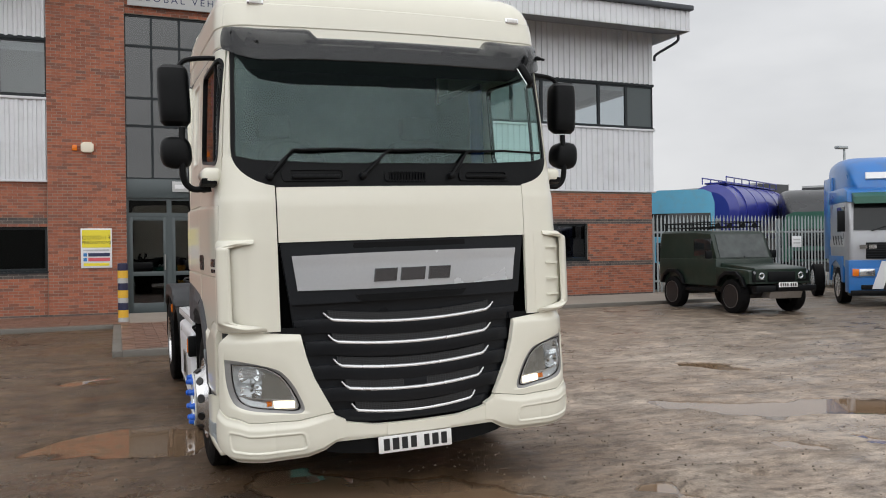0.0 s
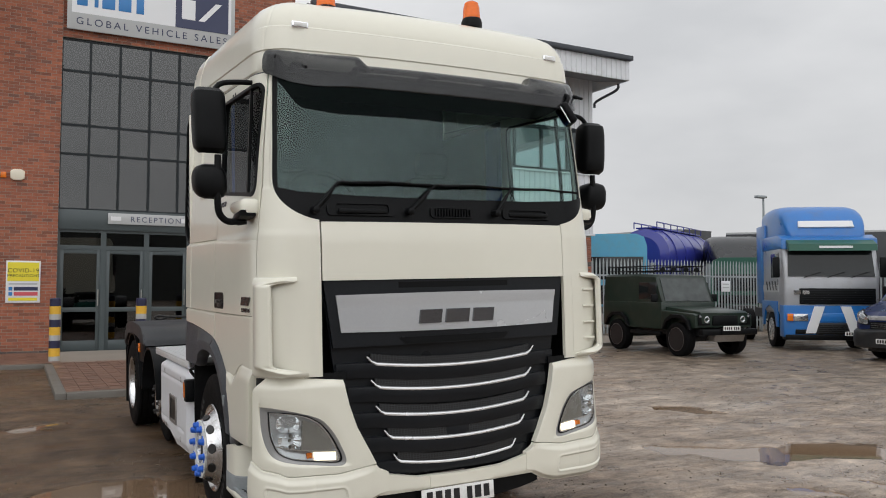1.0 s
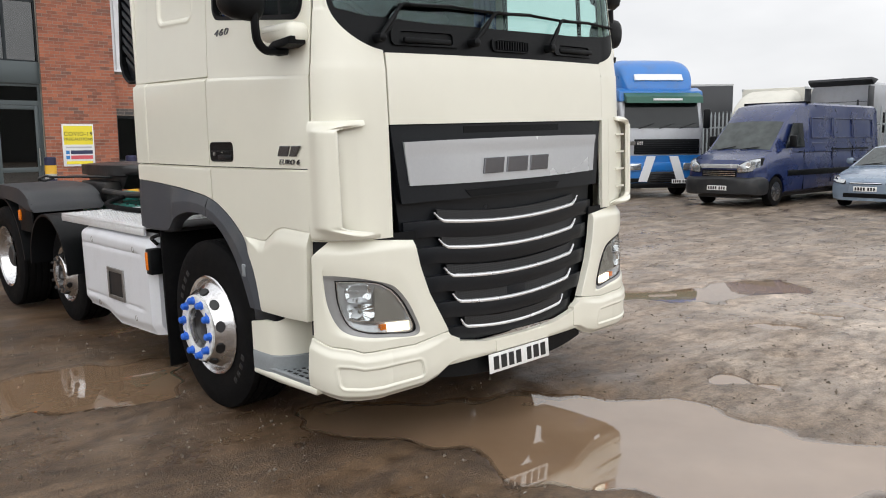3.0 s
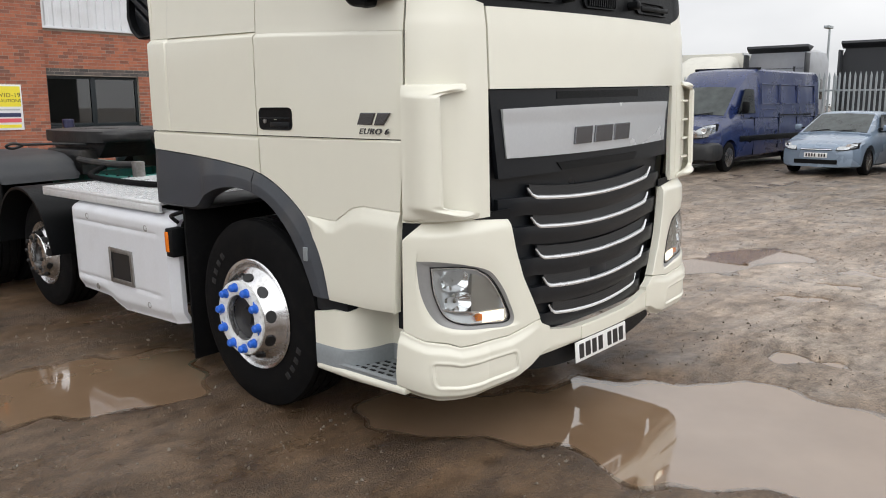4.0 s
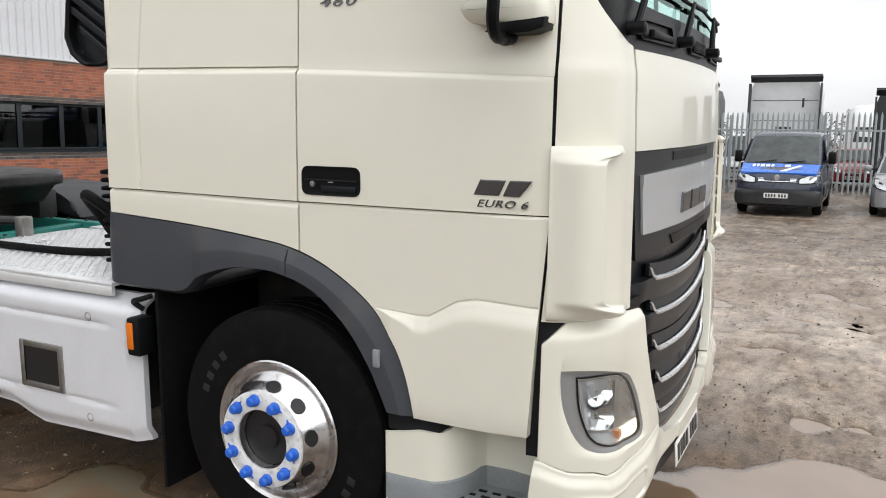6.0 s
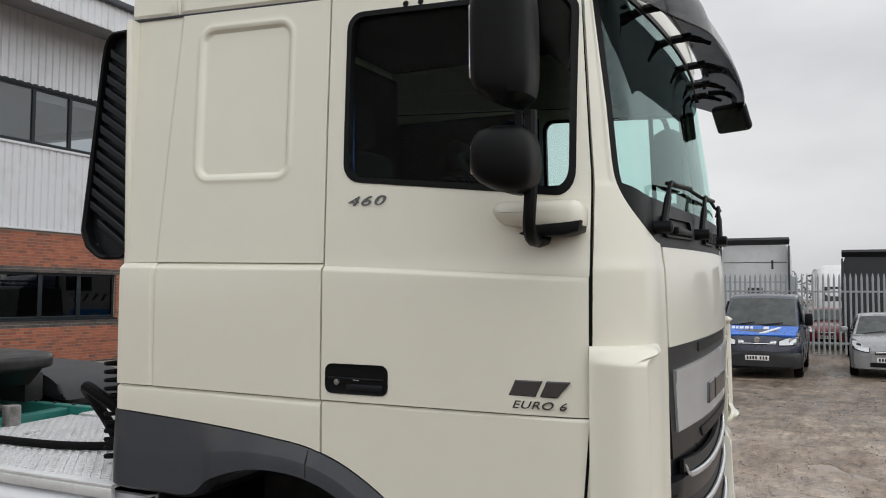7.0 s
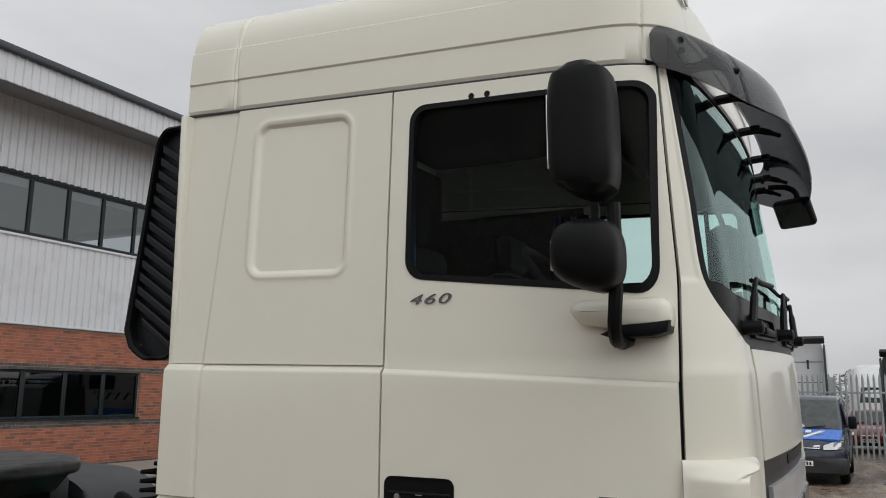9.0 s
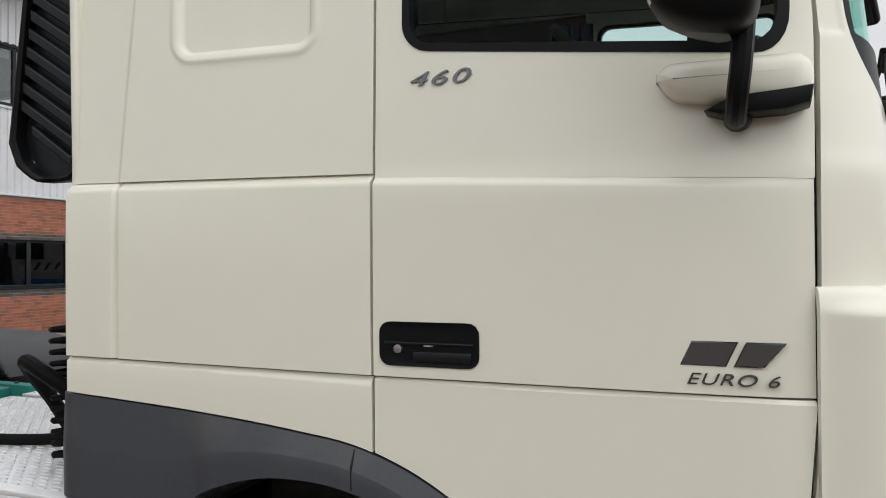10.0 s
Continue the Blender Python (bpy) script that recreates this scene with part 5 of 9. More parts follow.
    def fin_off(a, b):
        edge = math.sqrt(max(0.0, 1 - (1 - min(1, min(b / 0.07, (1 - b) / 0.11))) ** 2))
        hook = max(smooth01((b - 0.905) / 0.055), smooth01((0.135 - b) / 0.105))
        rise = (0.020 + 0.062 * smooth01((1.02 - a) / 0.75)) * edge
        return 0.008 + rise * (1 - 0.75 * hook * (1 - smooth01(a / 0.36))) - 0.014 * (1 - smooth01(a / 0.05)) * (1 - hook)
    bm = bmesh.new()
    fo, fi = [], []
    for i in range(31):
        ro, ri = [], []
        for b in [0.01 * k for k in range(18)] + [0.18 + 0.04 * k for k in range(17)] + [0.85 + 0.01 * k for k in range(16)]:
            a = i / 30
            s, z = fin_q(a, b)
            o = fin_off(a, b)
            ro.append(cab_skin(s, z, o))
            ri.append(cab_skin(s, z, max(0.0, o - 0.020)))
        fo.append(ro), fi.append(ri)
    fin = part("air_fin", sheet(fo, fi, bm=bm), PAINT_CREAM, lorry)
    part("fin_duct", skin_panel(lambda a, b, sgn=sgn: (sgn * s_of_x(lerp(0.965, 1.19, a), lerp(1.15, 1.685, b)), lerp(1.15, 1.685, b)), 10, 12, off=lambda a, b: 0.006 + 0.03 * smooth01((a - 0.55) / 0.45) * smooth01(min(b, 1 - b) / 0.12), thick=0.0), PAINT_CREAM, fin)
    for k in range(4 if sgn > 0 else 0):
        zc = 1.235 + 0.115 * k
        part("fin_slat", skin_panel(lambda a, b, zc=zc, sgn=sgn: (sgn * s_of_x(lerp(1.06, 1.14, a), zc + 0.012 * b), zc + 0.012 * b), 3, 1, off=lambda a, b: 0.012 + 0.035 * a, thick=0.0), PAINT_CREAM, fin)

    # headlamp panel: white skin with the lamp's opening; outlines run on the cab skin (way round, height)
    LAMP = [(-1.71, 0.943), (-1.56, 0.943), (-1.38, 0.934), (-1.17, 0.912), (-0.99, 0.878), (-0.91, 0.82), (-0.84, 0.715), (-0.812, 0.590), (-1.04, 0.606), (-1.40, 0.640), (-1.57, 0.69), (-1.68, 0.80)]
    PANE_LINE = [(-1.565, 0.915), (-1.45, 0.914), (-1.31, 0.911), (-1.15, 0.898), (-1.03, 0.876), (-0.945, 0.825), (-0.868, 0.715), (-0.842, 0.612), (-1.02, 0.626), (-1.28, 0.652), (-1.45, 0.698), (-1.545, 0.80)]
    PANEL = [(-1.182, 1.113), (-1.12, 1.116), (-1.02, 1.114), (-0.90, 1.098), (-0.765, 1.085), (-0.735, 0.94), (-0.69, 0.80), (-0.575, 0.575), (-0.80, 0.540), (-1.1, 0.548), (-1.246, 0.622), (-1.244, 1.035)]

    def lamp_s(x, z):
        x = abs(x)
        if x > 1.16:
            return s_of_y(0.20 + (x - 1.2) * 1.3, z)
        return s_of_x(x, z)

    def around(poly, n, round_=True):
        pts = [Vector((*p, 0)) for p in poly]
        if round_:
            return arc(pts + [pts[0]], n)[:-1]
        return [pts[k // n].lerp(pts[(k // n + 1) % len(pts)], (k % n) / n) for k in range(n * len(pts))]
    LA, LI = around(LAMP, 6), around(PANE_LINE, 6)
    PA = [Vector((-lamp_s(p.x, p.y), p.y, 0)) for p in around(PANEL, 6, False)]

    def ring_q(A, B, sgn=sgn):
        def q(a, b):
            k = round(a * 72) % 72
            p = A[k].lerp(B[k], b)
            return sgn * abs(p.x), p.y
        return q
    mid_point = Vector((-1.2, 0.765, 0))
    DEEP = [mid_point.lerp(p, 0.05) for p in LI]

    def panel_off(a, b):
        k = round(a * 72) % 72
        z = LA[k].lerp(PA[k], b).y
        return 0.010 + 0.008 * smooth01(b * 4) - 0.028 * smooth01((z - 1.05) / 0.06) - 0.004 * smooth01((b - 0.97) / 0.03)
    part("headlamp_panel", skin_panel(ring_q(LA, PA), 72, [0, 0.1, 0.25, 0.4, 0.55, 0.65, 0.72, 0.78, 0.84, 0.9, 0.95, 0.975, 1.0], off=lambda a, b: panel_off(a, b), closed=True, thick=0.03), PAINT_CREAM, lorry)
    lamp = thing("headlamp", Matrix(), "", "")
    for key in ("label", "category"):
        if key in lamp:
            del lamp[key]
    lamp.parent = lorry
    part("bezel", skin_panel(ring_q(LA, LI), 72, 4, off=lambda a, b: 0.008 - 0.008 * smooth01(b), closed=True, thick=0.03), LAMP_GREY, lamp, "grey lamp surround")
    part("rim_line", skin_panel(ring_q([mid_point.lerp(p, 1.02) for p in LI], [mid_point.lerp(p, 0.985) for p in LI]), 72, 1, off=0.006, closed=True, thick=0.02), PLASTIC_BLACK, lamp)
    part("reflector", skin_panel(ring_q(LI, DEEP), 72, 8, off=lambda a, b: -0.008 - 0.04 * math.sin(b * math.pi / 2) ** 1.5, closed=True, thick=0.08), LAMP_INNER, lamp, "bright faceted reflector")
    lens = part("lens", skin_panel(ring_q(LI, DEEP), 72, 6, off=lambda a, b: 0.006 + 0.010 * smooth01(b * 1.4), closed=True, thick=-0.003), LENS, lamp, "clear lamp lens")
    lens.visible_shadow = False
    # grey inner panel, bright shelves across the bowl and the strip of small lamps below
    part("inner_panel", skin_panel(lambda a, b, sgn=sgn: (sgn * lerp(1.13 - 0.03 * b, 0.885 + 0.085 * b * b, a), lerp(0.692 - 0.018 * a, 0.868 - 0.03 * a, b)), 8, 8, off=-0.006, thick=0.03), LAMP_BROWN, lamp, "plain grey lamp panel")
    for sc, zc, ds, dz in ((1.30, 0.846, 0.155, 0.047), (1.275, 0.748, 0.155, 0.044)):
        bowl = part("reflector_bowl", skin_panel(lambda a, b, sgn=sgn: (sgn * (sc + ds * b * math.copysign(abs(math.cos(2 * math.pi * a)) ** 0.6, math.cos(2 * math.pi * a))), zc + dz * b * math.copysign(abs(math.sin(2 * math.pi * a)) ** 0.75, math.sin(2 * math.pi * a))), 40, [0.06, 0.2, 0.35, 0.5, 0.65, 0.8, 0.9, 1.0], off=lambda a, b: -0.052 + 0.046 * b * b + 0.003 * math.cos(14 * math.pi * a) * b, closed=True, thick=0.075), REFLECTOR, lamp, "bright chromed reflector bowl")
        part("bulb", skin_panel(lambda a, b, sgn=sgn: (sgn * (sc + 0.03 * b * math.cos(2 * math.pi * a)), zc + 0.012 * b * math.sin(2 * math.pi * a)), 14, [0.05, 0.4, 0.75, 1.0], off=lambda a, b: -0.026 - 0.02 * b * b, closed=True, thick=0.07), LAMP_BROWN, bowl)
    part("chrome_rim", skin_panel(ring_q([mid_point.lerp(p, 0.985) for p in LI], [mid_point.lerp(p, 0.95) for p in LI]), 72, 1, off=0.002, closed=True, thick=0.02), CHROME, lamp, "thin chrome lamp rim")
    part("lamp_divider", skin_panel(lambda a, b, sgn=sgn: (sgn * lerp(1.45, 0.86, a), lerp(0.716, 0.668, a) + 0.007 * b), 10, 1, off=0.0, thick=0.03), CHROME, lamp)
    part("indicator", skin_panel(lambda a, b, sgn=sgn: (sgn * lerp(1.065, 1.015, a), lerp(0.644, 0.672, b)), 3, 3, off=0.001, thick=0.03), AMBER, lamp, "amber indicator")
    part("daylight_lamp", skin_panel(lambda a, b, sgn=sgn: (sgn * lerp(1.0, 0.865, a), lerp(0.628 - 0.008 * a, 0.672 - 0.006 * a, b)), 4, 3, off=0.001, thick=0.03), LIT_LAMP, lamp, "lit warm white running lamp")

    # bumper corner, its top under the foot of the lamp panel
    PANEL_FOOT = list(zip(*sorted((abs(PA[k].x), PA[k].y) for k in range(42, 61))))
    def bumper_q(a, b, sgn=sgn):
        x = lerp(0.50, 1.40, a)
        top = float(np.interp(x, (0.50, 0.56, 0.575, 0.70, 0.80, 1.1, 1.262, 1.4), (0.517, 0.545, 0.568, 0.551, 0.536, 0.544, 0.60, 0.628)))
        bot = float(np.interp(x, (0.50, 0.56, 0.64, 0.74, 1.0, 1.2, 1.4), (0.385, 0.37, 0.325, 0.295, 0.285, 0.295, 0.328)))
        if x > 0.60:
            way_s = s_of_x(x, 0.56) if x < 1.16 else lerp(s_of_x(1.16, 0.56), s_of_y(0.28, 0.56), (x - 1.16) / 0.24)
            top = float(np.interp(way_s, PANEL_FOOT[0], PANEL_FOOT[1])) - 0.003
        z = lerp(bot, top, b)
        s = s_of_x(x, z) if x < 1.16 else lerp(s_of_x(1.16, z), s_of_y(0.30 - 0.03 * b, z), (x - 1.16) / 0.24)
        return sgn * s, z

    def bumper_off(a, b):
        x = lerp(0.50, 1.40, a)
        d = 0.014 + 0.022 * math.sin(math.pi / 2 * min(1, b * 2.2)) * smooth01((x - 0.5) / 0.25)
        d -= 0.03 * (1 - smooth01(b / 0.14))
        d -= 0.014 * smooth01((b - 0.80) / 0.17) * smooth01((x - 0.5) / 0.25) + 0.003 * smooth01((b - 0.98) / 0.02)
        u = max(abs(x - 0.99 - 0.05 * (b - 0.5)) - 0.20, 0)
        v = max(abs(b - 0.47) - 0.10, 0) * 0.27
        d -= 0.007 * (1 - smooth01((math.hypot(u, v) - 0.020) / 0.008))
        d += 0.003 * math.exp(-((math.hypot(u, v) - 0.034) / 0.006) ** 2)
        return d
    part("bumper_corner", skin_panel(bumper_q, 130, 64, off=bumper_off, thick=0.03), PAINT_CREAM, lorry)
    part("bumper_gap", skin_panel(lambda a, b, sgn=sgn: (sgn * s_of_y(lerp(0.18, 0.31, a), lerp(0.62, 1.112, b)), lerp(0.62, 1.112, b)), 4, 8, off=-0.016, thick=0.02), PLASTIC_DARK, lorry)
    part("shadow_gap", skin_panel(lambda a, b, sgn=sgn: (sgn * s_of_x(lerp(0.74, 1.12, a), lerp(1.085, 1.13, b)), lerp(1.085, 1.13, b)), 6, 2, off=-0.012, thick=0.02), PLASTIC_BLACK, lorry)

    # entry step
    way = [Vector((x, y, 0)) for x, y in ((1.270, 0.866), (1.271, 0.78), (1.268, 0.715))] + [Vector((1.06 + 0.208 * math.cos(radians(a)), 0.70 - 0.135 * math.sin(radians(a)), 0)) for a in range(10, 91, 10)] + [Vector((x, y, 0)) for x, y in ((1.035, 0.55), (1.03, 0.45), (1.05, 0.32), (1.10, 0.26))]

    def well_top(p):
        return 0.612 + 0.03 * smooth01((0.86 - p.y) / 0.15) + 0.10 * smooth01((1.25 - p.x) / 0.15)
    rows_o = [[Vector((sgn * p.x, p.y, lerp(0.35, well_top(p), k / 5))) for k in range(6)] for p in way]
    rows_i = [[Vector((sgn * (p.x - 0.016), p.y + 0.012, lerp(0.35, well_top(p), k / 5))) for k in range(6)] for p in way]
    step = part("step_well", sheet(rows_o, rows_i), PAINT_CREAM, lorry, "cream entry step well")
    sill = [(sgn * x, y) for x, y in ((1.268, 0.25), (1.274, 0.60), (1.274, 0.86), (1.262, 0.872), (0.90, 0.872), (0.90, 0.25))]
    part("step_sill", prism(sill, 0.316, 0.354, axis="z", bevel=0.014, segments=3), PAINT_CREAM, step)
    floor_line = [(sgn * (p.x - 0.002), p.y - 0.002) for p in way] + [(sgn * 1.24, 0.27), (sgn * 1.262, 0.32), (sgn * 1.266, 0.70), (sgn * 1.272, 0.86)]
    tread = part("step_tread", prism(floor_line, 0.345, 0.372, axis="z"), STEP_GREY, step, "grey slotted step tread")
    rim = [Vector((p.x + 0.004, p.y - 0.004, 0)) for p in way]
    part("tread_rim", sheet([[Vector((sgn * p.x, p.y, z)) for z in (0.352, 0.40, 0.445)] for p in rim], [[Vector((sgn * (p.x - 0.004), p.y + 0.004, z)) for z in (0.352, 0.40, 0.452)] for p in rim]), STEP_GREY, tread)
    part("tread_edge", tube(arc([(sgn * 1.262, 0.70, 0.372), (sgn * 1.263, 0.55, 0.374), (sgn * 1.262, 0.40, 0.374), (sgn * 1.25, 0.31, 0.374), (sgn * 1.18, 0.272, 0.376), (sgn * 1.08, 0.268, 0.38)], 5), 0.010, 8), STEP_GREY, tread)
    for i in range(4):
        for k in range(5):
            yy, xx = 0.345 + 0.058 * k + 0.029 * (i % 2), 1.085 + 0.043 * i
            if yy + 0.034 < 0.55 + 0.6 * (xx - 1.06):
                part("tread_slot", prism([(yy, 0.368), (yy + 0.034, 0.368), (yy + 0.034, 0.3745), (yy, 0.3745)], sgn * xx, sgn * (xx + 0.019), bevel=0.003, segments=1), PLASTIC_BLACK, tread)
    part("step_bracket", boxes((sgn * 1.10, sgn * 1.250, 0.64, 0.87, 0.618, 0.74), bevel=0.01), PLASTIC_DARK, lorry)

    # mirrors
    mir = thing("door_mirror", Matrix(), "", "")
    for key in ("label", "category"):
        if key in mir:
            del mir[key]
    mir.parent = lorry
    bm = bmesh.new()

    def mirror_head(bm, z0, z1, bulge, round_off=4, soft=0.35, narrow=0.72):
        rows_o = []
        n = 15
        for k in range(n + 1):
            t = k / n
            z = lerp(z0, z1, t)
            e = max(0.0, 1 - abs(2 * t - 1) ** round_off) ** soft
            lean = 0.012 * (t - 0.5)
            ring = []
            for i in range(28):
                a = 2 * math.pi * i / 28
                ca, sa = math.cos(a), math.sin(a)
                ex = abs(ca) ** 0.55 * (1 if ca > 0 else -1)
                ey = abs(sa) ** 0.7 * (1 if sa > 0 else -1)
                ring.append(Vector((sgn * (1.458 + lean + 0.105 * ex * (narrow + (1 - narrow) * e) * 0.95), 0.438 + (bulge * ey if ey < 0 else 0.105 * ey) * (0.45 + 0.55 * e), z)))
            rows_o.append(ring)
        V = [[bm.verts.new(p) for p in r] for r in rows_o]
        for a, b in zip(V, V[1:]):
            for i in range(28):
                bm.faces.new((a[i], a[(i + 1) % 28], b[(i + 1) % 28], b[i]))
        bm.faces.new(V[0]), bm.faces.new(V[-1])
        for v in bm.verts:
            low = max(0.0, 1 - (v.co.z - z0) / 0.09)
            v.co.z += 0.035 * low * smooth01((v.co.y - 0.40) / 0.15)
    mirror_head(bm, 2.462, 2.862, 0.095)
    part("main_housing", bm, PLASTIC_BLACK, mir, "tall black mirror housing")
    bm = bmesh.new()
    mirror_head(bm, 2.185, 2.395, 0.100, 2.6, 0.5, 0.42)
    part("wide_angle_housing", bm, PLASTIC_BLACK, mir, "small black wide-angle mirror housing")
    part("main_glass", boxes((sgn * 1.402, sgn * 1.516, 0.530, 0.5405, 2.55, 2.78), bevel=0.002), MIRROR_GLASS, mir, "mirror glass")
    part("wide_glass", boxes((sgn * 1.402, sgn * 1.516, 0.530, 0.5375, 2.25, 2.335), bevel=0.002), MIRROR_GLASS, mir, "convex mirror glass")
    part("arm", tube(arc([(sgn * 1.25, 0.388, 2.058), (sgn * 1.31, 0.392, 2.050), (sgn * 1.365, 0.390, 2.052), (sgn * 1.408, 0.384, 2.090), (sgn * 1.422, 0.376, 2.15), (sgn * 1.424, 0.37, 2.25), (sgn * 1.42, 0.372, 2.45)], 6), [0.026] * 6 + [0.021] * 31, 10), PLASTIC_BLACK, mir)
    part("top_arm", tube(arc([(sgn * 1.17, 0.46, 2.93), (sgn * 1.27, 0.455, 2.925), (sgn * 1.38, 0.45, 2.905), (sgn * 1.43, 0.44, 2.85)], 6), 0.017, 8), PLASTIC_BLACK, mir)
    bm = bmesh.new()
    box(bm, sgn * 1.19, sgn * 1.318, 0.245, 0.555, 2.070, 2.182, bevel=0.040, segments=5)
    for v in bm.verts:
        if v.co.y > 0.44 and v.co.z < 2.115:
            v.co.z += 0.045 * (v.co.y - 0.44) / 0.1
    part("arm_cover", bm, PAINT_CREAM, mir, "cream painted mirror arm cover")
    part("arm_foot", prism([(0.246, 2.110), (0.252, 2.075), (0.30, 2.062), (0.42, 2.060), (0.455, 2.072), (0.40, 2.098)], sgn * 1.222, sgn * 1.321, bevel=0.008), PLASTIC_BLACK, mir)

    # deflector with slanted slats behind the cab
    defl = part("side_deflector", bmesh.new(), PLASTIC_BLACK, lorry, "black slatted side deflector behind the cab")

    def deflector_rear(z):
        return 2.535 + 0.16 * (2.58 - z)

    def defl_outline(t):
        y, z = rrect(t, 2.30, 2.535, 2.015, 3.035, 0.05)
        if y > 2.42:
            y -= 0.07 * smooth01((2.12 - z) / 0.1) + 0.03 * smooth01((z - 2.95) / 0.1)
        return y + (deflector_rear(z) - 2.535) * (y - 2.30) / 0.235, z
    orows, irows = [], []
    for i in range(64):
        y, z = defl_outline(i / 64)
        yi, zi = lerp(y, 2.418, 0.17), lerp(z, 2.525, 0.035)
        orows.append([Vector((sgn * 1.205, y, z)), Vector((sgn * 1.212, lerp(y, yi, 0.5), lerp(z, zi, 0.5))), Vector((sgn * 1.205, yi, zi))])
        irows.append([Vector((sgn * 1.16, a.y, a.z)) for a in orows[-1]])
    me = finish(sheet(orows, irows, closed=True))
    me.materials.append(PLASTIC_BLACK)
    defl.data = me
    part("backing", prism([(2.312, 2.03), (2.50, 2.03), (2.585, 2.16), (2.465, 2.93), (2.43, 3.015), (2.312, 3.015)], sgn * 1.158, sgn * 1.165), PLASTIC_DARK, defl)
    for k in range(14):
        z = 2.06 + 0.0625 * k
        yr = deflector_rear(z + 0.1) - 0.032
        rise = 0.62 * (yr - 2.32)
        pts = [(yr, z - 0.02 + rise), (2.320, z - 0.02), (2.320, z + 0.016), (yr, z + 0.016 + rise)]
        if k == 0:
            pts = [(yr - 0.06, z + rise * 0.7), (2.345, z), (2.345, z + 0.03), (yr - 0.06, z + 0.03 + rise * 0.7)]
        part("slat", prism(pts, sgn * 1.166, sgn * 1.198, bevel=0.004, segments=1), PLASTIC_DARK, defl)

    # side badges and handle, driver's side and the other alike
    hm = part("door_handle", bmesh.new(), PLASTIC_BLACK, lorry, "black recessed door handle with lock")
    bm = skin_panel(lambda a, b, sgn=sgn: ((lambda p: (sgn * s_of_y(p.x, p.y), p.y))(Vector((1.11, 1.557)).lerp(rrect(a, 0.977, 1.243, 1.502, 1.612, 0.028), 1 - b * 0.9))), 56, 5, off=lambda a, b: 0.016 - 0.003 * smooth01(b * 5), closed=True, thick=0.0)
    me = finish(bm)
    me.materials.append(PLASTIC_BLACK)
    hm.data = me
    part("grip", boxes((sgn * 1.25, sgn * 1.265, 0.990, 1.230, 1.556, 1.563), (sgn * 1.249, sgn * 1.264, 0.995, 1.15, 1.514, 1.540), bevel=0.003), PLASTIC_DARK, hm)
    part("lock", lathe([(0.0, 0.012), (0.010, 0.011), (0.012, 0.0001)], axis="x", steps=14), STEEL, hm, "round steel lock", at=Matrix.Translation((sgn * 1.256, 1.19, 1.545)) @ Matrix.Scale(sgn, 4, (1, 0, 0)))
    rot = Matrix.Rotation(radians(-90 if sgn < 0 else 90), 4, "Z") @ Matrix.Rotation(radians(90), 4, "X")
    writing("460", 0.050, Matrix.Translation((sgn * 1.226, 1.090, 2.198)) @ rot @ Matrix.Diagonal((1.95, 1, 1, 1)), BADGE, lorry, "power_badge", "chrome number badge", depth=0.004, shear=0.3, spacing=1.15)
    writing("EURO 6", 0.036, Matrix.Translation((sgn * 1.255, 0.410, 1.495)) @ rot @ Matrix.Diagonal((1.42, 1, 1, 1)), BADGE, lorry, "emission_badge", "chrome lettering badge", depth=0.004, shear=0.3, spacing=1.1)
    em = bmesh.new()
    for o in ([(0.515, 1.535), (0.42, 1.535), (0.395, 1.588), (0.49, 1.588)], [(0.405, 1.535), (0.345, 1.535), (0.30, 1.588), (0.38, 1.588)]):
        prism(o, sgn * 1.247, sgn * 1.259, bevel=0.003, segments=1, bm=em)
    part("model_emblem", em, BADGE, lorry, "chrome emblem on the door")
    part("roof_stud", lathe([(0, 0.012), (0.006, 0.010), (0.008, 0.0001)], axis="x", steps=10), PLASTIC_BLACK, lorry, at=Matrix.Translation((sgn * 1.189, 0.937, 2.945)))
    part("roof_stud", lathe([(0, 0.012), (0.006, 0.010), (0.008, 0.0001)], axis="x", steps=10), PLASTIC_BLACK, lorry, at=Matrix.Translation((sgn * 1.189, 0.875, 2.944)))

# front hood panel
def hood_q(a, b):
    z = lerp(1.680, 2.034, b)
    return lerp(-1, 1, a) * s_of_x(0.880, z), z
part("front_panel", skin_panel(hood_q, 40, 8, off=0.008), PAINT_CREAM, lorry)

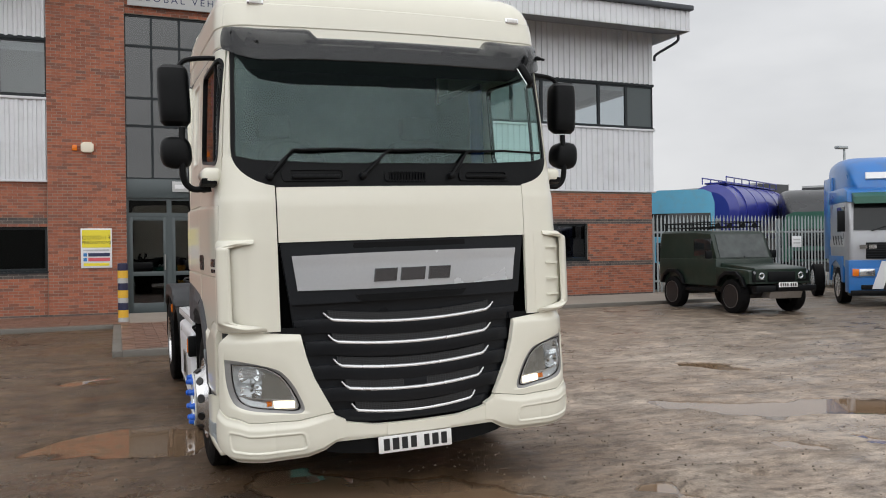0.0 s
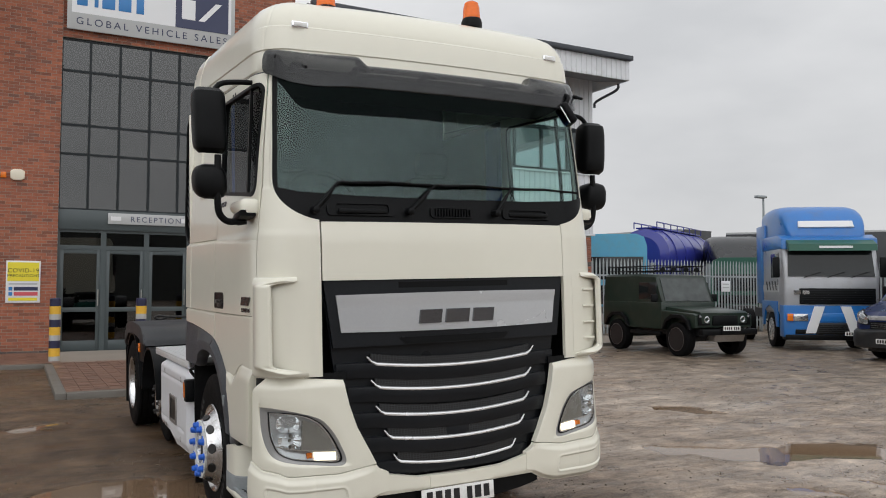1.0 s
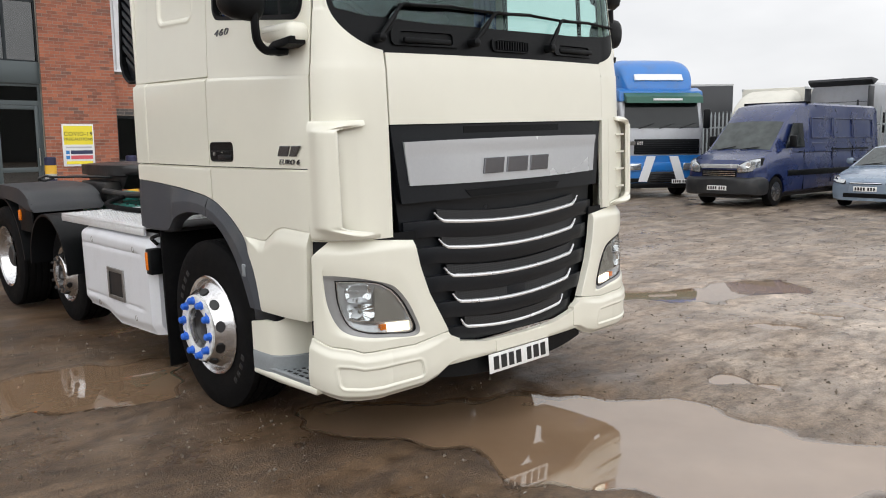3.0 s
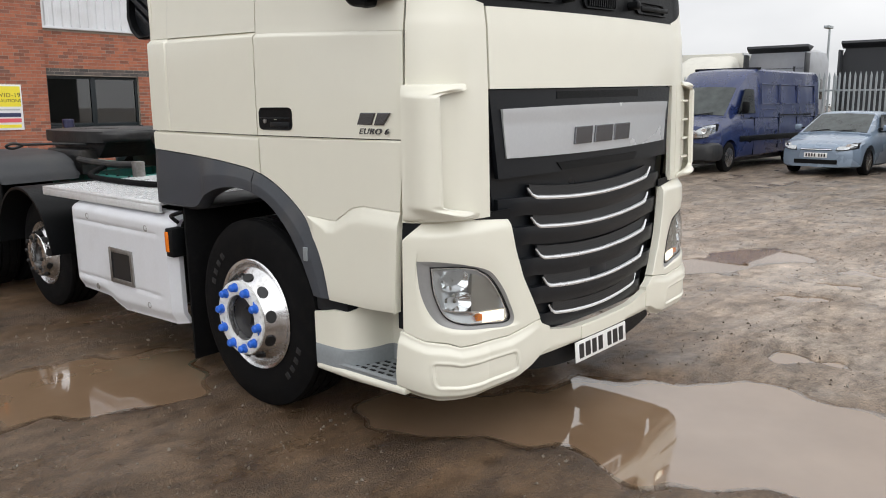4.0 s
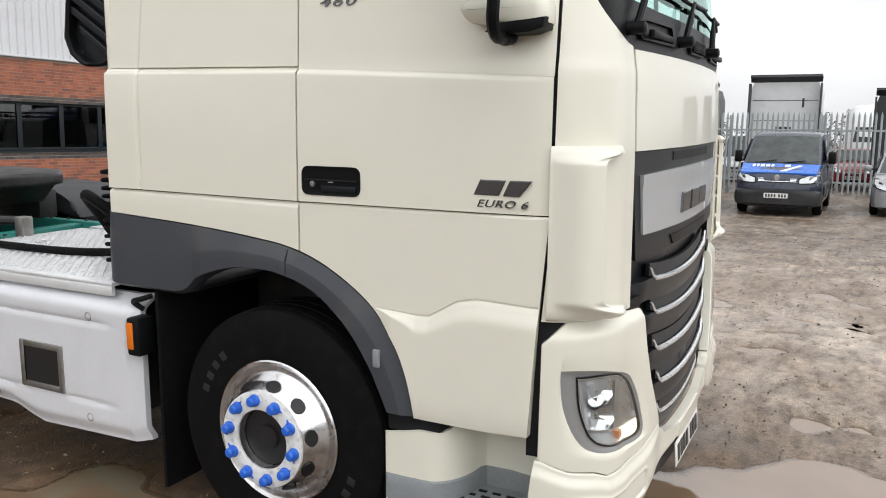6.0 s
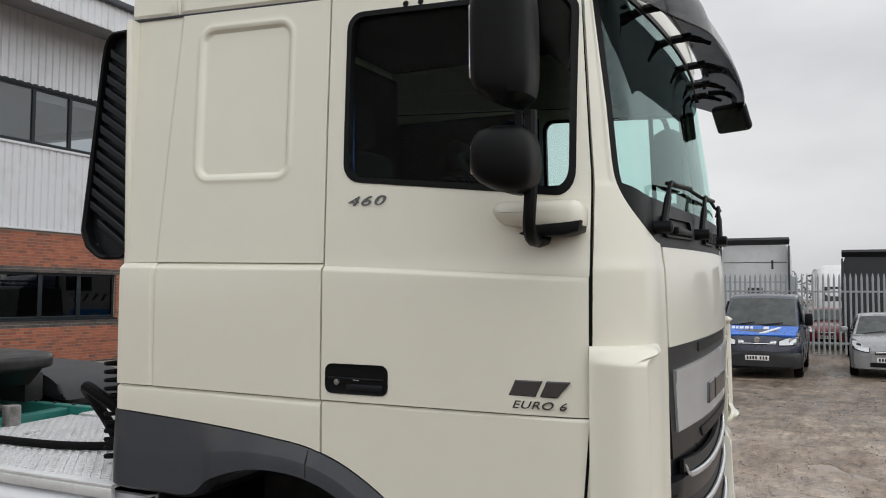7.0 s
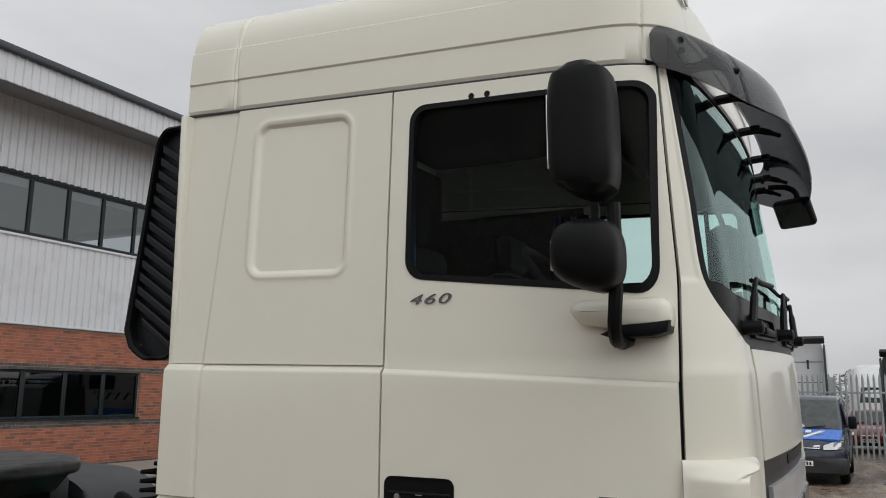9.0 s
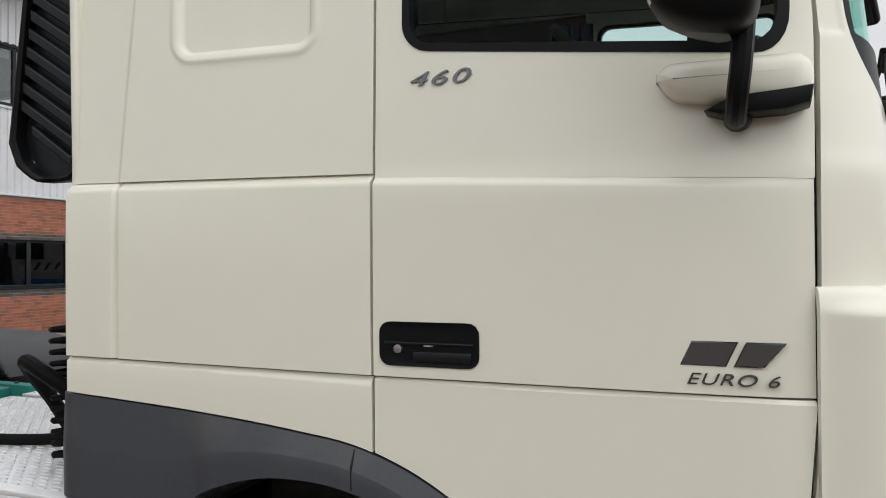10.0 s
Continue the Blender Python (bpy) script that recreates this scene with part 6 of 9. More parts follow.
# black scuttle under the windscreen
def cowl_q(a, b):
    x = lerp(-1.15, 1.15, a)
    q = abs(x)
    lo = scuttle_foot(q)
    hi = float(np.interp(q, (0, 0.6, 1.0, 1.15), (2.19, 2.195, 2.215, 2.25)))
    z = lerp(lo, hi, b)
    return math.copysign(s_of_x(x, z), x), z
cowl = part("scuttle_panel", skin_panel(cowl_q, 140, 8, off=0.002), PLASTIC_BLACK, lorry, "black scuttle panel with vents")
for x0, x1, z0, z1, kind in ((-0.84, -0.40, 2.072, 2.152, "vent"), (-0.165, 0.15, 2.066, 2.136, "mesh"), (0.38, 0.80, 2.068, 2.136, "vent")):
    bm = skin_panel(lambda a, b: ((lambda p: (math.copysign(s_of_x(p.x, p.y), p.x), p.y))(Vector(((x0 + x1) / 2, (z0 + z1) / 2)).lerp(rrect(a, x0, x1, z0, z1, 0.026), 1 - 0.22 * b))), 48, 2, off=lambda a, b: 0.016, closed=True, thick=0.0)
    vent = part("grab_recess" if kind == "vent" else "air_intake", bm, PLASTIC_BLACK, cowl)
    if kind == "vent":
        c = cab_skin(s_of_x((x0 + x1) / 2, 2.1) * (1 if x1 > 0 else -1), 2.1, 0.02)
        part("grab_bar", boxes((-0.16, 0.16, -0.012, 0.012, -0.016, 0.010), bevel=0.007), PLASTIC_BLACK, vent, at=Matrix.Translation(c))
    else:
        for k in range(13):
            part("intake_bar", boxes((x0 + 0.03 + 0.021 * k, x0 + 0.038 + 0.021 * k, 0.006, 0.022, 2.078, 2.125)), PLASTIC_BLACK, vent)

# windscreen
def screen_q(a, b):
    x = lerp(-1.145, 1.145, a)
    lo = float(np.interp(abs(x), (0, 0.6, 1.0, 1.15), (2.188, 2.193, 2.213, 2.25)))
    z = lerp(lo, 2.975, b)
    return math.copysign(s_of_x(x, z), x), z
screen = part("windscreen", skin_panel(screen_q, 48, 16, off=-0.006, thick=0.012), WINDSCREEN, lorry, "green tinted curved windscreen")
screen.visible_shadow = False
inner_face(screen, INNER_SCREEN, Vector((0, -1, 0.2)))
for sgn in (-1, 1):
    part("screen_border", skin_panel(lambda a, b: (sgn * s_of_x(pillar_edge(lerp(2.2, 2.965, b)) + lerp(-0.022, 0.012, a), lerp(2.2, 2.965, b)), lerp(2.2, 2.965, b)), 3, 40, off=-0.002, thick=0.02), PLASTIC_BLACK, lorry)
part("screen_header", skin_panel(lambda a, b: ((lambda x, z: (math.copysign(s_of_x(x, z), x), z))(lerp(-1.15, 1.15, a), lerp(2.962, 2.985, b))), 40, 2, off=0.0, thick=0.02), PLASTIC_BLACK, lorry)

# wipers
for px, ex, tx in ((-0.915, -0.765, -0.13), (-0.315, -0.13, 0.46), (0.315, 0.455, 1.06)):
    p0 = cab_skin(math.copysign(s_of_x(px, 2.10), px), 2.10, 0.03)
    p1 = cab_skin(math.copysign(s_of_x(ex, 2.268), ex), 2.268, 0.035)
    p2 = cab_skin(math.copysign(s_of_x(tx, 2.272), tx), 2.272, 0.030)
    mid = cab_skin(math.copysign(s_of_x((ex + tx) / 2, 2.279), (ex + tx)), 2.279, 0.035)
    wiper = part("wiper", tube(arc([p0, p0.lerp(p1, 0.5), p1, p1.lerp(mid, 0.25), mid], 4), [0.014] * 6 + [0.009] * 11, 8), PLASTIC_BLACK, lorry)
    part("blade", tube([p1.lerp(p2, -0.02) + Vector((0, 0.012, 0)), mid + Vector((0, 0.012, 0.0)), p2 + Vector((0, 0.012, 0))], 0.008, 6), RUBBER, wiper)
    part("pivot", lathe([(-0.03, 0.024), (0.03, 0.022), (0.036, 0.012), (0.037, 0.0001)], axis="y", steps=14), PLASTIC_BLACK, wiper, at=Matrix.Translation(p0) @ Matrix.Scale(-1, 4, (0, 1, 0)))

# roof
def roof_rib(y, s):
    """Pressed upright lines of the roof shell: a raised rib behind, a joint in front."""
    if abs(s) < 1.4:
        return 0.0
    return 0.009 * math.exp(-((y - 2.045) / 0.006) ** 2) - 0.007 * math.exp(-((y - 2.062) / 0.008) ** 2) + 0.008 * math.exp(-((y - 0.33) / 0.005) ** 2)


def roof_bm():
    levels = [2.966, 2.984, 3.045, 3.09, 3.101, 3.108, 3.115, 3.15, 3.20, 3.245, 3.253, 3.260, 3.267, 3.30]
    top = [(3.36, 0.022, 0.02), (3.41, 0.055, 0.05), (3.45, 0.11, 0.10), (3.475, 0.19, 0.18), (3.488, 0.30, 0.32), (3.495, 0.52, 0.6), (3.50, 0.85, 1.0)]
    ribs = [s_of_y(y0 + d, 3.15) for y0 in (0.33, 2.055) for d in (-0.022, -0.014, -0.009, -0.005, 0, 0.005, 0.009, 0.014, 0.022)]
    ss = sorted([i / 30 for i in range(-90, 91)] + ribs + [-r for r in ribs])
    bm = bmesh.new()
    rings = []
    rise = lambda y: 0.0 + 0.055 * (y - 0.3)
    for z in levels:
        ring = []
        for s in ss:
            o = 0.0
            if 3.107 <= z <= 3.255:
                o += 0.007
            if z < 2.97:
                o -= 0.012
            p = cab_skin(s, z, o)
            p.x -= math.copysign(roof_rib(p.y, s), p.x)
            p.z += rise(p.y)
            ring.append(bm.verts.new(p))
        rings.append(ring)
    for z, dx, dy in top:
        ring = []
        for s in ss:
            p = cab_point(s, 3.30)
            x = math.copysign(max(0.0, abs(p.x) - dx * abs(p.x) / 1.16 - roof_rib(p.y, s)), p.x)
            y = p.y + dy * (1.3 if z < 3.48 else 1.0) * smooth01((1.7 - p.y) / 1.4)
            ring.append(bm.verts.new((x, min(y, CAB_BACK), z + rise(y))))
        rings.append(ring)
    for a, b in zip(rings, rings[1:]):
        for i in range(len(ss) - 1):
            bm.faces.new((a[i], a[i + 1], b[i + 1], b[i]))
    last, n = rings[-1], len(ss)
    for i in range(n // 2 - 1):
        bm.faces.new((last[i], last[i + 1], last[n - 2 - i], last[n - 1 - i]))
    bm.faces.new((last[n // 2 - 1], last[n // 2], last[n // 2 + 1]))
    for a, b in zip(rings, rings[1:]):
        bm.faces.new((a[-1], a[0], b[0], b[-1]))
    bmesh.ops.recalc_face_normals(bm, faces=bm.faces)
    return bm
part("roof", roof_bm(), PAINT_CREAM, lorry)
for span in (range(-60, -26), range(27, 61)):
    part("gutter", tube([cab_skin(s / 20, 2.966, -0.008) + Vector((0, 0, 0.055 * (cab_skin(s / 20, 2.966).y - 0.3))) for s in span], 0.006, 6), PLASTIC_GREY, lorry)
for x in (-0.945, 0.93):
    c = cab_skin(math.copysign(s_of_x(x, 3.262), x), 3.262, 0.004)
    mk = part("roof_marker_lamp", boxes((-0.055, 0.055, -0.016, 0.012, -0.022, 0.022), bevel=0.008), CHROME, lorry, "small clear roof marker lamp", at=Matrix.Translation(c))
    part("lens", boxes((-0.042, 0.042, -0.021, -0.015, -0.013, 0.013), bevel=0.003), PLATE_WHITE, mk)
for x, yy, zz in ((-0.66, 0.54, 3.44), (0.47, 0.54, 3.515)):
    bc = part("beacon", lathe([(0, 0.075), (0.04, 0.078), (0.065, 0.07), (0.07, 0.062)], axis="z", steps=24), PLASTIC_BLACK, lorry, "orange rotating beacon", at=Matrix.Translation((x, yy, zz)))
    part("stem", boxes((-0.03, 0.03, -0.03, 0.03, -0.09, 0.01), bevel=0.004), PLASTIC_BLACK, bc)
    part("dome", lathe([(0.07, 0.064), (0.15, 0.06), (0.185, 0.05), (0.2, 0.028), (0.203, 0.0001)], axis="z", steps=24), BEACON, bc)
part("aerial", tube([(-0.62, 0.60, 3.46), (-0.65, 0.72, 3.71), (-0.70, 0.97, 4.21)], [0.012, 0.006, 0.003], 6), PLASTIC_BLACK, lorry)
part("rear_wall", boxes((-1.225, 1.225, CAB_BACK - 0.03, CAB_BACK + 0.005, 1.30, 3.07), bevel=0.01), PAINT_CREAM, lorry)

# smoked sun visor
def visor_rows(off):
    rows = []
    turn, end = s_of_x(0.62, 3.02), s_of_y(0.31, 3.02)
    for i in range(-70, 71):
        w = i / 70
        s = end * w
        foot = cab_skin(s, 3.02)
        f = smooth01((abs(s) - turn) / (end - turn))
        wing = smooth01((abs(foot.x) - 0.575) / 0.06)
        zt, zl = 2.985 + 0.065 * wing + 0.045 * f, 2.83 + 0.12 * smooth01((abs(s) - 0.9) / (end - 0.9))
        if abs(w) > 0.94:
            e = (abs(w) - 0.94) / 0.06
            zt, zl = zt - 0.03 * e ** 3, zl + 0.03 * e ** 3
        row = []
        for k in range(13):
            t = k / 12
            out = lerp(lerp(0.055, 0.016, f), lerp(0.26, 0.024, f), t) + 0.03 * math.sin(math.pi * t) * (1 - 0.9 * f)
            p = cab_skin(s, 3.02, out + off * 0.6)
            row.append(Vector((p.x, p.y, lerp(zt, zl, t ** 1.3) + 0.05 * math.sin(math.pi * t) * (1 - f) + off * (1 - f))))
        rows.append(row)
    return rows
visor = part("sun_visor", sheet(visor_rows(0.004), visor_rows(-0.003)), SMOKED, lorry, "smoked dark acrylic sun visor")
inner_face(visor, INNER_VISOR, Vector((0, -0.6, 0.8)))
for x in (-1.0, -0.62, -0.15, 0.35, 0.78, 1.08):
    yt = cab_skin(math.copysign(s_of_x(x, 2.98), x), 2.98).y
    br = part("bracket", tube(arc([(x - 0.01, yt + 0.02, 2.978), (x, yt - 0.05, 2.985), (x + 0.012, yt - 0.10, 2.978), (x + 0.03, yt - 0.16, 2.955)], 4), [0.019] * 5 + [0.015] * 5 + [0.010] * 3, 8), PLASTIC_BLACK, visor)
    part("clamp", boxes((x - 0.03, x + 0.03, yt - 0.085, yt - 0.045, 2.975, 3.0), bevel=0.006), PLASTIC_BLACK, br)
    part("bolt", lathe([(-0.01, 0.009), (0.0, 0.009), (0.004, 0.006), (0.005, 0.0001)], axis="z", steps=8), PLASTIC_BLACK, visor, at=Matrix.Translation((x, yt - 0.07, 3.035 if abs(x) > 0.6 else 2.985)))
for z in (3.044, 3.008):
    c = cab_skin(-s_of_y(0.245, 3.02), 3.02, 0.042)
    part("bolt", lathe([(0, 0.013), (0.008, 0.011), (0.01, 0.0001)], axis="x", steps=10), PLASTIC_BLACK, visor, at=Matrix.Translation((c.x, c.y, z)) @ Matrix.Scale(-1, 4, (1, 0, 0)))

# mirrors hung under the visor on the passenger's corner
fm = part("front_mirror", tube(arc([(0.93, 0.13, 2.965), (0.93, 0.05, 2.96), (0.925, 0.0, 2.93), (0.90, -0.01, 2.88), (0.905, 0.02, 2.83)], 5), 0.015, 8), PLASTIC_BLACK, lorry, "black kerb mirror under the visor")
def mirror_pad(w, h, d):
    bm = bmesh.new()
    box(bm, -w, w, -d, d, -h, h, bevel=min(w, h, d) * 0.8, segments=3)
    return bm
kerb = Matrix.Translation((0.911, 0.005, 2.81)) @ Vector((-0.78, 0.36, -0.50)).to_track_quat("Y", "Z").to_matrix().to_4x4()
part("housing", mirror_pad(0.10, 0.08, 0.028), PLASTIC_BLACK, fm, at=kerb)
part("glass", boxes((-0.085, 0.085, -0.002, 0.002, -0.065, 0.065)), MIRROR_GLASS, fm, at=kerb @ Matrix.Translation((0, 0.031, 0)))

# grille
GR_Z = (0.465, 0.50, 0.56, 0.65, 0.80, 0.95, 1.085, 1.10, 1.68)
GR_X = (0.30, 0.46, 0.56, 0.645, 0.70, 0.73, 0.748, 0.80, 0.878)
def grille_half(z):
    return float(np.interp(z, GR_Z, GR_X))
def grille_q(a, b):
    z = lerp(0.465, 1.676, b)
    return lerp(-1, 1, a) * s_of_x(grille_half(z), z), z
part("grille_backing", boxes((-0.80, 0.80, 0.10, 0.15, 0.44, 1.12)), PLASTIC_BLACK, lorry)
grille = part("grille", skin_panel(grille_q, 40, 50, off=-0.062, thick=0.09), PLASTIC_DARK, lorry, "dark grille with bright edged slats")
# upper frame with the silver badge bar
def frame_q(a, b):
    z = lerp(1.275, 1.676, b)
    return lerp(-1, 1, a) * s_of_x(grille_half(z) - 0.003, z), z
part("upper_frame", skin_panel(frame_q, 40, 8, off=-0.006, thick=0.03), PLASTIC_DARK, grille)
part("upper_slot", skin_panel(lambda a, b: (lerp(-1, 1, a) * s_of_x(0.40, 1.645), lerp(1.628, 1.664, b)), 20, 2, off=-0.003, thick=0.01), PLASTIC_BLACK, grille)
def bar_q(a, b):
    half = lerp(0.772, 0.802, b)
    z = lerp(1.366, 1.590, b) - 0.010 * (1 - (2 * a - 1) ** 2) * (1 - b) + 0.006 * (1 - (2 * a - 1) ** 2) * b
    return lerp(-1, 1, a) * s_of_x(half, z), z
part("badge_bar", skin_panel(bar_q, 40, 8, off=lambda a, b: 0.003 + 0.005 * smooth01((b - 0.80) / 0.03), thick=0.014), SILVER, grille, "silver bar across the grille")
emb = part("badge_emblem", bmesh.new(), BADGE, grille, "dark chrome emblem of three blocks")
bm = bmesh.new()
for x0, x1 in ((-0.272, -0.102), (-0.088, 0.098), (0.112, 0.282)):
    yy = cab_skin(s_of_x((x0 + x1) / 2, 1.44) * (1 if x1 > 0 else -1), 1.44, 0.0).y
    prism([(x0, 1.402), (x1 - 0.012, 1.402), (x1, 1.488), (x0 + 0.012, 1.488)], yy - 0.012, yy + 0.004, axis="y", bevel=0.003, segments=1, bm=bm)
me = finish(bm)
me.materials.append(BADGE)
emb.data = me
part("lower_slot", skin_panel(lambda a, b: (lerp(-1, 1, a) * s_of_x(lerp(0.36, 0.40, b), 1.31), lerp(1.282, 1.322, b)), 20, 3, off=0.000, thick=0.02), PLASTIC_BLACK, grille)
# slats: a wing with a bright edge, mesh above each
SLATS = [(1.178, 0.600), (1.034, 0.575), (0.875, 0.548), (0.726, 0.500), (0.572, 0.436)]
MESH = bpy.data.materials.new("honeycomb_mesh")
MESH.use_nodes = True
mn, ml = MESH.node_tree.nodes, MESH.node_tree.links
vor, mp, rampn, geo = mn.new("ShaderNodeTexVoronoi"), mn.new("ShaderNodeMapping"), mn.new("ShaderNodeValToRGB"), mn.new("ShaderNodeTexCoord")
vor.feature, vor.voronoi_dimensions = "DISTANCE_TO_EDGE", "2D"
vor.inputs["Scale"].default_value, vor.inputs["Randomness"].default_value = 52.0, 0.15
mp.inputs["Rotation"].default_value = (radians(-90), 0, 0)
mp.inputs["Scale"].default_value = (1.0, 1.5, 1.5)
rampn.color_ramp.elements[0].position, rampn.color_ramp.elements[0].color = 0.13, (0.022, 0.024, 0.027, 1)
rampn.color_ramp.elements[1].position, rampn.color_ramp.elements[1].color = 0.18, (0.0008, 0.0008, 0.0008, 1)
ml.new(geo.outputs["Object"], mp.inputs["Vector"])
ml.new(mp.outputs["Vector"], vor.inputs["Vector"])
ml.new(vor.outputs["Distance"], rampn.inputs["Fac"])
ml.new(rampn.outputs["Color"], mn["Principled BSDF"].inputs["Base Color"])
mn["Principled BSDF"].inputs["Roughness"].default_value = 0.5
for k, (zc, half) in enumerate(SLATS):
    droop = lambda x, h=half: 0.040 * (1 - (min(1, abs(x) / h)) ** 2) + 0.0 if abs(x) < h else 0.0
    def slat_q(a, b, zc=zc, half=half):
        x = lerp(-1, 1, a) * (grille_half(zc) - 0.012)
        z = zc + lerp(-0.092, -0.004, b) - 0.042 * (1 - min(1, abs(x) / (half + 0.02)) ** 2)
        return math.copysign(s_of_x(x, z), x), max(0.475, z)
    def slat_off(a, b, zc=zc):
        x = abs(2 * a - 1)
        return -0.055 - 0.02 * (zc < 0.65) + (0.018 + 0.026 * math.sin(math.pi * (0.25 + 0.75 * b) / 1.0 * 0.62)) * (1 - 0.55 * smooth01((x - 0.86) / 0.14))
    slat = part("slat", skin_panel(slat_q, 44, 6, off=slat_off, thick=0.06), PLASTIC_DARK, grille)
    strip = []
    for i in range(41):
        u = lerp(-1, 1, i / 40)
        x = u * (half + 0.012)
        z = zc - 0.040 * (1 - min(1, abs(u)) ** 2) - 0.006
        if abs(u) > 0.9:
            z += 0.042 * ((abs(u) - 0.9) / 0.1) ** 1.6
        strip.append(cab_skin(math.copysign(s_of_x(x, z), x), z, -0.016 - 0.02 * (zc < 0.65)))
    bm = bmesh.new()
    tube(strip, [0.005 + 0.0065 * smooth01((1 - abs(lerp(-1, 1, i / 40))) * 8) for i in range(41)], 8, bm=bm)
    part("bright_edge", bm, BRIGHT, slat, "bright slat edging")
    def mesh_q(a, b, zc=zc, half=half):
        x = lerp(-1, 1, a) * half * 0.97
        z = zc + lerp(0.0, 0.052, b) - 0.040 * (1 - min(1, abs(x) / half) ** 2)
        return math.copysign(s_of_x(x, z), x), z
    part("mesh_infill", skin_panel(mesh_q, 30, 2, off=-0.046, thick=0.03), MESH, grille, "black honeycomb mesh")
part("radar_cover", boxes((-0.085, 0.085, 0.012, 0.06, 0.665, 0.765), bevel=0.008), PLASTIC_DARK, grille, "square sensor cover")

# bumper centre, number plate and the dark lip below
def centre_q(a, b):
    x = lerp(-0.56, 0.56, a)
    lo = 0.375 + 0.0 * x
    hi = float(np.interp(abs(x), (0, 0.3, 0.46, 0.56), (0.455, 0.462, 0.492, 0.512)))
    z = lerp(lo, hi, b)
    return math.copysign(s_of_x(x, z), x), z
part("bumper_centre", skin_panel(centre_q, 40, 8, off=lambda a, b: 0.010 - 0.012 * (1 - smooth01(b / 0.2)), thick=0.03), PAINT_CREAM, lorry)
part("tow_cover", skin_panel(lambda a, b: (lerp(-1, 1, a) * s_of_x(0.225, 0.42), lerp(0.386, 0.452, b)), 10, 3, off=0.016, thick=-0.004), PAINT_CREAM, lorry)
part("under_lip", skin_panel(lambda a, b: (lerp(-1, 1, a) * s_of_x(0.62, 0.32), lerp(0.262 + 0.05 * abs(2 * a - 1) ** 3, 0.40, b)), 24, 4, off=-0.03, thick=0.05), PLASTIC_BLACK, lorry)
plate = part("number_plate", boxes((-0.26, 0.26, -0.006, 0.0, -0.0555, 0.0555), bevel=0.003), PLATE_WHITE, lorry, "white front number plate", at=pose(-0.03, -0.030, 0.322, -4, 0, 0))
for k, (x0, w) in enumerate(((-0.225, 0.05), (-0.163, 0.055), (-0.098, 0.05), (-0.035, 0.05), (0.06, 0.045), (0.118, 0.055), (0.183, 0.05))):
    part("character_bar", boxes((x0, x0 + w * 0.82, -0.009, -0.005, -0.038, 0.038)), INK, plate)

# ---- wheels, chassis and cab interior of the lorry ----
GREASY = material("greasy_black_steel", (0.012, 0.012, 0.013), 0.38, vary=0.3, dirt=(0.05, 0.045, 0.04), dirt_amount=0.4, stain=5, bump=0.2, bump_scale=30)
CHARCOAL = material("charcoal_mudguard_plastic", (0.026, 0.028, 0.032), 0.5, vary=0.15, dirt=(0.07, 0.06, 0.05), dirt_amount=0.3)


def tyre_bm(R, r, w, grooves=4):
    """Closed tyre section turned round x; outer face at -w/2."""
    h = w / 2
    prof = [(-h * 0.80, r), (-h * 0.93, r + 0.012), (-h * 0.99, r + (R - r) * 0.3), (-h, r + (R - r) * 0.52), (-h * 0.97, r + (R - r) * 0.78), (-h * 0.91, R - 0.028), (-h * 0.86, R - 0.008), (-h * 0.80, R - 0.002)]
    n = grooves * 2 + 1
    for k in range(grooves):
        c = -h * 0.62 + (1.24 * h) * k / (grooves - 1)
        prof += [(c - 0.008, R), (c - 0.006, R - 0.012), (c + 0.006, R - 0.012), (c + 0.008, R)]
    prof += [(-d, q) for d, q in prof[7::-1]]
    return lathe(prof, axis="x", steps=72, closed=True)


def rim_bm(r, depth, holes, hole_r, hole_c, ring, bm=None):
    """Dished disc with round hand holes; ring: profile of the disc from rim to hub as (x, radius)."""
    bm = bm or bmesh.new()
    steps = holes * 20
    prof = ring
    V = []
    for d, q in prof:
        V.append([bm.verts.new((d, q * math.cos(2 * math.pi * i / steps), q * math.sin(2 * math.pi * i / steps))) for i in range(steps)])
    for a, b, (d0, q0), (d1, q1) in zip(V, V[1:], prof, prof[1:]):
        for i in range(steps):
            j = (i + 1) % steps
            mid = (i + 0.5) / steps * holes
            off = (mid - math.floor(mid) - 0.5) * 2 * math.pi / holes * (q0 + q1) / 2
            if hole_r and math.hypot(off, (q0 + q1) / 2 - hole_c) < hole_r:
                continue
            bm.faces.new((a[i], a[j], b[j], b[i]))
    bmesh.ops.solidify(bm, geom=bm.faces[:], thickness=0.008)
    return bm


def ring_profile(points, fine=5):
    out = []
    for (a, b), (c, d) in zip(points, points[1:]):
        for k in range(fine):
            out.append((lerp(a, c, k / fine), lerp(b, d, k / fine)))
    return out + [points[-1]]


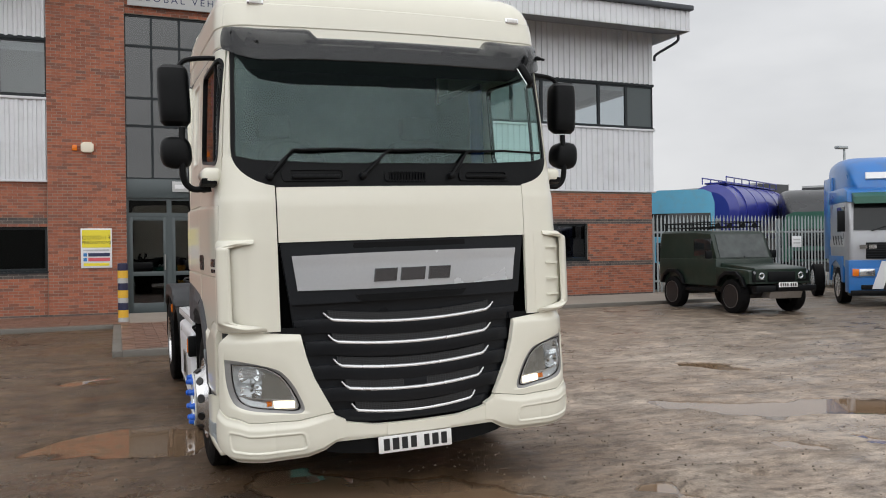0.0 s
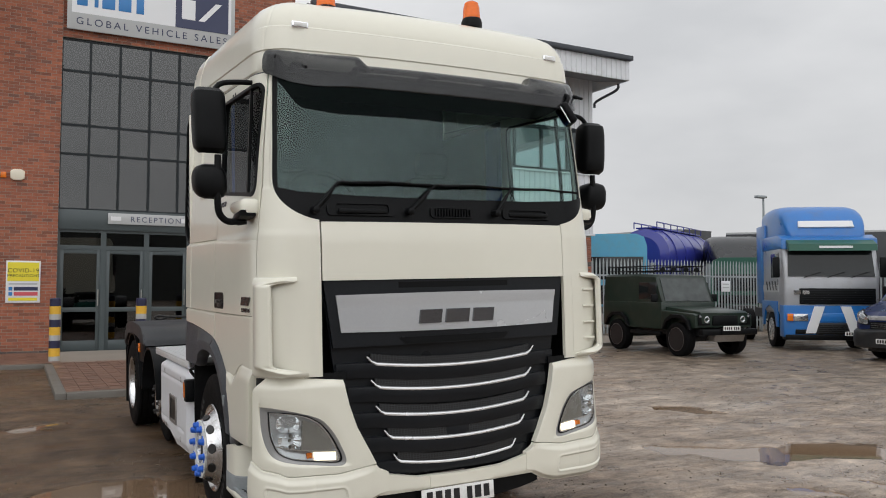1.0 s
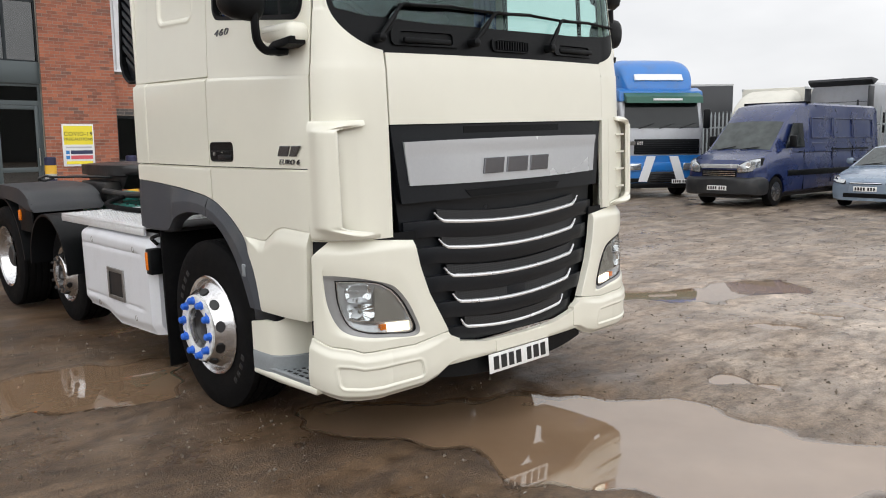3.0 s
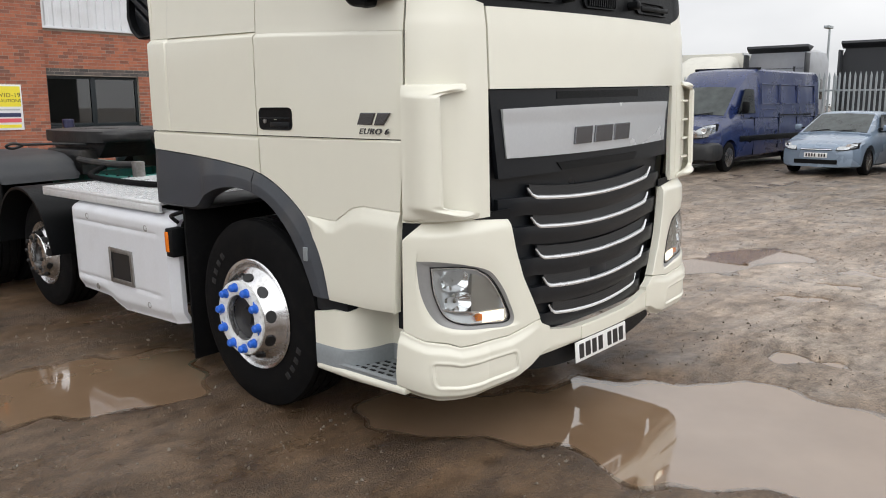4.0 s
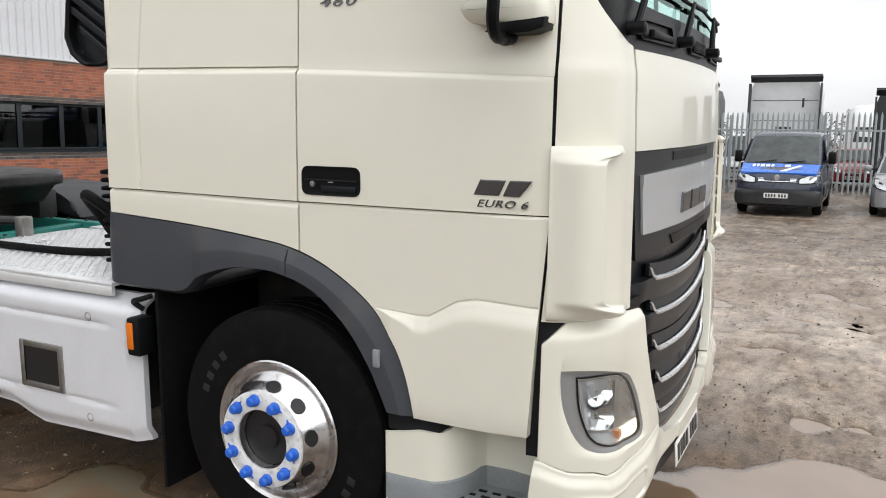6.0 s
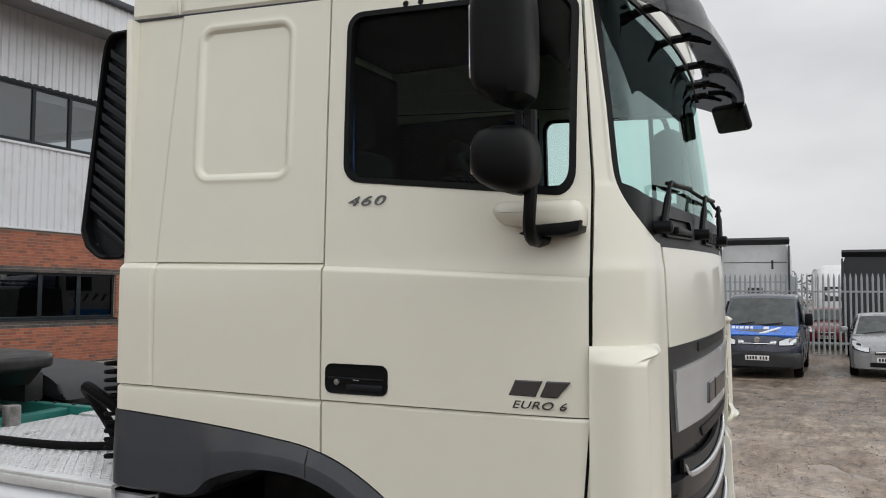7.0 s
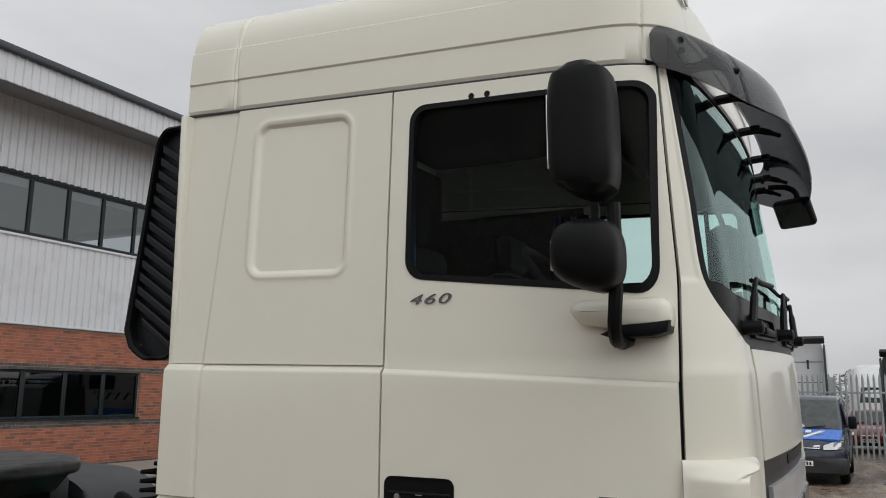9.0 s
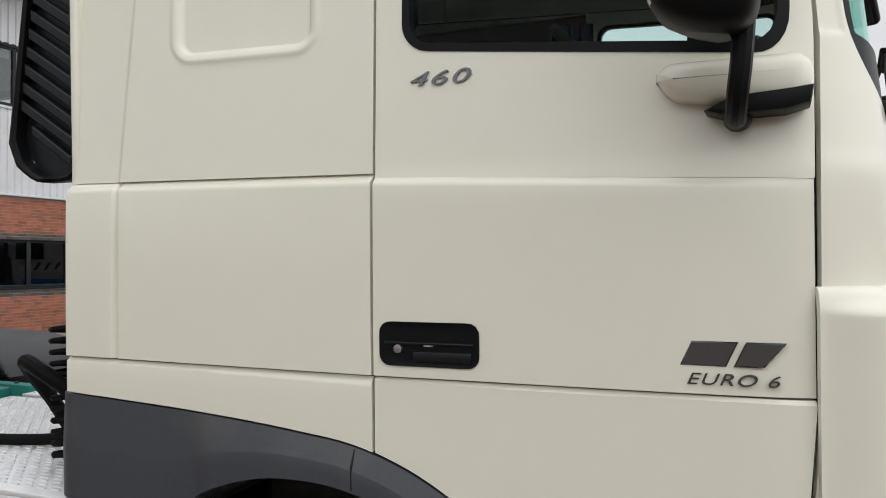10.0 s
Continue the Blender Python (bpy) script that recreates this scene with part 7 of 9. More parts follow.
def lorry_wheel(x, y, z, kind):
    """One wheel of the lorry; x is its outer face, negative on the driver's side."""
    sg = -1 if x < 0 else 1
    wheel = new("wheel")
    wheel.parent = lorry
    wheel.matrix_basis = Matrix.Translation((x, y, z)) @ (Matrix.Identity(4) if sg < 0 else Matrix.Rotation(math.pi, 4, "Z"))
    R, r, w = {"steer": (0.524, 0.293, 0.32), "tag": (0.445, 0.245, 0.30), "drive": (0.505, 0.293, 0.30)}[kind]
    part("tyre", tyre_bm(R, r, w), RUBBER, wheel, "black road tyre", at=Matrix.Translation((w / 2, 0, 0)))
    for a0 in (200, 20):
        for k in range(4 if kind == "steer" else 0):
            a = radians(a0 + 9 * k)
            c = Vector((0.0, math.cos(a) * (r + 0.105), math.sin(a) * (r + 0.105)))
            part("sidewall_mark", boxes((-0.002, 0.003, -0.016, 0.016, -0.018, 0.018), bevel=0.001), MARK_GREY, wheel, at=Matrix.Translation(c) @ Matrix.Rotation(a + math.pi / 2, 4, "X"))
    if kind == "drive":
        prof = ring_profile([(0.0, r + 0.014), (0.012, r - 0.006), (0.13, r - 0.045), (0.15, r - 0.06), (0.155, 0.16), (0.12, 0.15), (0.11, 0.11)], 4)
        part("rim", rim_bm(r, 0, 10, 0.024, 0.205, prof), ALLOY, wheel, "deep dished alloy rim")
        part("hub", lathe([(0.2, 0.12), (0.06, 0.115), (0.04, 0.09), (0.038, 0.0001)], axis="x", steps=24), BLACK_METAL, wheel)
        part("inner_tyre", tyre_bm(R, r, w), RUBBER, wheel, at=Matrix.Translation((w * 1.62, 0, 0)))
        nr = 0.1675
    else:
        k = r / 0.293
        out = 0.075 * k
        prof = ring_profile([(0.004, r + 0.016), (-0.002, r + 0.010), (0.006, r - 0.004), (0.028, r - 0.016), (0.010, r - 0.028), (-0.030 * k, r - 0.062), (-out, 0.205 * k), (-out - 0.004, 0.200 * k), (-out - 0.004, 0.125 * k), (-out + 0.02, 0.121 * k), (0.02, 0.121 * k)], 9)
        part("rim", rim_bm(r, 0, 10, 0, 1, prof), ALLOY, wheel, "bright alloy rim with round holes")
        # shallow black cups on a solid rim; the holes' inner dark is their colour
        for i in range(10):
            a = 2 * math.pi * (i + 0.75) / 10
            slope = math.atan2(out - 0.030 * k, r - 0.062 - 0.205 * k)
            m_ = Matrix.Rotation(a, 4, "X") @ Matrix.Translation((-lerp(0.030 * k, out, 0.38) - 0.001, lerp(r - 0.062, 0.205 * k, 0.38) + 0.003, 0)) @ Matrix.Rotation(-slope, 4, "Z") @ Matrix.Diagonal((1, 1.0, 1.25, 1))
            part("hand_hole_cup", lathe([(-0.003, 0.0275 * k), (-0.0035, 0.0255 * k), (0.004, 0.025 * k), (0.0045, 0.0001)], axis="x", steps=20), INK, wheel, at=m_)
        if kind == "steer":
            part("wheel_ring", lathe([(-out - 0.0145, 0.202 * k), (-out - 0.016, 0.198 * k), (-out - 0.016, 0.132 * k), (-out - 0.0145, 0.127 * k), (-out - 0.005, 0.127 * k), (-out - 0.005, 0.203 * k)], axis="x", steps=60, closed=True), WHITE_WORN, wheel, "worn white wheel nut ring")
        part("hub", lathe([(0.0, 0.119 * k), (-out + 0.030, 0.119 * k), (-out + 0.034, 0.09 * k), (-out + 0.036, 0.052 * k), (-out + 0.022, 0.047 * k), (-out + 0.02, 0.0001)], axis="x", steps=28), INK, wheel, "dark recessed hub")
        nr = 0.1675 * k
        for i in range(10):
            a = 2 * math.pi * (i + 0.25) / 10
            c = Vector((-out - 0.016, math.cos(a) * nr, math.sin(a) * nr))
            if kind == "steer":
                cap = part("nut_cap", lathe([(0.0, 0.026), (-0.006, 0.026), (-0.01, 0.0225), (-0.030, 0.0205), (-0.037, 0.014), (-0.039, 0.0001)], axis="x", steps=12), BLUE_CAP, wheel, "blue plastic nut cap", at=Matrix.Translation(c))
            else:
                part("nut", lathe([(0.0, 0.017), (-0.018, 0.015), (-0.022, 0.008), (-0.023, 0.0001)], axis="x", steps=6), BLACK_METAL, wheel, at=Matrix.Translation(c))
    if kind == "steer":
        for i in range(10):
            a = 2 * math.pi * (i + 0.25) / 10
            b = a + 0.22 * (1 if i % 2 else -1)
            c, d = Vector((0, math.cos(a), math.sin(a))) * nr, Vector((0, math.cos(b), math.sin(b))) * (nr + 0.012)
            side_ = (d - c).cross(Vector((1, 0, 0))).normalized() * 0.012
            o = [(v.y, v.z) for v in (c + side_, c - side_, d)]
            part("nut_pointer", prism(o, -out - 0.024, -out - 0.018), BLUE_CAP, wheel, smooth=False)
    return wheel


for sgn in (-1, 1):
    lorry_wheel(sgn * 1.245, 1.42, 0.495, "steer")
    lorry_wheel(sgn * 1.09, 4.52, 0.445, "tag")
    lorry_wheel(sgn * 1.25, 5.82, 0.497, "drive")
    # moulded side skirt
    rows_o, rows_i = [], []
    for i in range(29):
        y = lerp(2.20, 3.60, i / 28)
        ro, ri = [], []
        lo = float(np.interp(y, (2.2, 2.9, 3.02, 3.12, 3.6), (0.29, 0.27, 0.30, 0.335, 0.345)))
        for k in range(61):
            t = k / 60
            z = lerp(lo, 0.985, t)
            x = 1.272 - 0.10 * smooth01((t - 0.86) / 0.14) ** 2 - 0.035 * smooth01((0.12 - t) / 0.12)
            x -= 0.05 * smooth01((2.25 - y) / 0.05) + 0.06 * smooth01((y - 3.52) / 0.08)
            x -= 0.012 * math.exp(-((z - 0.842) / 0.011) ** 2) * (2.35 < y < 3.5)
            x -= 0.012 * math.exp(-((z - 0.452) / 0.011) ** 2) * (2.35 < y < 3.5) * (1 if not 2.68 < y < 3.0 else 0)
            ro.append(Vector((sgn * x, y, z)))
            ri.append(Vector((sgn * (x - 0.03), y, z)))
        rows_o.append(ro), rows_i.append(ri)
    skirt = part("side_skirt", sheet(rows_o, rows_i), SKIRT_SILVER, lorry, "silver white moulded side skirt")
    part("filler_frame", boxes((sgn * 1.270, sgn * 1.283, 2.685, 2.715, 0.462, 0.70), (sgn * 1.270, sgn * 1.283, 2.965, 2.995, 0.462, 0.70), (sgn * 1.270, sgn * 1.283, 2.715, 2.965, 0.462, 0.492), (sgn * 1.270, sgn * 1.283, 2.715, 2.965, 0.67, 0.70), bevel=0.003), STEEL, skirt, "riveted steel hatch frame")
    part("filler_hatch", boxes((sgn * 1.268, sgn * 1.2755, 2.715, 2.965, 0.492, 0.67)), INK, skirt, "dark open hatch")
    for yy, zz in ((2.49, 0.872), (3.28, 0.882), (2.52, 0.372), (3.22, 0.395)):
        part("fixing_hole", lathe([(0.0, 0.024), (0.006, 0.02), (0.003, 0.013), (0.002, 0.0001)], axis="x", steps=14), STEEL, skirt, at=Matrix.Translation((sgn * 1.268, yy, zz)) @ Matrix.Scale(sgn, 4, (1, 0, 0)))
    ml_ = part("side_marker_lamp", boxes((sgn * 1.20, sgn * 1.30, 2.13, 2.21, 0.73, 0.905), bevel=0.012), PLASTIC_BLACK, lorry, "amber side marker lamp")
    part("lens", boxes((sgn * 1.27, sgn * 1.306, 2.165, 2.205, 0.76, 0.885), bevel=0.008), AMBER, ml_)
    # tread plate deck
    deck = part("tread_deck", boxes((sgn * 0.03, sgn * 1.235, 2.36, 4.06, 1.018, 1.036), (sgn * 1.215, sgn * 1.237, 2.36, 4.06, 0.972, 1.018), (sgn * 0.03, sgn * 1.215, 4.04, 4.06, 0.972, 1.018), bevel=0.004), CHEQUER, lorry, "perforated aluminium walkway deck")
    slots = []
    for i in range(27):
        for k in range(38):
            y0, x0 = 2.40 + 0.061 * i, 0.07 + 0.03 * k
            y0 += 0.03 * (k % 2)
            if y0 < 4.0:
                slots.append((sgn * x0 - 0.004, sgn * x0 + 0.004, y0, y0 + 0.034, 1.036, 1.0405))
    many_boxes("tread_bar", slots, CHEQUER, deck, "raised tread bars")
    # mudflap behind the front wheel
    part("mudflap", boxes((sgn * 0.46, sgn * 1.24, 2.065, 2.085, 0.10, 1.03), bevel=0.004), RUBBER, lorry, "black rubber mudflap")
    part("flap_bracket", boxes((sgn * 0.46, sgn * 1.20, 1.88, 2.36, 1.036, 1.056), bevel=0.004), BLACK_METAL, lorry)
    part("hanger_hose", tube(arc([(sgn * 1.22, 2.12, 1.0), (sgn * 1.25, 2.16, 0.985), (sgn * 1.24, 2.22, 0.965), (sgn * 1.22, 2.18, 0.93)], 5), 0.012, 8), PLASTIC_BLACK, lorry)
    # rear mudguards
    for cy, r, name in ((4.52, 0.52, "mudguard"), (5.82, 0.60, "mudguard")):
        ro, ri = [], []
        for i in range(25):
            a = lerp(radians(4), radians(176), i / 24)
            k = 1 + (0.05 if cy > 5 else 0.02) * math.sin(a)
            ro.append([Vector((sgn * x, cy - r * math.cos(a), 0.47 + r * k * math.sin(a))) for x in (1.245, 1.235, 0.60)])
            ri.append([Vector((sgn * x, cy - (r - 0.02) * math.cos(a), 0.47 + (r - 0.02) * k * math.sin(a) - 0.0)) for x in (1.245, 1.235, 0.60)])
        part(name, sheet(ro, ri), PLASTIC_BLACK, lorry, "black plastic mudguard")
    over = arc([(4.86, 0.99, 0), (4.92, 1.09, 0), (5.12, 1.185, 0), (5.45, 1.215, 0), (6.1, 1.215, 0), (6.42, 1.15, 0), (6.56, 1.02, 0), (6.60, 0.90, 0)], 4)
    under = arc([(6.54, 0.90, 0), (6.36, 1.04, 0), (5.85, 1.09, 0), (5.3, 1.06, 0), (4.96, 0.99, 0)], 3)
    top = prism([(p.x, p.y) for p in over + under], sgn * 0.58, sgn * 1.245, bevel=0.035, segments=4)
    part("mudguard_cap", top, CHARCOAL, lorry, "grey moulded mudguard top")
    part("guard_infill", boxes((sgn * 1.215, sgn * 1.232, 4.90, 5.30, 0.80, 1.07), bevel=0.006), PLASTIC_BLACK, lorry)
    part("guard_lamp", boxes((sgn * 1.228, sgn * 1.252, 5.22, 5.27, 0.90, 1.0), bevel=0.006), AMBER, lorry, "amber side reflector")
    part("rear_mudflap", boxes((sgn * 0.62, sgn * 1.23, 6.55, 6.57, 0.18, 0.95)), RUBBER, lorry, "black rear mudflap")
    part("chassis_rail", boxes((sgn * 0.36, sgn * 0.44, 0.6, 6.9, 0.76, 1.005), bevel=0.008), TEAL, lorry, "teal painted chassis rail")
    for i in range(9):
        part("rail_bolt", lathe([(0, 0.014), (0.012, 0.012), (0.014, 0.0001)], axis="z", steps=8), BLACK_METAL, lorry, at=Matrix.Translation((sgn * 0.40, 4.15 + 0.2 * i, 1.005)))
    part("tank", boxes((sgn * 0.50, sgn * 1.16, 2.3, 3.5, 0.36, 0.93), bevel=0.08), BLACK_METAL, lorry)
for yy in (2.6, 3.6, 4.6, 5.4, 6.4, 6.85):
    part("crossmember", boxes((-0.36, 0.36, yy - 0.05, yy + 0.05, 0.80, 0.99), bevel=0.01), TEAL, lorry)
for yy, d in ((1.42, 0.06), (4.52, 0.06), (5.82, 0.10)):
    part("axle", boxes((-0.95, 0.95, yy - d, yy + d, 0.46 - d, 0.46 + d), bevel=0.03), BLACK_METAL, lorry)
part("engine_block", boxes((-0.45, 0.45, 0.35, 2.2, 0.42, 1.25), bevel=0.06), BLACK_METAL, lorry)
part("radiator", boxes((-0.68, 0.68, 0.16, 0.30, 0.42, 1.62), bevel=0.02), BLACK_METAL, lorry)
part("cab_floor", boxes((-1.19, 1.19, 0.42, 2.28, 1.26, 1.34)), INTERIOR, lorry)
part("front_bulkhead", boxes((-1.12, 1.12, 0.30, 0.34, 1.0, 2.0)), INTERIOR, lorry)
# fifth wheel coupling
plan = [(0.48 * math.copysign(abs(math.cos(a)) ** 0.6, math.cos(a)), 5.36 + 0.76 * math.copysign(abs(math.sin(a)) ** 0.75, math.sin(a))) for a in (2 * math.pi * k / 40 for k in range(40))]
fw = part("fifth_wheel", prism(plan, 1.285, 1.385, axis="z", bevel=0.035, segments=4), GREASY, lorry, "greasy black fifth wheel coupling")
part("coupling_body", prism([(4.78, 1.29), (4.95, 1.14), (5.75, 1.12), (5.98, 1.29)], -0.36, 0.36, bevel=0.03), GREASY, fw)
part("coupling_slot", prism([(-0.05, 5.35), (0.05, 5.35), (0.16, 6.08), (-0.16, 6.08)], 1.384, 1.388, axis="z"), INK, fw)
for sgn in (-1, 1):
    part("pedestal", boxes((sgn * 0.34, sgn * 0.5, 5.0, 5.7, 1.0, 1.22), bevel=0.015), BLACK_METAL, fw)
part("release_handle", tube(arc([(-0.44, 5.0, 1.27), (-0.72, 5.02, 1.29), (-0.96, 5.03, 1.30), (-1.06, 5.00, 1.315), (-1.10, 5.04, 1.29), (-1.04, 5.07, 1.27), (-0.96, 5.05, 1.29)], 5), 0.012, 8), BLACK_METAL, fw, "long black release handle")
part("bracket", boxes((-0.50, -0.42, 4.02, 4.10, 1.0, 1.16), bevel=0.01), STEEL, lorry)
part("grease_pipe", tube(arc([(-0.46, 4.06, 1.13), (-0.5, 4.5, 1.12), (-0.52, 5.0, 1.14)], 6), 0.03, 10), BLACK_METAL, lorry)
# hoses and coils behind the cab
part("air_hose", tube(arc([(-0.15, 2.36, 1.20), (-0.5, 2.6, 1.085), (-0.78, 3.0, 1.062), (-0.86, 3.6, 1.062), (-0.80, 4.2, 1.07), (-0.5, 4.55, 1.10)], 8), 0.022, 10), RUBBER, lorry, "black hose lying over the deck")
part("air_hose", tube(arc([(-0.62, 2.36, 1.22), (-0.78, 2.45, 1.20), (-0.92, 2.56, 1.26), (-1.0, 2.68, 1.36), (-0.98, 2.80, 1.40), (-0.88, 2.92, 1.36), (-0.70, 3.0, 1.20), (-0.6, 3.0, 1.04)], 8), 0.028, 10), RUBBER, lorry, "thick black hose")
for x0, c in ((-0.93, RUBBER), (-0.70, RUBBER)):
    pts = [(x0 + 0.055 * math.cos(i * 0.7), 2.66 + 0.055 * math.sin(i * 0.7), 1.06 + 0.0045 * i) for i in range(110)]
    part("coiled_line", tube(pts, 0.011, 6), c, lorry, "black coiled air line")
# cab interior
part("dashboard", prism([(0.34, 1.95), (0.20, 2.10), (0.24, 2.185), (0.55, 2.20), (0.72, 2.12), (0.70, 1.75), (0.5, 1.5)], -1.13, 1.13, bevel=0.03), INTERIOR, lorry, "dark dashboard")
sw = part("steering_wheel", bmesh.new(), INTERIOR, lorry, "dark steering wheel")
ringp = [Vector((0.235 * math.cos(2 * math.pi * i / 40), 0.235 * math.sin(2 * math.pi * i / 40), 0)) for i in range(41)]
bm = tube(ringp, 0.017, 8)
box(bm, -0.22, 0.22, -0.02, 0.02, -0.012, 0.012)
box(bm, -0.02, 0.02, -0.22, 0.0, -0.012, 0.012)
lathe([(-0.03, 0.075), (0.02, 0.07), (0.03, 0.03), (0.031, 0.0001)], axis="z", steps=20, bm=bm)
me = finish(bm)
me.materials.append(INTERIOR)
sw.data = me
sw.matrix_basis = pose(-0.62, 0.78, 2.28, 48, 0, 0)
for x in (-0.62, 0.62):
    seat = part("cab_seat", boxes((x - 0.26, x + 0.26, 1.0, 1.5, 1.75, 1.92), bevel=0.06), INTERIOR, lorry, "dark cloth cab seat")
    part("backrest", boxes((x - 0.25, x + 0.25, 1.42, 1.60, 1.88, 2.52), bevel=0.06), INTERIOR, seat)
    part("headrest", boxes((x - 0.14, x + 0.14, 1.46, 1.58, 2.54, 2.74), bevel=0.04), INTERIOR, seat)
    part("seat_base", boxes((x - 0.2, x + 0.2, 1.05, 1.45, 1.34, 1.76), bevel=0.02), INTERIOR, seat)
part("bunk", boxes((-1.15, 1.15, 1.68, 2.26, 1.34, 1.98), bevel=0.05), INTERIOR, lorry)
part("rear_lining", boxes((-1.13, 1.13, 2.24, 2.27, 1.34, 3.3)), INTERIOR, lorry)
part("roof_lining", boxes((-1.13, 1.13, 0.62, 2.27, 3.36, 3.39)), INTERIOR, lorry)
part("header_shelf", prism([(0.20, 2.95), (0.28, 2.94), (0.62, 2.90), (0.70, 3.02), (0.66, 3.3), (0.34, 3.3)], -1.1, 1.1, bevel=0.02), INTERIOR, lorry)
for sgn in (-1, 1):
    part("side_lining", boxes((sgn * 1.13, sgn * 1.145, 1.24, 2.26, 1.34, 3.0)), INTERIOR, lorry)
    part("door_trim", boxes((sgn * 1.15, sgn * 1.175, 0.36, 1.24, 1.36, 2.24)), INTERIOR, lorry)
    bm = bmesh.new()
    A, B = [], []
    for i in range(21):
        y = 1.20 + 0.012 * i
        A.append(bm.verts.new((sgn * (1.12 + 0.014 * math.sin(i * 1.3)), y, 2.1)))
        B.append(bm.verts.new((sgn * (1.12 + 0.014 * math.sin(i * 1.3 + 0.4)), y, 2.95)))
    for i in range(20):
        bm.faces.new((A[i], A[i + 1], B[i + 1], B[i]))
    bmesh.ops.solidify(bm, geom=bm.faces[:], thickness=0.004)
    part("curtain", bm, CURTAIN, lorry, "blue cab curtain, gathered")

# ---- parked vehicles ----
def metallic(name, base, rough=0.28):
    return material(name, base, rough, metal=0.15, vary=0.05, stain=1.5, coat=0.5, dirt=(0.16, 0.14, 0.12), dirt_amount=0.18)


PLASTIC_BUMPER = material("grey_black_bumper_plastic", (0.013, 0.014, 0.016), 0.5, vary=0.15, bump=0.1, bump_scale=300, dirt=(0.08, 0.07, 0.06), dirt_amount=0.3)
GREEN_DARK = material("dark_green_paint", (0.007, 0.019, 0.012), 0.4, vary=0.1, coat=0.1, dirt=(0.06, 0.055, 0.045), dirt_amount=0.3)
BLUE_VAN = metallic("navy_van_paint", (0.014, 0.027, 0.10))
BLUE_BRIGHT = material("bright_blue_cab_paint", (0.015, 0.155, 0.47), 0.35, vary=0.06, coat=0.3, dirt=(0.1, 0.12, 0.16), dirt_amount=0.25)
BLUE_PALE = metallic("pale_blue_car_paint", (0.21, 0.27, 0.35))
BLUE_NIGHT = metallic("dark_blue_van_paint", (0.022, 0.03, 0.055))
SILVER_CAR = metallic("silver_grey_car_paint", (0.28, 0.29, 0.30))
SILVER_CAB = material("silver_cab_paint", (0.38, 0.39, 0.41), 0.34, metal=0.4, vary=0.06, dirt=(0.25, 0.23, 0.2), dirt_amount=0.3)
GRAPHIC_BLUE = material("blue_bonnet_graphic", (0.03, 0.16, 0.62), 0.3, vary=0.04)
GREEN_VISOR = material("dark_green_visor", (0.012, 0.09, 0.06), 0.35, vary=0.08)
CYAN_CAB = material("light_blue_cab_paint", (0.11, 0.42, 0.62), 0.4, vary=0.07, dirt=(0.2, 0.25, 0.28), dirt_amount=0.3)
CREAM_BODY = material("cream_box_body", (0.62, 0.60, 0.53), 0.45, vary=0.05, dirt=(0.4, 0.38, 0.33), dirt_amount=0.3)
WHITE_BODY = material("white_lorry_paint", (0.66, 0.67, 0.67), 0.4, vary=0.05, dirt=(0.4, 0.39, 0.37), dirt_amount=0.3)
TANK_BLUE = material("royal_blue_tank", (0.022, 0.03, 0.26), 0.35, vary=0.08, coat=0.3)
CURTAIN_DARK = material("dark_trailer_side", (0.03, 0.032, 0.036), 0.5, vary=0.15)
GALV = material("galvanised_steel", (0.36, 0.39, 0.40), 0.5, metal=0.6, vary=0.1, stain=4)
LAMP_CLEAR = material("clear_car_lamp", (0.50, 0.52, 0.53), 0.10, metal=0.75, vary=0.15, grain=20)


def quad_slab(corners, d=0.012, bm=None):
    """Thin pane through four corners, thickened both ways."""
    bm = bm or bmesh.new()
    P = [Vector(c) for c in corners]
    n = (P[1] - P[0]).cross(P[3] - P[0]).normalized() * d
    n_grid = 4
    outer = [[P[0].lerp(P[1], i / n_grid).lerp(P[3].lerp(P[2], i / n_grid), k / n_grid) + n for k in range(n_grid + 1)] for i in range(n_grid + 1)]
    inner = [[p - 2 * n for p in row] for row in outer]
    return sheet(outer, inner, bm=bm)


def loft(sections, bm=None):
    """Closed rings joined in order, capped."""
    bm = bm or bmesh.new()
    R = [[bm.verts.new(p) for p in s] for s in sections]
    k = len(R[0])
    for a, b in zip(R, R[1:]):
        for i in range(k):
            bm.faces.new((a[i], a[(i + 1) % k], b[(i + 1) % k], b[i]))
    bm.faces.new(R[0]), bm.faces.new(R[-1])
    return bm


def lower_ring(y, hw, z0, z1, tuck=0.05):
    h = z1 - z0
    half = [(0.0, z0), (hw * 0.86, z0), (hw - tuck * 0.6, z0 + 0.06 * h), (hw, z0 + 0.32 * h), (hw, z0 + 0.62 * h), (hw - tuck * 0.4, z0 + 0.86 * h), (hw - tuck * 1.6, z0 + 0.97 * h), (hw * 0.5, z1 + 0.012)]
    return [Vector((x, y, z)) for x, z in half] + [Vector((0, y, z1 + 0.02))] + [Vector((-x, y, z)) for x, z in half[:0:-1]]


def cabin_ring(y, hb, ht, zb, zt):
    half = [(0.0, zb), (hb, zb), (lerp(hb, ht, 0.5), lerp(zb, zt, 0.5)), (ht, zt - 0.07 * min(1, zt - zb)), (ht - 0.06, zt - 0.015), (ht * 0.6, zt)]
    return [Vector((x, y, z)) for x, z in half] + [Vector((0, y, zt + 0.012))] + [Vector((-x, y, z)) for x, z in half[:0:-1]]


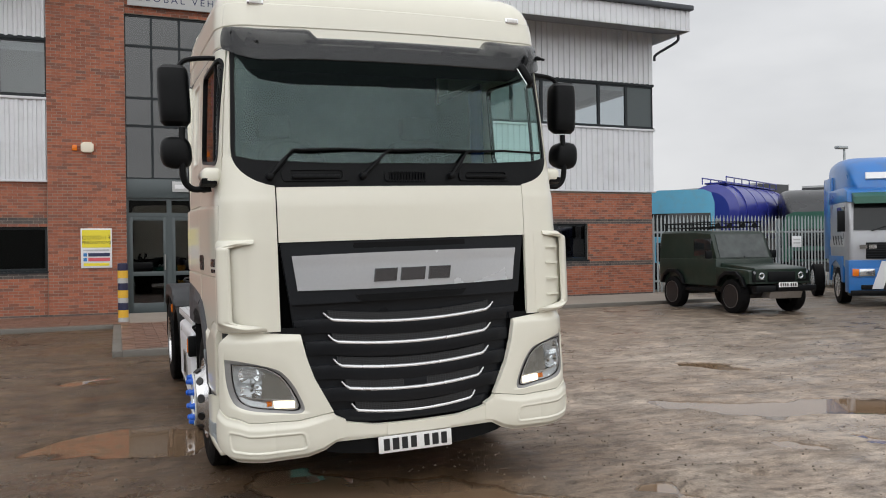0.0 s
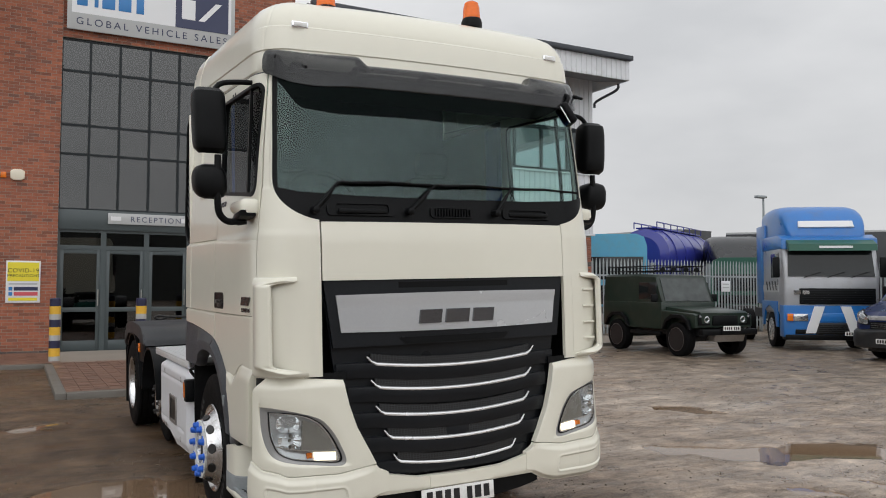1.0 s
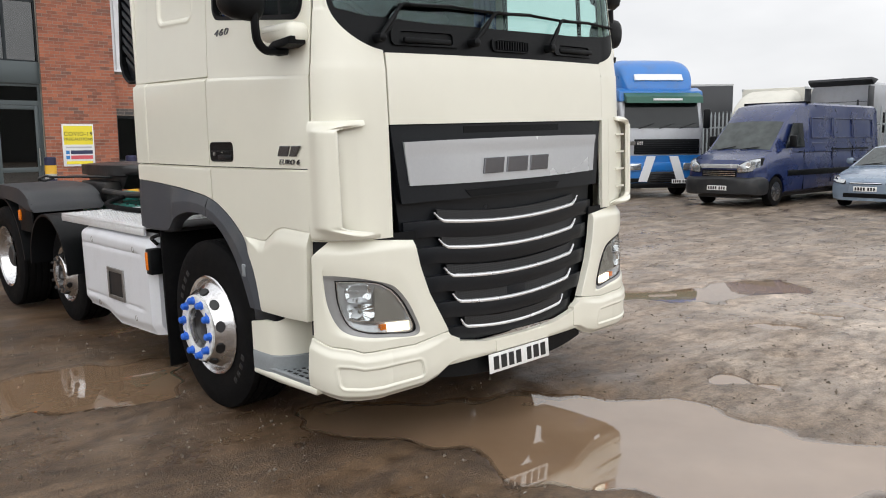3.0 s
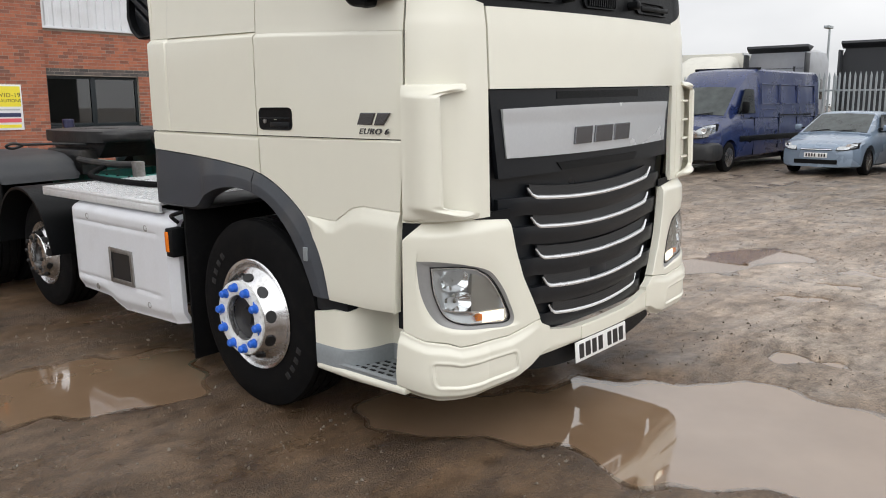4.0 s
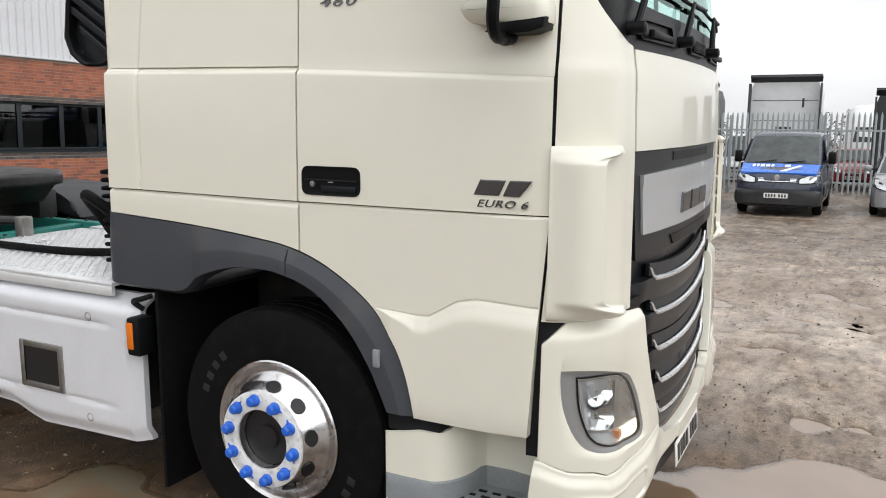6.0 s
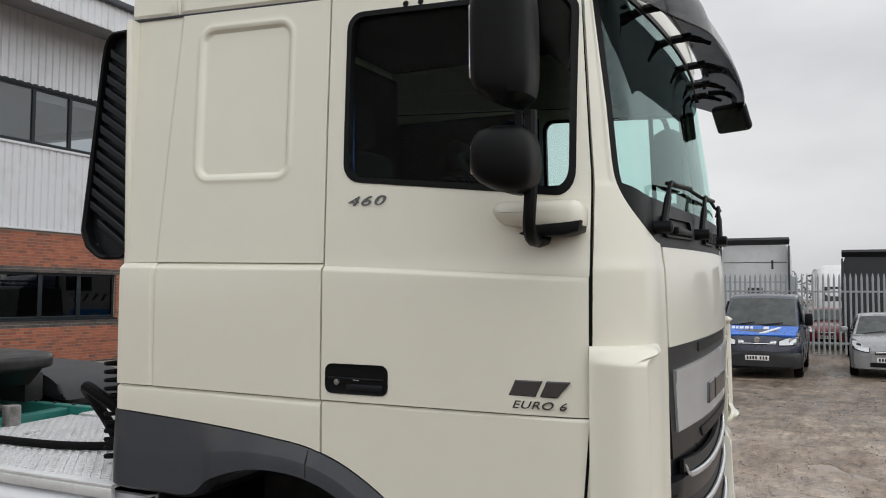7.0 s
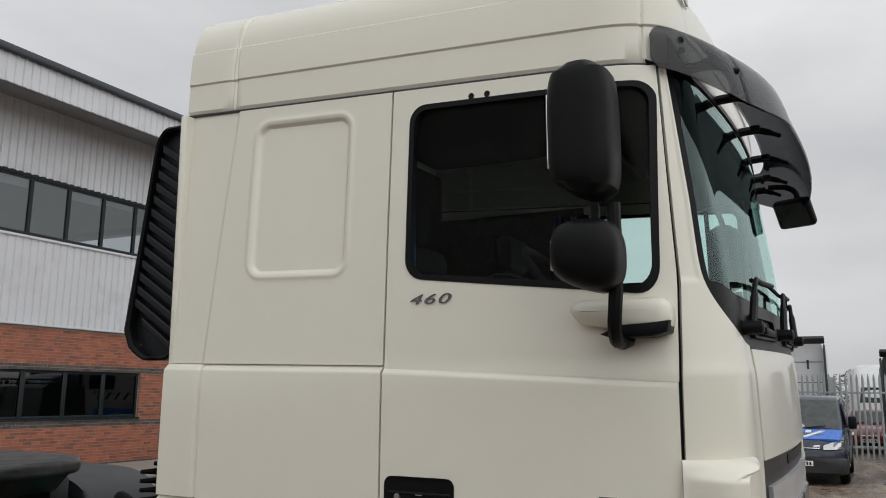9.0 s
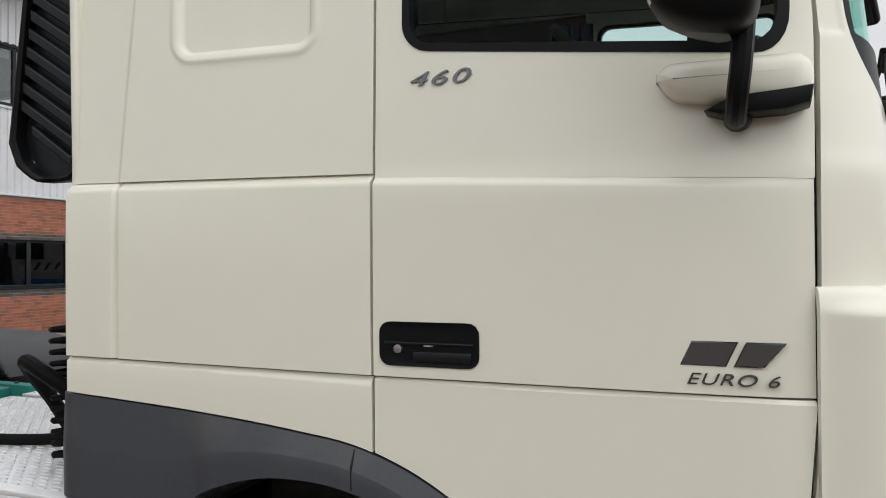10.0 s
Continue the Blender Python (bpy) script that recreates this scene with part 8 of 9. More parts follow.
def car_wheel(parent, x, y, r, w, rim_mat, spokes=5):
    wh = new("wheel")
    wh.parent = parent
    wh.matrix_basis = Matrix.Translation((x, y, r)) @ (Matrix.Identity(4) if x < 0 else Matrix.Rotation(math.pi, 4, "Z"))
    rr = r * 0.64
    part("tyre", lathe([(0.02, rr), (0.0, rr + 0.01), (-0.004, r * 0.85), (0.02, r - 0.006), (0.04, r), (w - 0.04, r), (w - 0.02, r - 0.006), (w, rr), (w, rr * 0.9)], axis="x", steps=32, closed=True), RUBBER, wh)
    bm = lathe([(0.004, rr + 0.006), (0.03, rr - 0.02), (0.07, rr - 0.03), (0.075, 0.02), (0.074, 0.0001)], axis="x", steps=32)
    for k in range(spokes):
        a = 2 * math.pi * k / spokes
        box(bm, 0.012, 0.05, 0.02, rr - 0.012, -0.03, 0.03, m=Matrix.Rotation(a, 4, "X"))
    lathe([(0.06, 0.06), (0.01, 0.055), (0.005, 0.03), (0.004, 0.0001)], axis="x", steps=16, bm=bm)
    part("rim", bm, rim_mat, wh)


def plate_bars(parent, y, z, x=0.0, w=0.52, h=0.111, tilt=0):
    pl = part("number_plate", boxes((-w / 2, w / 2, -0.008, 0.0, -h / 2, h / 2), bevel=0.002), PLATE_WHITE, parent, "white number plate", at=pose(x, y, z, tilt, 0, 0))
    for k in range(7):
        x0 = -0.225 + 0.062 * k + (0.035 if k > 3 else 0)
        part("character_bar", boxes((x0, x0 + 0.038, -0.011, -0.007, -0.036, 0.036)), INK, pl)


def car(name, label, m, paint, length, hw, lower, cabin, wheels, side_windows, lamps, grille, plate_z, mirror, category="car", bumper=None, rim=None, windscreen=(0, 1)):
    """A parked car or van, its nose towards -y of its own frame, y from the nose."""
    c = thing(name, m, label, category)
    cols = list(zip(*lower))

    def at(y, k):
        return float(np.interp(y, cols[0], cols[k]))

    def nose(x, z):
        """How far back the skin lies at the front for a given width and height."""
        wide = float(np.interp(abs(x) + 0.02, cols[1][:4], cols[0][:4]))
        up = float(np.interp(z + 0.02, cols[3][:5], cols[0][:5]))
        return max(wide, up)
    ys = sorted({round(0.06 * k, 3) for k in range(int(length / 0.06) + 1)} | set(cols[0]))
    rings = []
    for y in ys:
        if y > cols[0][-1]:
            continue
        ring = lower_ring(y, at(y, 1), at(y, 2), at(y, 3))
        lift = 0.0
        for wy, wr, ww in wheels:
            q = 1 - ((y - wy) / (wr * 1.16)) ** 2
            if q > 0:
                lift = max(lift, wr + wr * 1.16 * math.sqrt(q))
        for k, p in enumerate(ring):
            d = min(k, len(ring) - k)
            p.z = max(p.z, lift + 0.004 * d) if d < 5 else p.z
        rings.append(ring)
    part("body", loft(rings), paint, c)
    part("underbody", boxes((-hw * 0.72, hw * 0.72, 0.25, length - 0.25, 0.2, 0.7)), BLACK_METAL, c)
    part("cabin", loft([cabin_ring(*s) for s in cabin]), paint, c)
    f, r_ = cabin[windscreen[0]], cabin[windscreen[1]]

    def on_screen(u, v, off):
        y, ht, zb, zt = (lerp(f[k], r_[k], v) for k in (0, 2, 3, 4))
        x = u * 0.93 * ht
        z = float(np.interp(abs(x), (0, 0.6 * ht, ht - 0.06, ht), (zt + 0.012, zt, zt - 0.015, zt - 0.07 * min(1, zt - zb))))
        n = Vector((0, f[4] - r_[4], r_[0] - f[0])).normalized()
        return Vector((x, y, z)) + n * off
    rows = [[on_screen(lerp(-1, 1, i / 16), lerp(0.05, 0.93, k / 6), 0.008) for k in range(7)] for i in range(17)]
    low = [[on_screen(lerp(-1, 1, i / 16), lerp(0.05, 0.93, k / 6), -0.006) for k in range(7)] for i in range(17)]
    part("windscreen", sheet(rows, low), GREY_GLASS, c, "dark windscreen")
    for sx in (-1, 1):
        for (y0b, y0t, y1b, y1t, zb, zt, hb, ht) in side_windows:
            part("side_window", quad_slab([(sx * hb, y0b, zb), (sx * hb, y1b, zb), (sx * ht, y1t, zt), (sx * ht, y0t, zt)], 0.014), DARK_GLASS, c, "dark side window")
            part("door_handle", boxes((sx * (hw - 0.03), sx * (hw + 0.012), y1b - 0.24, y1b - 0.06, zb - 0.13, zb - 0.10), bevel=0.006), PLASTIC_BLACK, c)
            part("door_gap", boxes((sx * (hw - 0.03), sx * (hw + 0.001), y1b + 0.03, y1b + 0.042, 0.36, zb - 0.06)), PLASTIC_BLACK, c)
        for wy, wr, ww in wheels:
            car_wheel(c, sx * (hw - 0.012), wy, wr, ww, rim or ALLOY)
        x0, x1, z0, z1, lift = lamps
        for nm, grow, off, mat in (("lamp_surround", 0.018, 0.026, PLASTIC_BLACK), ("headlamp", 0.0, 0.036, LAMP_CLEAR)):
            po, pi = [], []
            for i in range(9):
                u = i / 8
                x = lerp(x0 - grow, x1 + grow, u)
                zl = lerp(z0, z0 + lift, u ** 2) - grow
                zu = lerp(z0 + 0.45 * (z1 - z0), z1, math.sin(u * math.pi / 2)) + grow
                po.append([Vector((sx * x, nose(x, lerp(zl, zu, k / 4)) - off, lerp(zl, zu, k / 4))) for k in range(5)])
                pi.append([p + Vector((-sx * 0.01, 0.09, -0.01)) for p in po[-1]])
            part(nm, sheet(po, pi), mat, c, "clear headlamp" if nm == "headlamp" else "")
        lx, lz = lerp(x0, x1, 0.62), lerp(z0, z1, 0.55)
        part("lamp_bowl", lathe([(-0.004, 0.062), (-0.008, 0.06), (-0.003, 0.03), (-0.002, 0.0001)], axis="y", steps=16), CHROME, c, at=Matrix.Translation((sx * lx, nose(lx, lz) - 0.036, lz)) @ Matrix.Rotation(sx * 0.5, 4, "Z"))
        my, mz = mirror
        part("wing_mirror", boxes((sx * (hw + 0.02), sx * (hw + 0.2), my, my + 0.11, mz, mz + (0.30 if category == "van" else 0.15)), bevel=0.045), PLASTIC_BLACK if category == "van" else paint, c)
        part("mirror_arm", boxes((sx * (hw - 0.08), sx * (hw + 0.05), my + 0.02, my + 0.09, mz + 0.03, mz + 0.08), bevel=0.01), PLASTIC_BLACK, c)
    gx, gz0, gz1 = grille

    def front_strip(nm, half, za, zb, off, mat, label=""):
        po = [[Vector((x, nose(x, lerp(za, zb, k / 3)) - off, lerp(za, zb, k / 3))) for k in range(4)] for x in (lerp(-half, half, i / 12) for i in range(13))]
        return part(nm, sheet(po, [[p + Vector((0, 0.05, 0)) for p in r] for r in po]), mat, c, label)
    front_strip("grille", gx, gz0, gz1, 0.008, PLASTIC_BLACK, "black grille")
    for k in range(3):
        zz = lerp(gz0, gz1, 0.25 + 0.25 * k)
        front_strip("grille_bar", gx * 0.94, zz - 0.006, zz + 0.006, 0.018, CHROME)
    if category == "car":
        front_strip("lower_intake", gx * 1.35, 0.27, 0.37, 0.008, PLASTIC_BLACK)
    if bumper:
        bc = list(zip(*bumper))
        by = [bc[0][0] + (bc[0][-1] - bc[0][0]) * k / 16 for k in range(17)]
        part("bumper", loft([lower_ring(y, *(float(np.interp(y, bc[0], bc[k])) for k in (1, 2, 3))) for y in by]), PLASTIC_BUMPER, c, "black plastic bumper")
    plate_bars(c, min(s[0] for s in lower + (bumper or [])) - 0.004, plate_z)
    for k in (-1, 1):
        part("wiper", tube([on_screen(-0.35 + 0.4 * k, 0.02, 0.02), on_screen(0.25 + 0.4 * k, 0.10, 0.03)], 0.011, 6), PLASTIC_BLACK, c)
    return c


def parked(x, y, degrees):
    return pose(x, y, 0.03, 0, 0, degrees)


focus = car("hatchback_car", "pale metallic blue hatchback car parked by the fence", parked(16.15, 3.85, -93), BLUE_PALE, 4.3, 0.92,
    [(0.0, 0.60, 0.20, 0.62), (0.10, 0.78, 0.19, 0.70), (0.35, 0.88, 0.18, 0.78), (0.9, 0.92, 0.18, 0.90), (1.35, 0.92, 0.18, 0.97), (2.4, 0.92, 0.18, 0.99), (3.6, 0.92, 0.2, 1.02), (4.1, 0.86, 0.25, 1.02), (4.3, 0.76, 0.35, 0.95)],
    [(1.05, 0.86, 0.80, 0.90, 0.96), (2.0, 0.88, 0.66, 0.92, 1.43), (2.5, 0.88, 0.67, 0.92, 1.47), (3.3, 0.87, 0.65, 0.92, 1.43), (4.05, 0.82, 0.62, 0.92, 1.05)],
    [(0.86, 0.315, 0.2), (3.5, 0.315, 0.2)], [(1.55, 2.05, 2.48, 2.48, 1.0, 1.38, 0.895, 0.735), (2.55, 2.55, 3.4, 3.2, 1.0, 1.38, 0.895, 0.73)],
    (0.46, 0.83, 0.60, 0.75, 0.05), (0.36, 0.58, 0.68), 0.47, (1.5, 1.0))
vwv = car("panel_van", "dark blue van with a bright blue bonnet graphic, by the fence", parked(16.35, 1.03, -91), BLUE_NIGHT, 5.0, 0.95,
    [(0.0, 0.70, 0.28, 0.80), (0.08, 0.86, 0.25, 0.95), (0.4, 0.94, 0.22, 1.08), (0.95, 0.95, 0.22, 1.20), (2.0, 0.95, 0.22, 1.24), (4.7, 0.95, 0.25, 1.24), (4.95, 0.92, 0.3, 1.24)],
    [(0.78, 0.90, 0.86, 1.1, 1.18), (1.72, 0.94, 0.78, 1.15, 1.90), (2.3, 0.95, 0.79, 1.15, 1.97), (4.6, 0.95, 0.79, 1.15, 1.96), (4.95, 0.93, 0.77, 1.15, 1.90)],
    [(0.92, 0.33, 0.21), (3.92, 0.33, 0.21)], [(1.25, 1.75, 2.1, 2.1, 1.24, 1.78, 0.965, 0.84)],
    (0.48, 0.89, 0.78, 0.98, 0.04), (0.44, 0.78, 0.90), 0.48, (1.25, 1.2), category="van",
    bumper=[(-0.05, 0.70, 0.28, 0.58), (0.0, 0.85, 0.26, 0.62), (0.10, 0.93, 0.24, 0.64), (0.48, 0.957, 0.23, 0.62)])
part("bonnet_graphic", quad_slab([(-0.82, 0.13, 0.985), (0.82, 0.13, 0.985), (0.86, 0.76, 1.175), (-0.86, 0.76, 1.175)], 0.022), GRAPHIC_BLUE, vwv, "bright blue bonnet graphic")
for k, (x0, w) in enumerate(((-0.62, 0.07), (-0.52, 0.05), (-0.44, 0.09), (-0.32, 0.09), (-0.2, 0.06), (0.1, 0.12))):
    part("white_block", quad_slab([(x0, 0.5, 1.112), (x0 + w, 0.5, 1.112), (x0 + w, 0.66, 1.160), (x0, 0.66, 1.160)], 0.024), SIGN_WHITE, vwv)
part("white_flash", quad_slab([(0.02, 0.2, 1.022), (0.14, 0.2, 1.022), (0.50, 0.62, 1.148), (0.40, 0.62, 1.148)], 0.024), SIGN_WHITE, vwv)
part("round_emblem", lathe([(0, 0.07), (-0.012, 0.065), (-0.013, 0.0001)], axis="y", steps=20), CHROME, vwv, at=Matrix.Translation((0, 0.0, 0.89)))
swift = car("small_car", "small silver grey hatchback car parked by the fence", parked(17.6, -1.75, -92), SILVER_CAR, 3.75, 0.85,
    [(0.0, 0.58, 0.22, 0.64), (0.08, 0.74, 0.2, 0.74), (0.3, 0.83, 0.19, 0.84), (0.8, 0.85, 0.19, 0.95), (1.2, 0.85, 0.19, 1.0), (3.3, 0.85, 0.2, 1.02), (3.7, 0.78, 0.3, 1.0)],
    [(0.95, 0.80, 0.76, 0.93, 0.99), (1.75, 0.82, 0.64, 0.95, 1.46), (2.3, 0.82, 0.65, 0.95, 1.51), (3.2, 0.82, 0.64, 0.95, 1.47), (3.65, 0.76, 0.6, 0.95, 1.1)],
    [(0.72, 0.30, 0.19), (3.1, 0.30, 0.19)], [(1.4, 1.85, 2.25, 2.25, 1.02, 1.42, 0.835, 0.71), (2.32, 2.32, 3.1, 3.0, 1.02, 1.42, 0.835, 0.71)],
    (0.42, 0.77, 0.62, 0.88, 0.10), (0.30, 0.56, 0.68), 0.44, (1.3, 1.02))
iveco = car("panel_van", "long navy blue high-roof panel van parked on gravel", parked(14.9, 6.78, -92), BLUE_VAN, 7.0, 0.98,
    [(0.0, 0.70, 0.35, 1.02), (0.08, 0.86, 0.30, 1.12), (0.5, 0.96, 0.28, 1.25), (1.0, 0.98, 0.28, 1.38), (1.6, 0.98, 0.28, 1.42), (6.8, 0.98, 0.36, 1.42), (6.95, 0.96, 0.4, 1.42)],
    [(0.88, 0.90, 0.86, 1.25, 1.34), (1.72, 0.95, 0.80, 1.3, 2.12), (2.15, 0.97, 0.82, 1.3, 2.46), (2.7, 0.98, 0.86, 1.3, 2.56), (6.75, 0.98, 0.88, 1.3, 2.56), (6.95, 0.96, 0.86, 1.3, 2.5)],
    [(0.98, 0.36, 0.21), (5.05, 0.36, 0.21)], [(1.35, 1.85, 2.32, 2.32, 1.42, 2.02, 0.985, 0.90)],
    (0.50, 0.90, 0.84, 1.16, 0.06), (0.46, 0.72, 0.90), 0.46, (1.45, 1.42), category="van",
    bumper=[(-0.09, 0.72, 0.32, 0.66), (-0.03, 0.88, 0.30, 0.71), (0.08, 0.965, 0.28, 0.74), (0.40, 0.992, 0.27, 0.76), (0.56, 0.99, 0.30, 0.72)])
part("bonnet_bar", prism([(-0.50, 0.935), (0.50, 0.935), (0.56, 0.99), (0.50, 1.035), (-0.50, 1.035), (-0.56, 0.99)], -0.02, 0.10, axis="y", bevel=0.012), SILVER, iveco, "silver bar over the grille")
for sx in (-1, 1):
    for y0, y1 in ((2.75, 3.9), (4.0, 5.15), (5.25, 6.5)):
        rim_ = [(y0, 1.66, 0.972), (y1, 1.66, 0.972), (y1, 2.16, 0.925), (y0, 2.16, 0.925)]
        part("side_pressing", tube([(sx * x, y, z) for y, z, x in rim_ + rim_[:1]], 0.018, 6), BLUE_VAN, iveco)
        part("side_swage", tube([(sx * 0.962, y0, 1.52), (sx * 0.962, y1, 1.52)], 0.014, 6), BLUE_VAN, iveco)
        part("side_seam", boxes((sx * 0.95, sx * 0.986, y1 + 0.04, y1 + 0.052, 0.5, 1.42)), PLASTIC_BLACK, iveco)
    part("side_moulding", boxes((sx * 0.97, sx * 1.0, 1.5, 6.8, 0.72, 0.86), bevel=0.01), PLASTIC_BLACK, iveco)
    part("slide_rail", boxes((sx * 0.97, sx * 0.995, 3.9, 6.2, 1.34, 1.38)), PLASTIC_BLACK, iveco)
part("roof_seam", boxes((-0.90, 0.90, 2.68, 2.75, 2.52, 2.585), bevel=0.01), PLASTIC_BLACK, iveco)


def off_roader():
    d = thing("off_road_vehicle", pose(12.62, 9.30, 0.03, 0, 0, -5), "dark green boxy off-road vehicle with roof rack on gravel", "off-road vehicle")
    part("body", boxes((-0.86, 0.86, 1.42, 3.95, 0.62, 1.30), bevel=0.03), GREEN_DARK, d)
    part("bonnet", prism([(0.14, 0.72), (0.12, 1.06), (0.2, 1.10), (1.42, 1.19), (1.45, 0.72)], -0.72, 0.72, bevel=0.03), GREEN_DARK, d)
    for sx in (-1, 1):
        part("front_wing", prism([(0.16, 0.72), (0.16, 1.0), (0.24, 1.04), (1.44, 1.10), (1.44, 0.62), (1.28, 0.62), (1.18, 0.86), (0.95, 0.98), (0.6, 0.98), (0.40, 0.86), (0.32, 0.68)], sx * 0.60, sx * 0.87, bevel=0.025), GREEN_DARK, d)
        part("wheel_arch", prism([(0.26, 0.66), (0.36, 0.88), (0.58, 1.01), (0.98, 1.01), (1.2, 0.88), (1.32, 0.64), (1.25, 0.64), (1.14, 0.84), (0.95, 0.94), (0.62, 0.94), (0.42, 0.84), (0.34, 0.66)], sx * 0.86, sx * 0.95, bevel=0.012), PLASTIC_BLACK, d, "black wheel arch extension")
        part("wheel_arch", prism([(2.72, 0.66), (2.82, 0.88), (3.04, 1.01), (3.44, 1.01), (3.66, 0.88), (3.78, 0.64), (3.7, 0.64), (3.6, 0.84), (3.41, 0.94), (3.08, 0.94), (2.88, 0.84), (2.8, 0.66)], sx * 0.86, sx * 0.95, bevel=0.012), PLASTIC_BLACK, d, "black wheel arch extension")
        for wy in (0.78, 3.24):
            car_wheel(d, sx * 0.93, wy, 0.41, 0.27, INK, 8)
            part("tyre_ring", lathe([(-0.006, 0.284), (-0.007, 0.276), (0.0, 0.276), (0.0, 0.284)], axis="x", steps=32, closed=True), STEEL, d, "worn grey tyre ring", at=Matrix.Translation((sx * 0.93, wy, 0.41)) @ (Matrix.Identity(4) if sx < 0 else Matrix.Rotation(math.pi, 4, "Z")))
        part("lamp_panel", boxes((sx * 0.43, sx * 0.80, 0.135, 0.16, 0.76, 1.03), bevel=0.01), PLASTIC_BLACK, d)
        part("front_light", lathe([(0, 0.09), (-0.03, 0.085), (-0.034, 0.06), (-0.02, 0.04), (-0.018, 0.0001)], axis="y", steps=24), LAMP_CLEAR, d, "round headlamp", at=Matrix.Translation((sx * 0.55, 0.15, 0.90)))
        part("small_light", lathe([(0, 0.04), (-0.02, 0.035), (-0.022, 0.0001)], axis="y", steps=14), LAMP_CLEAR, d, at=Matrix.Translation((sx * 0.74, 0.15, 0.98)))
        part("door_window", boxes((sx * 0.80, sx * 0.845, 1.66, 2.36, 1.36, 1.80), bevel=0.01), DARK_GLASS, d)
        part("wing_mirror", boxes((sx * 0.86, sx * 1.05, 1.55, 1.62, 1.30, 1.50), bevel=0.02), PLASTIC_BLACK, d)
        part("sill", boxes((sx * 0.80, sx * 0.90, 1.45, 2.7, 0.46, 0.56), bevel=0.03), PLASTIC_BLACK, d)
    part("hard_top", loft([[Vector((x, y, z)) for x, z in ((-0.85, 1.28), (-0.78, 1.96), (-0.70, 2.02), (0.70, 2.02), (0.78, 1.96), (0.85, 1.28))] for y in (2.44, 3.95)]), GREEN_DARK, d)
    part("cab_top", loft([[Vector((x, y, z)) for x, z in ((-0.85, zb), (-0.80, zt - 0.06), (-0.72, zt), (0.72, zt), (0.80, zt - 0.06), (0.85, zb))] for y, zb, zt in ((1.45, 1.28, 1.32), (1.72, 1.28, 1.98), (2.44, 1.28, 2.02))]), GREEN_DARK, d)
    part("windscreen", quad_slab([(-0.72, 1.45, 1.32), (0.72, 1.45, 1.32), (0.70, 1.68, 1.90), (-0.70, 1.68, 1.90)], 0.016), GREY_GLASS, d, "flat upright windscreen")
    part("screen_post", boxes((-0.012, 0.012, 1.43, 1.46, 1.32, 1.36)), PLASTIC_BLACK, d)
    part("radiator_grille", boxes((-0.38, 0.38, 0.10, 0.16, 0.76, 1.0), bevel=0.015), PLASTIC_BLACK, d)
    part("front_bumper", boxes((-0.84, 0.84, -0.06, 0.10, 0.54, 0.68), bevel=0.02), PLASTIC_BLACK, d)
    part("steering_guard", prism([(0.0, 0.38), (-0.06, 0.54), (0.2, 0.54), (0.3, 0.4)], -0.45, 0.45, bevel=0.02), STEEL, d, "metal steering guard")
    part("winch_mount", boxes((-0.3, 0.3, -0.10, -0.04, 0.56, 0.70), bevel=0.02), PLASTIC_BLACK, d)
    plate_bars(d, -0.10, 0.70)
    for y in (0.78, 3.24):
        part("axle", boxes((-0.8, 0.8, y - 0.06, y + 0.06, 0.34, 0.48), bevel=0.04), BLACK_METAL, d)
    part("underbody", boxes((-0.62, 0.62, 0.3, 3.8, 0.48, 0.66)), BLACK_METAL, d)
    rack = part("roof_rack", tube([(-0.75, 1.75, 2.22), (0.75, 1.75, 2.22), (0.75, 3.85, 2.22), (-0.75, 3.85, 2.22), (-0.75, 1.75, 2.22)], 0.014, 6), PLASTIC_BLACK, d, "black tubular roof rack")
    for y in (1.8, 2.2, 2.6, 3.0, 3.4, 3.8):
        part("rack_bar", tube([(-0.75, y, 2.10), (0.75, y, 2.10)], 0.012, 6), PLASTIC_BLACK, rack)
        for sx in (-1, 1):
            part("rack_post", tube([(sx * 0.75, y, 2.02), (sx * 0.75, y, 2.22)], 0.012, 6), PLASTIC_BLACK, rack)
    for x in (-0.55, -0.2, 0.2, 0.55):
        part("rack_lamp", lathe([(0, 0.07), (0.05, 0.06), (0.06, 0.0001)], axis="y", steps=14), PLASTIC_BLACK, rack, at=Matrix.Translation((x, 1.74, 2.13)))
off_roader()


def round_hood(stations, foot):
    """Rounded air fairing: stations of (y, half width, top)."""
    rings = []
    for y, w, zt in stations:
        ring = [Vector((-w, y, foot))]
        for i in range(17):
            a = math.pi * i / 16
            ca, sa = math.cos(a), math.sin(a)
            ring.append(Vector((-w * math.copysign(abs(ca) ** 0.28, ca), y, lerp(foot + 0.02, zt, abs(sa) ** 0.28))))
        rings.append(ring + [Vector((w, y, foot))])
    return loft(rings)


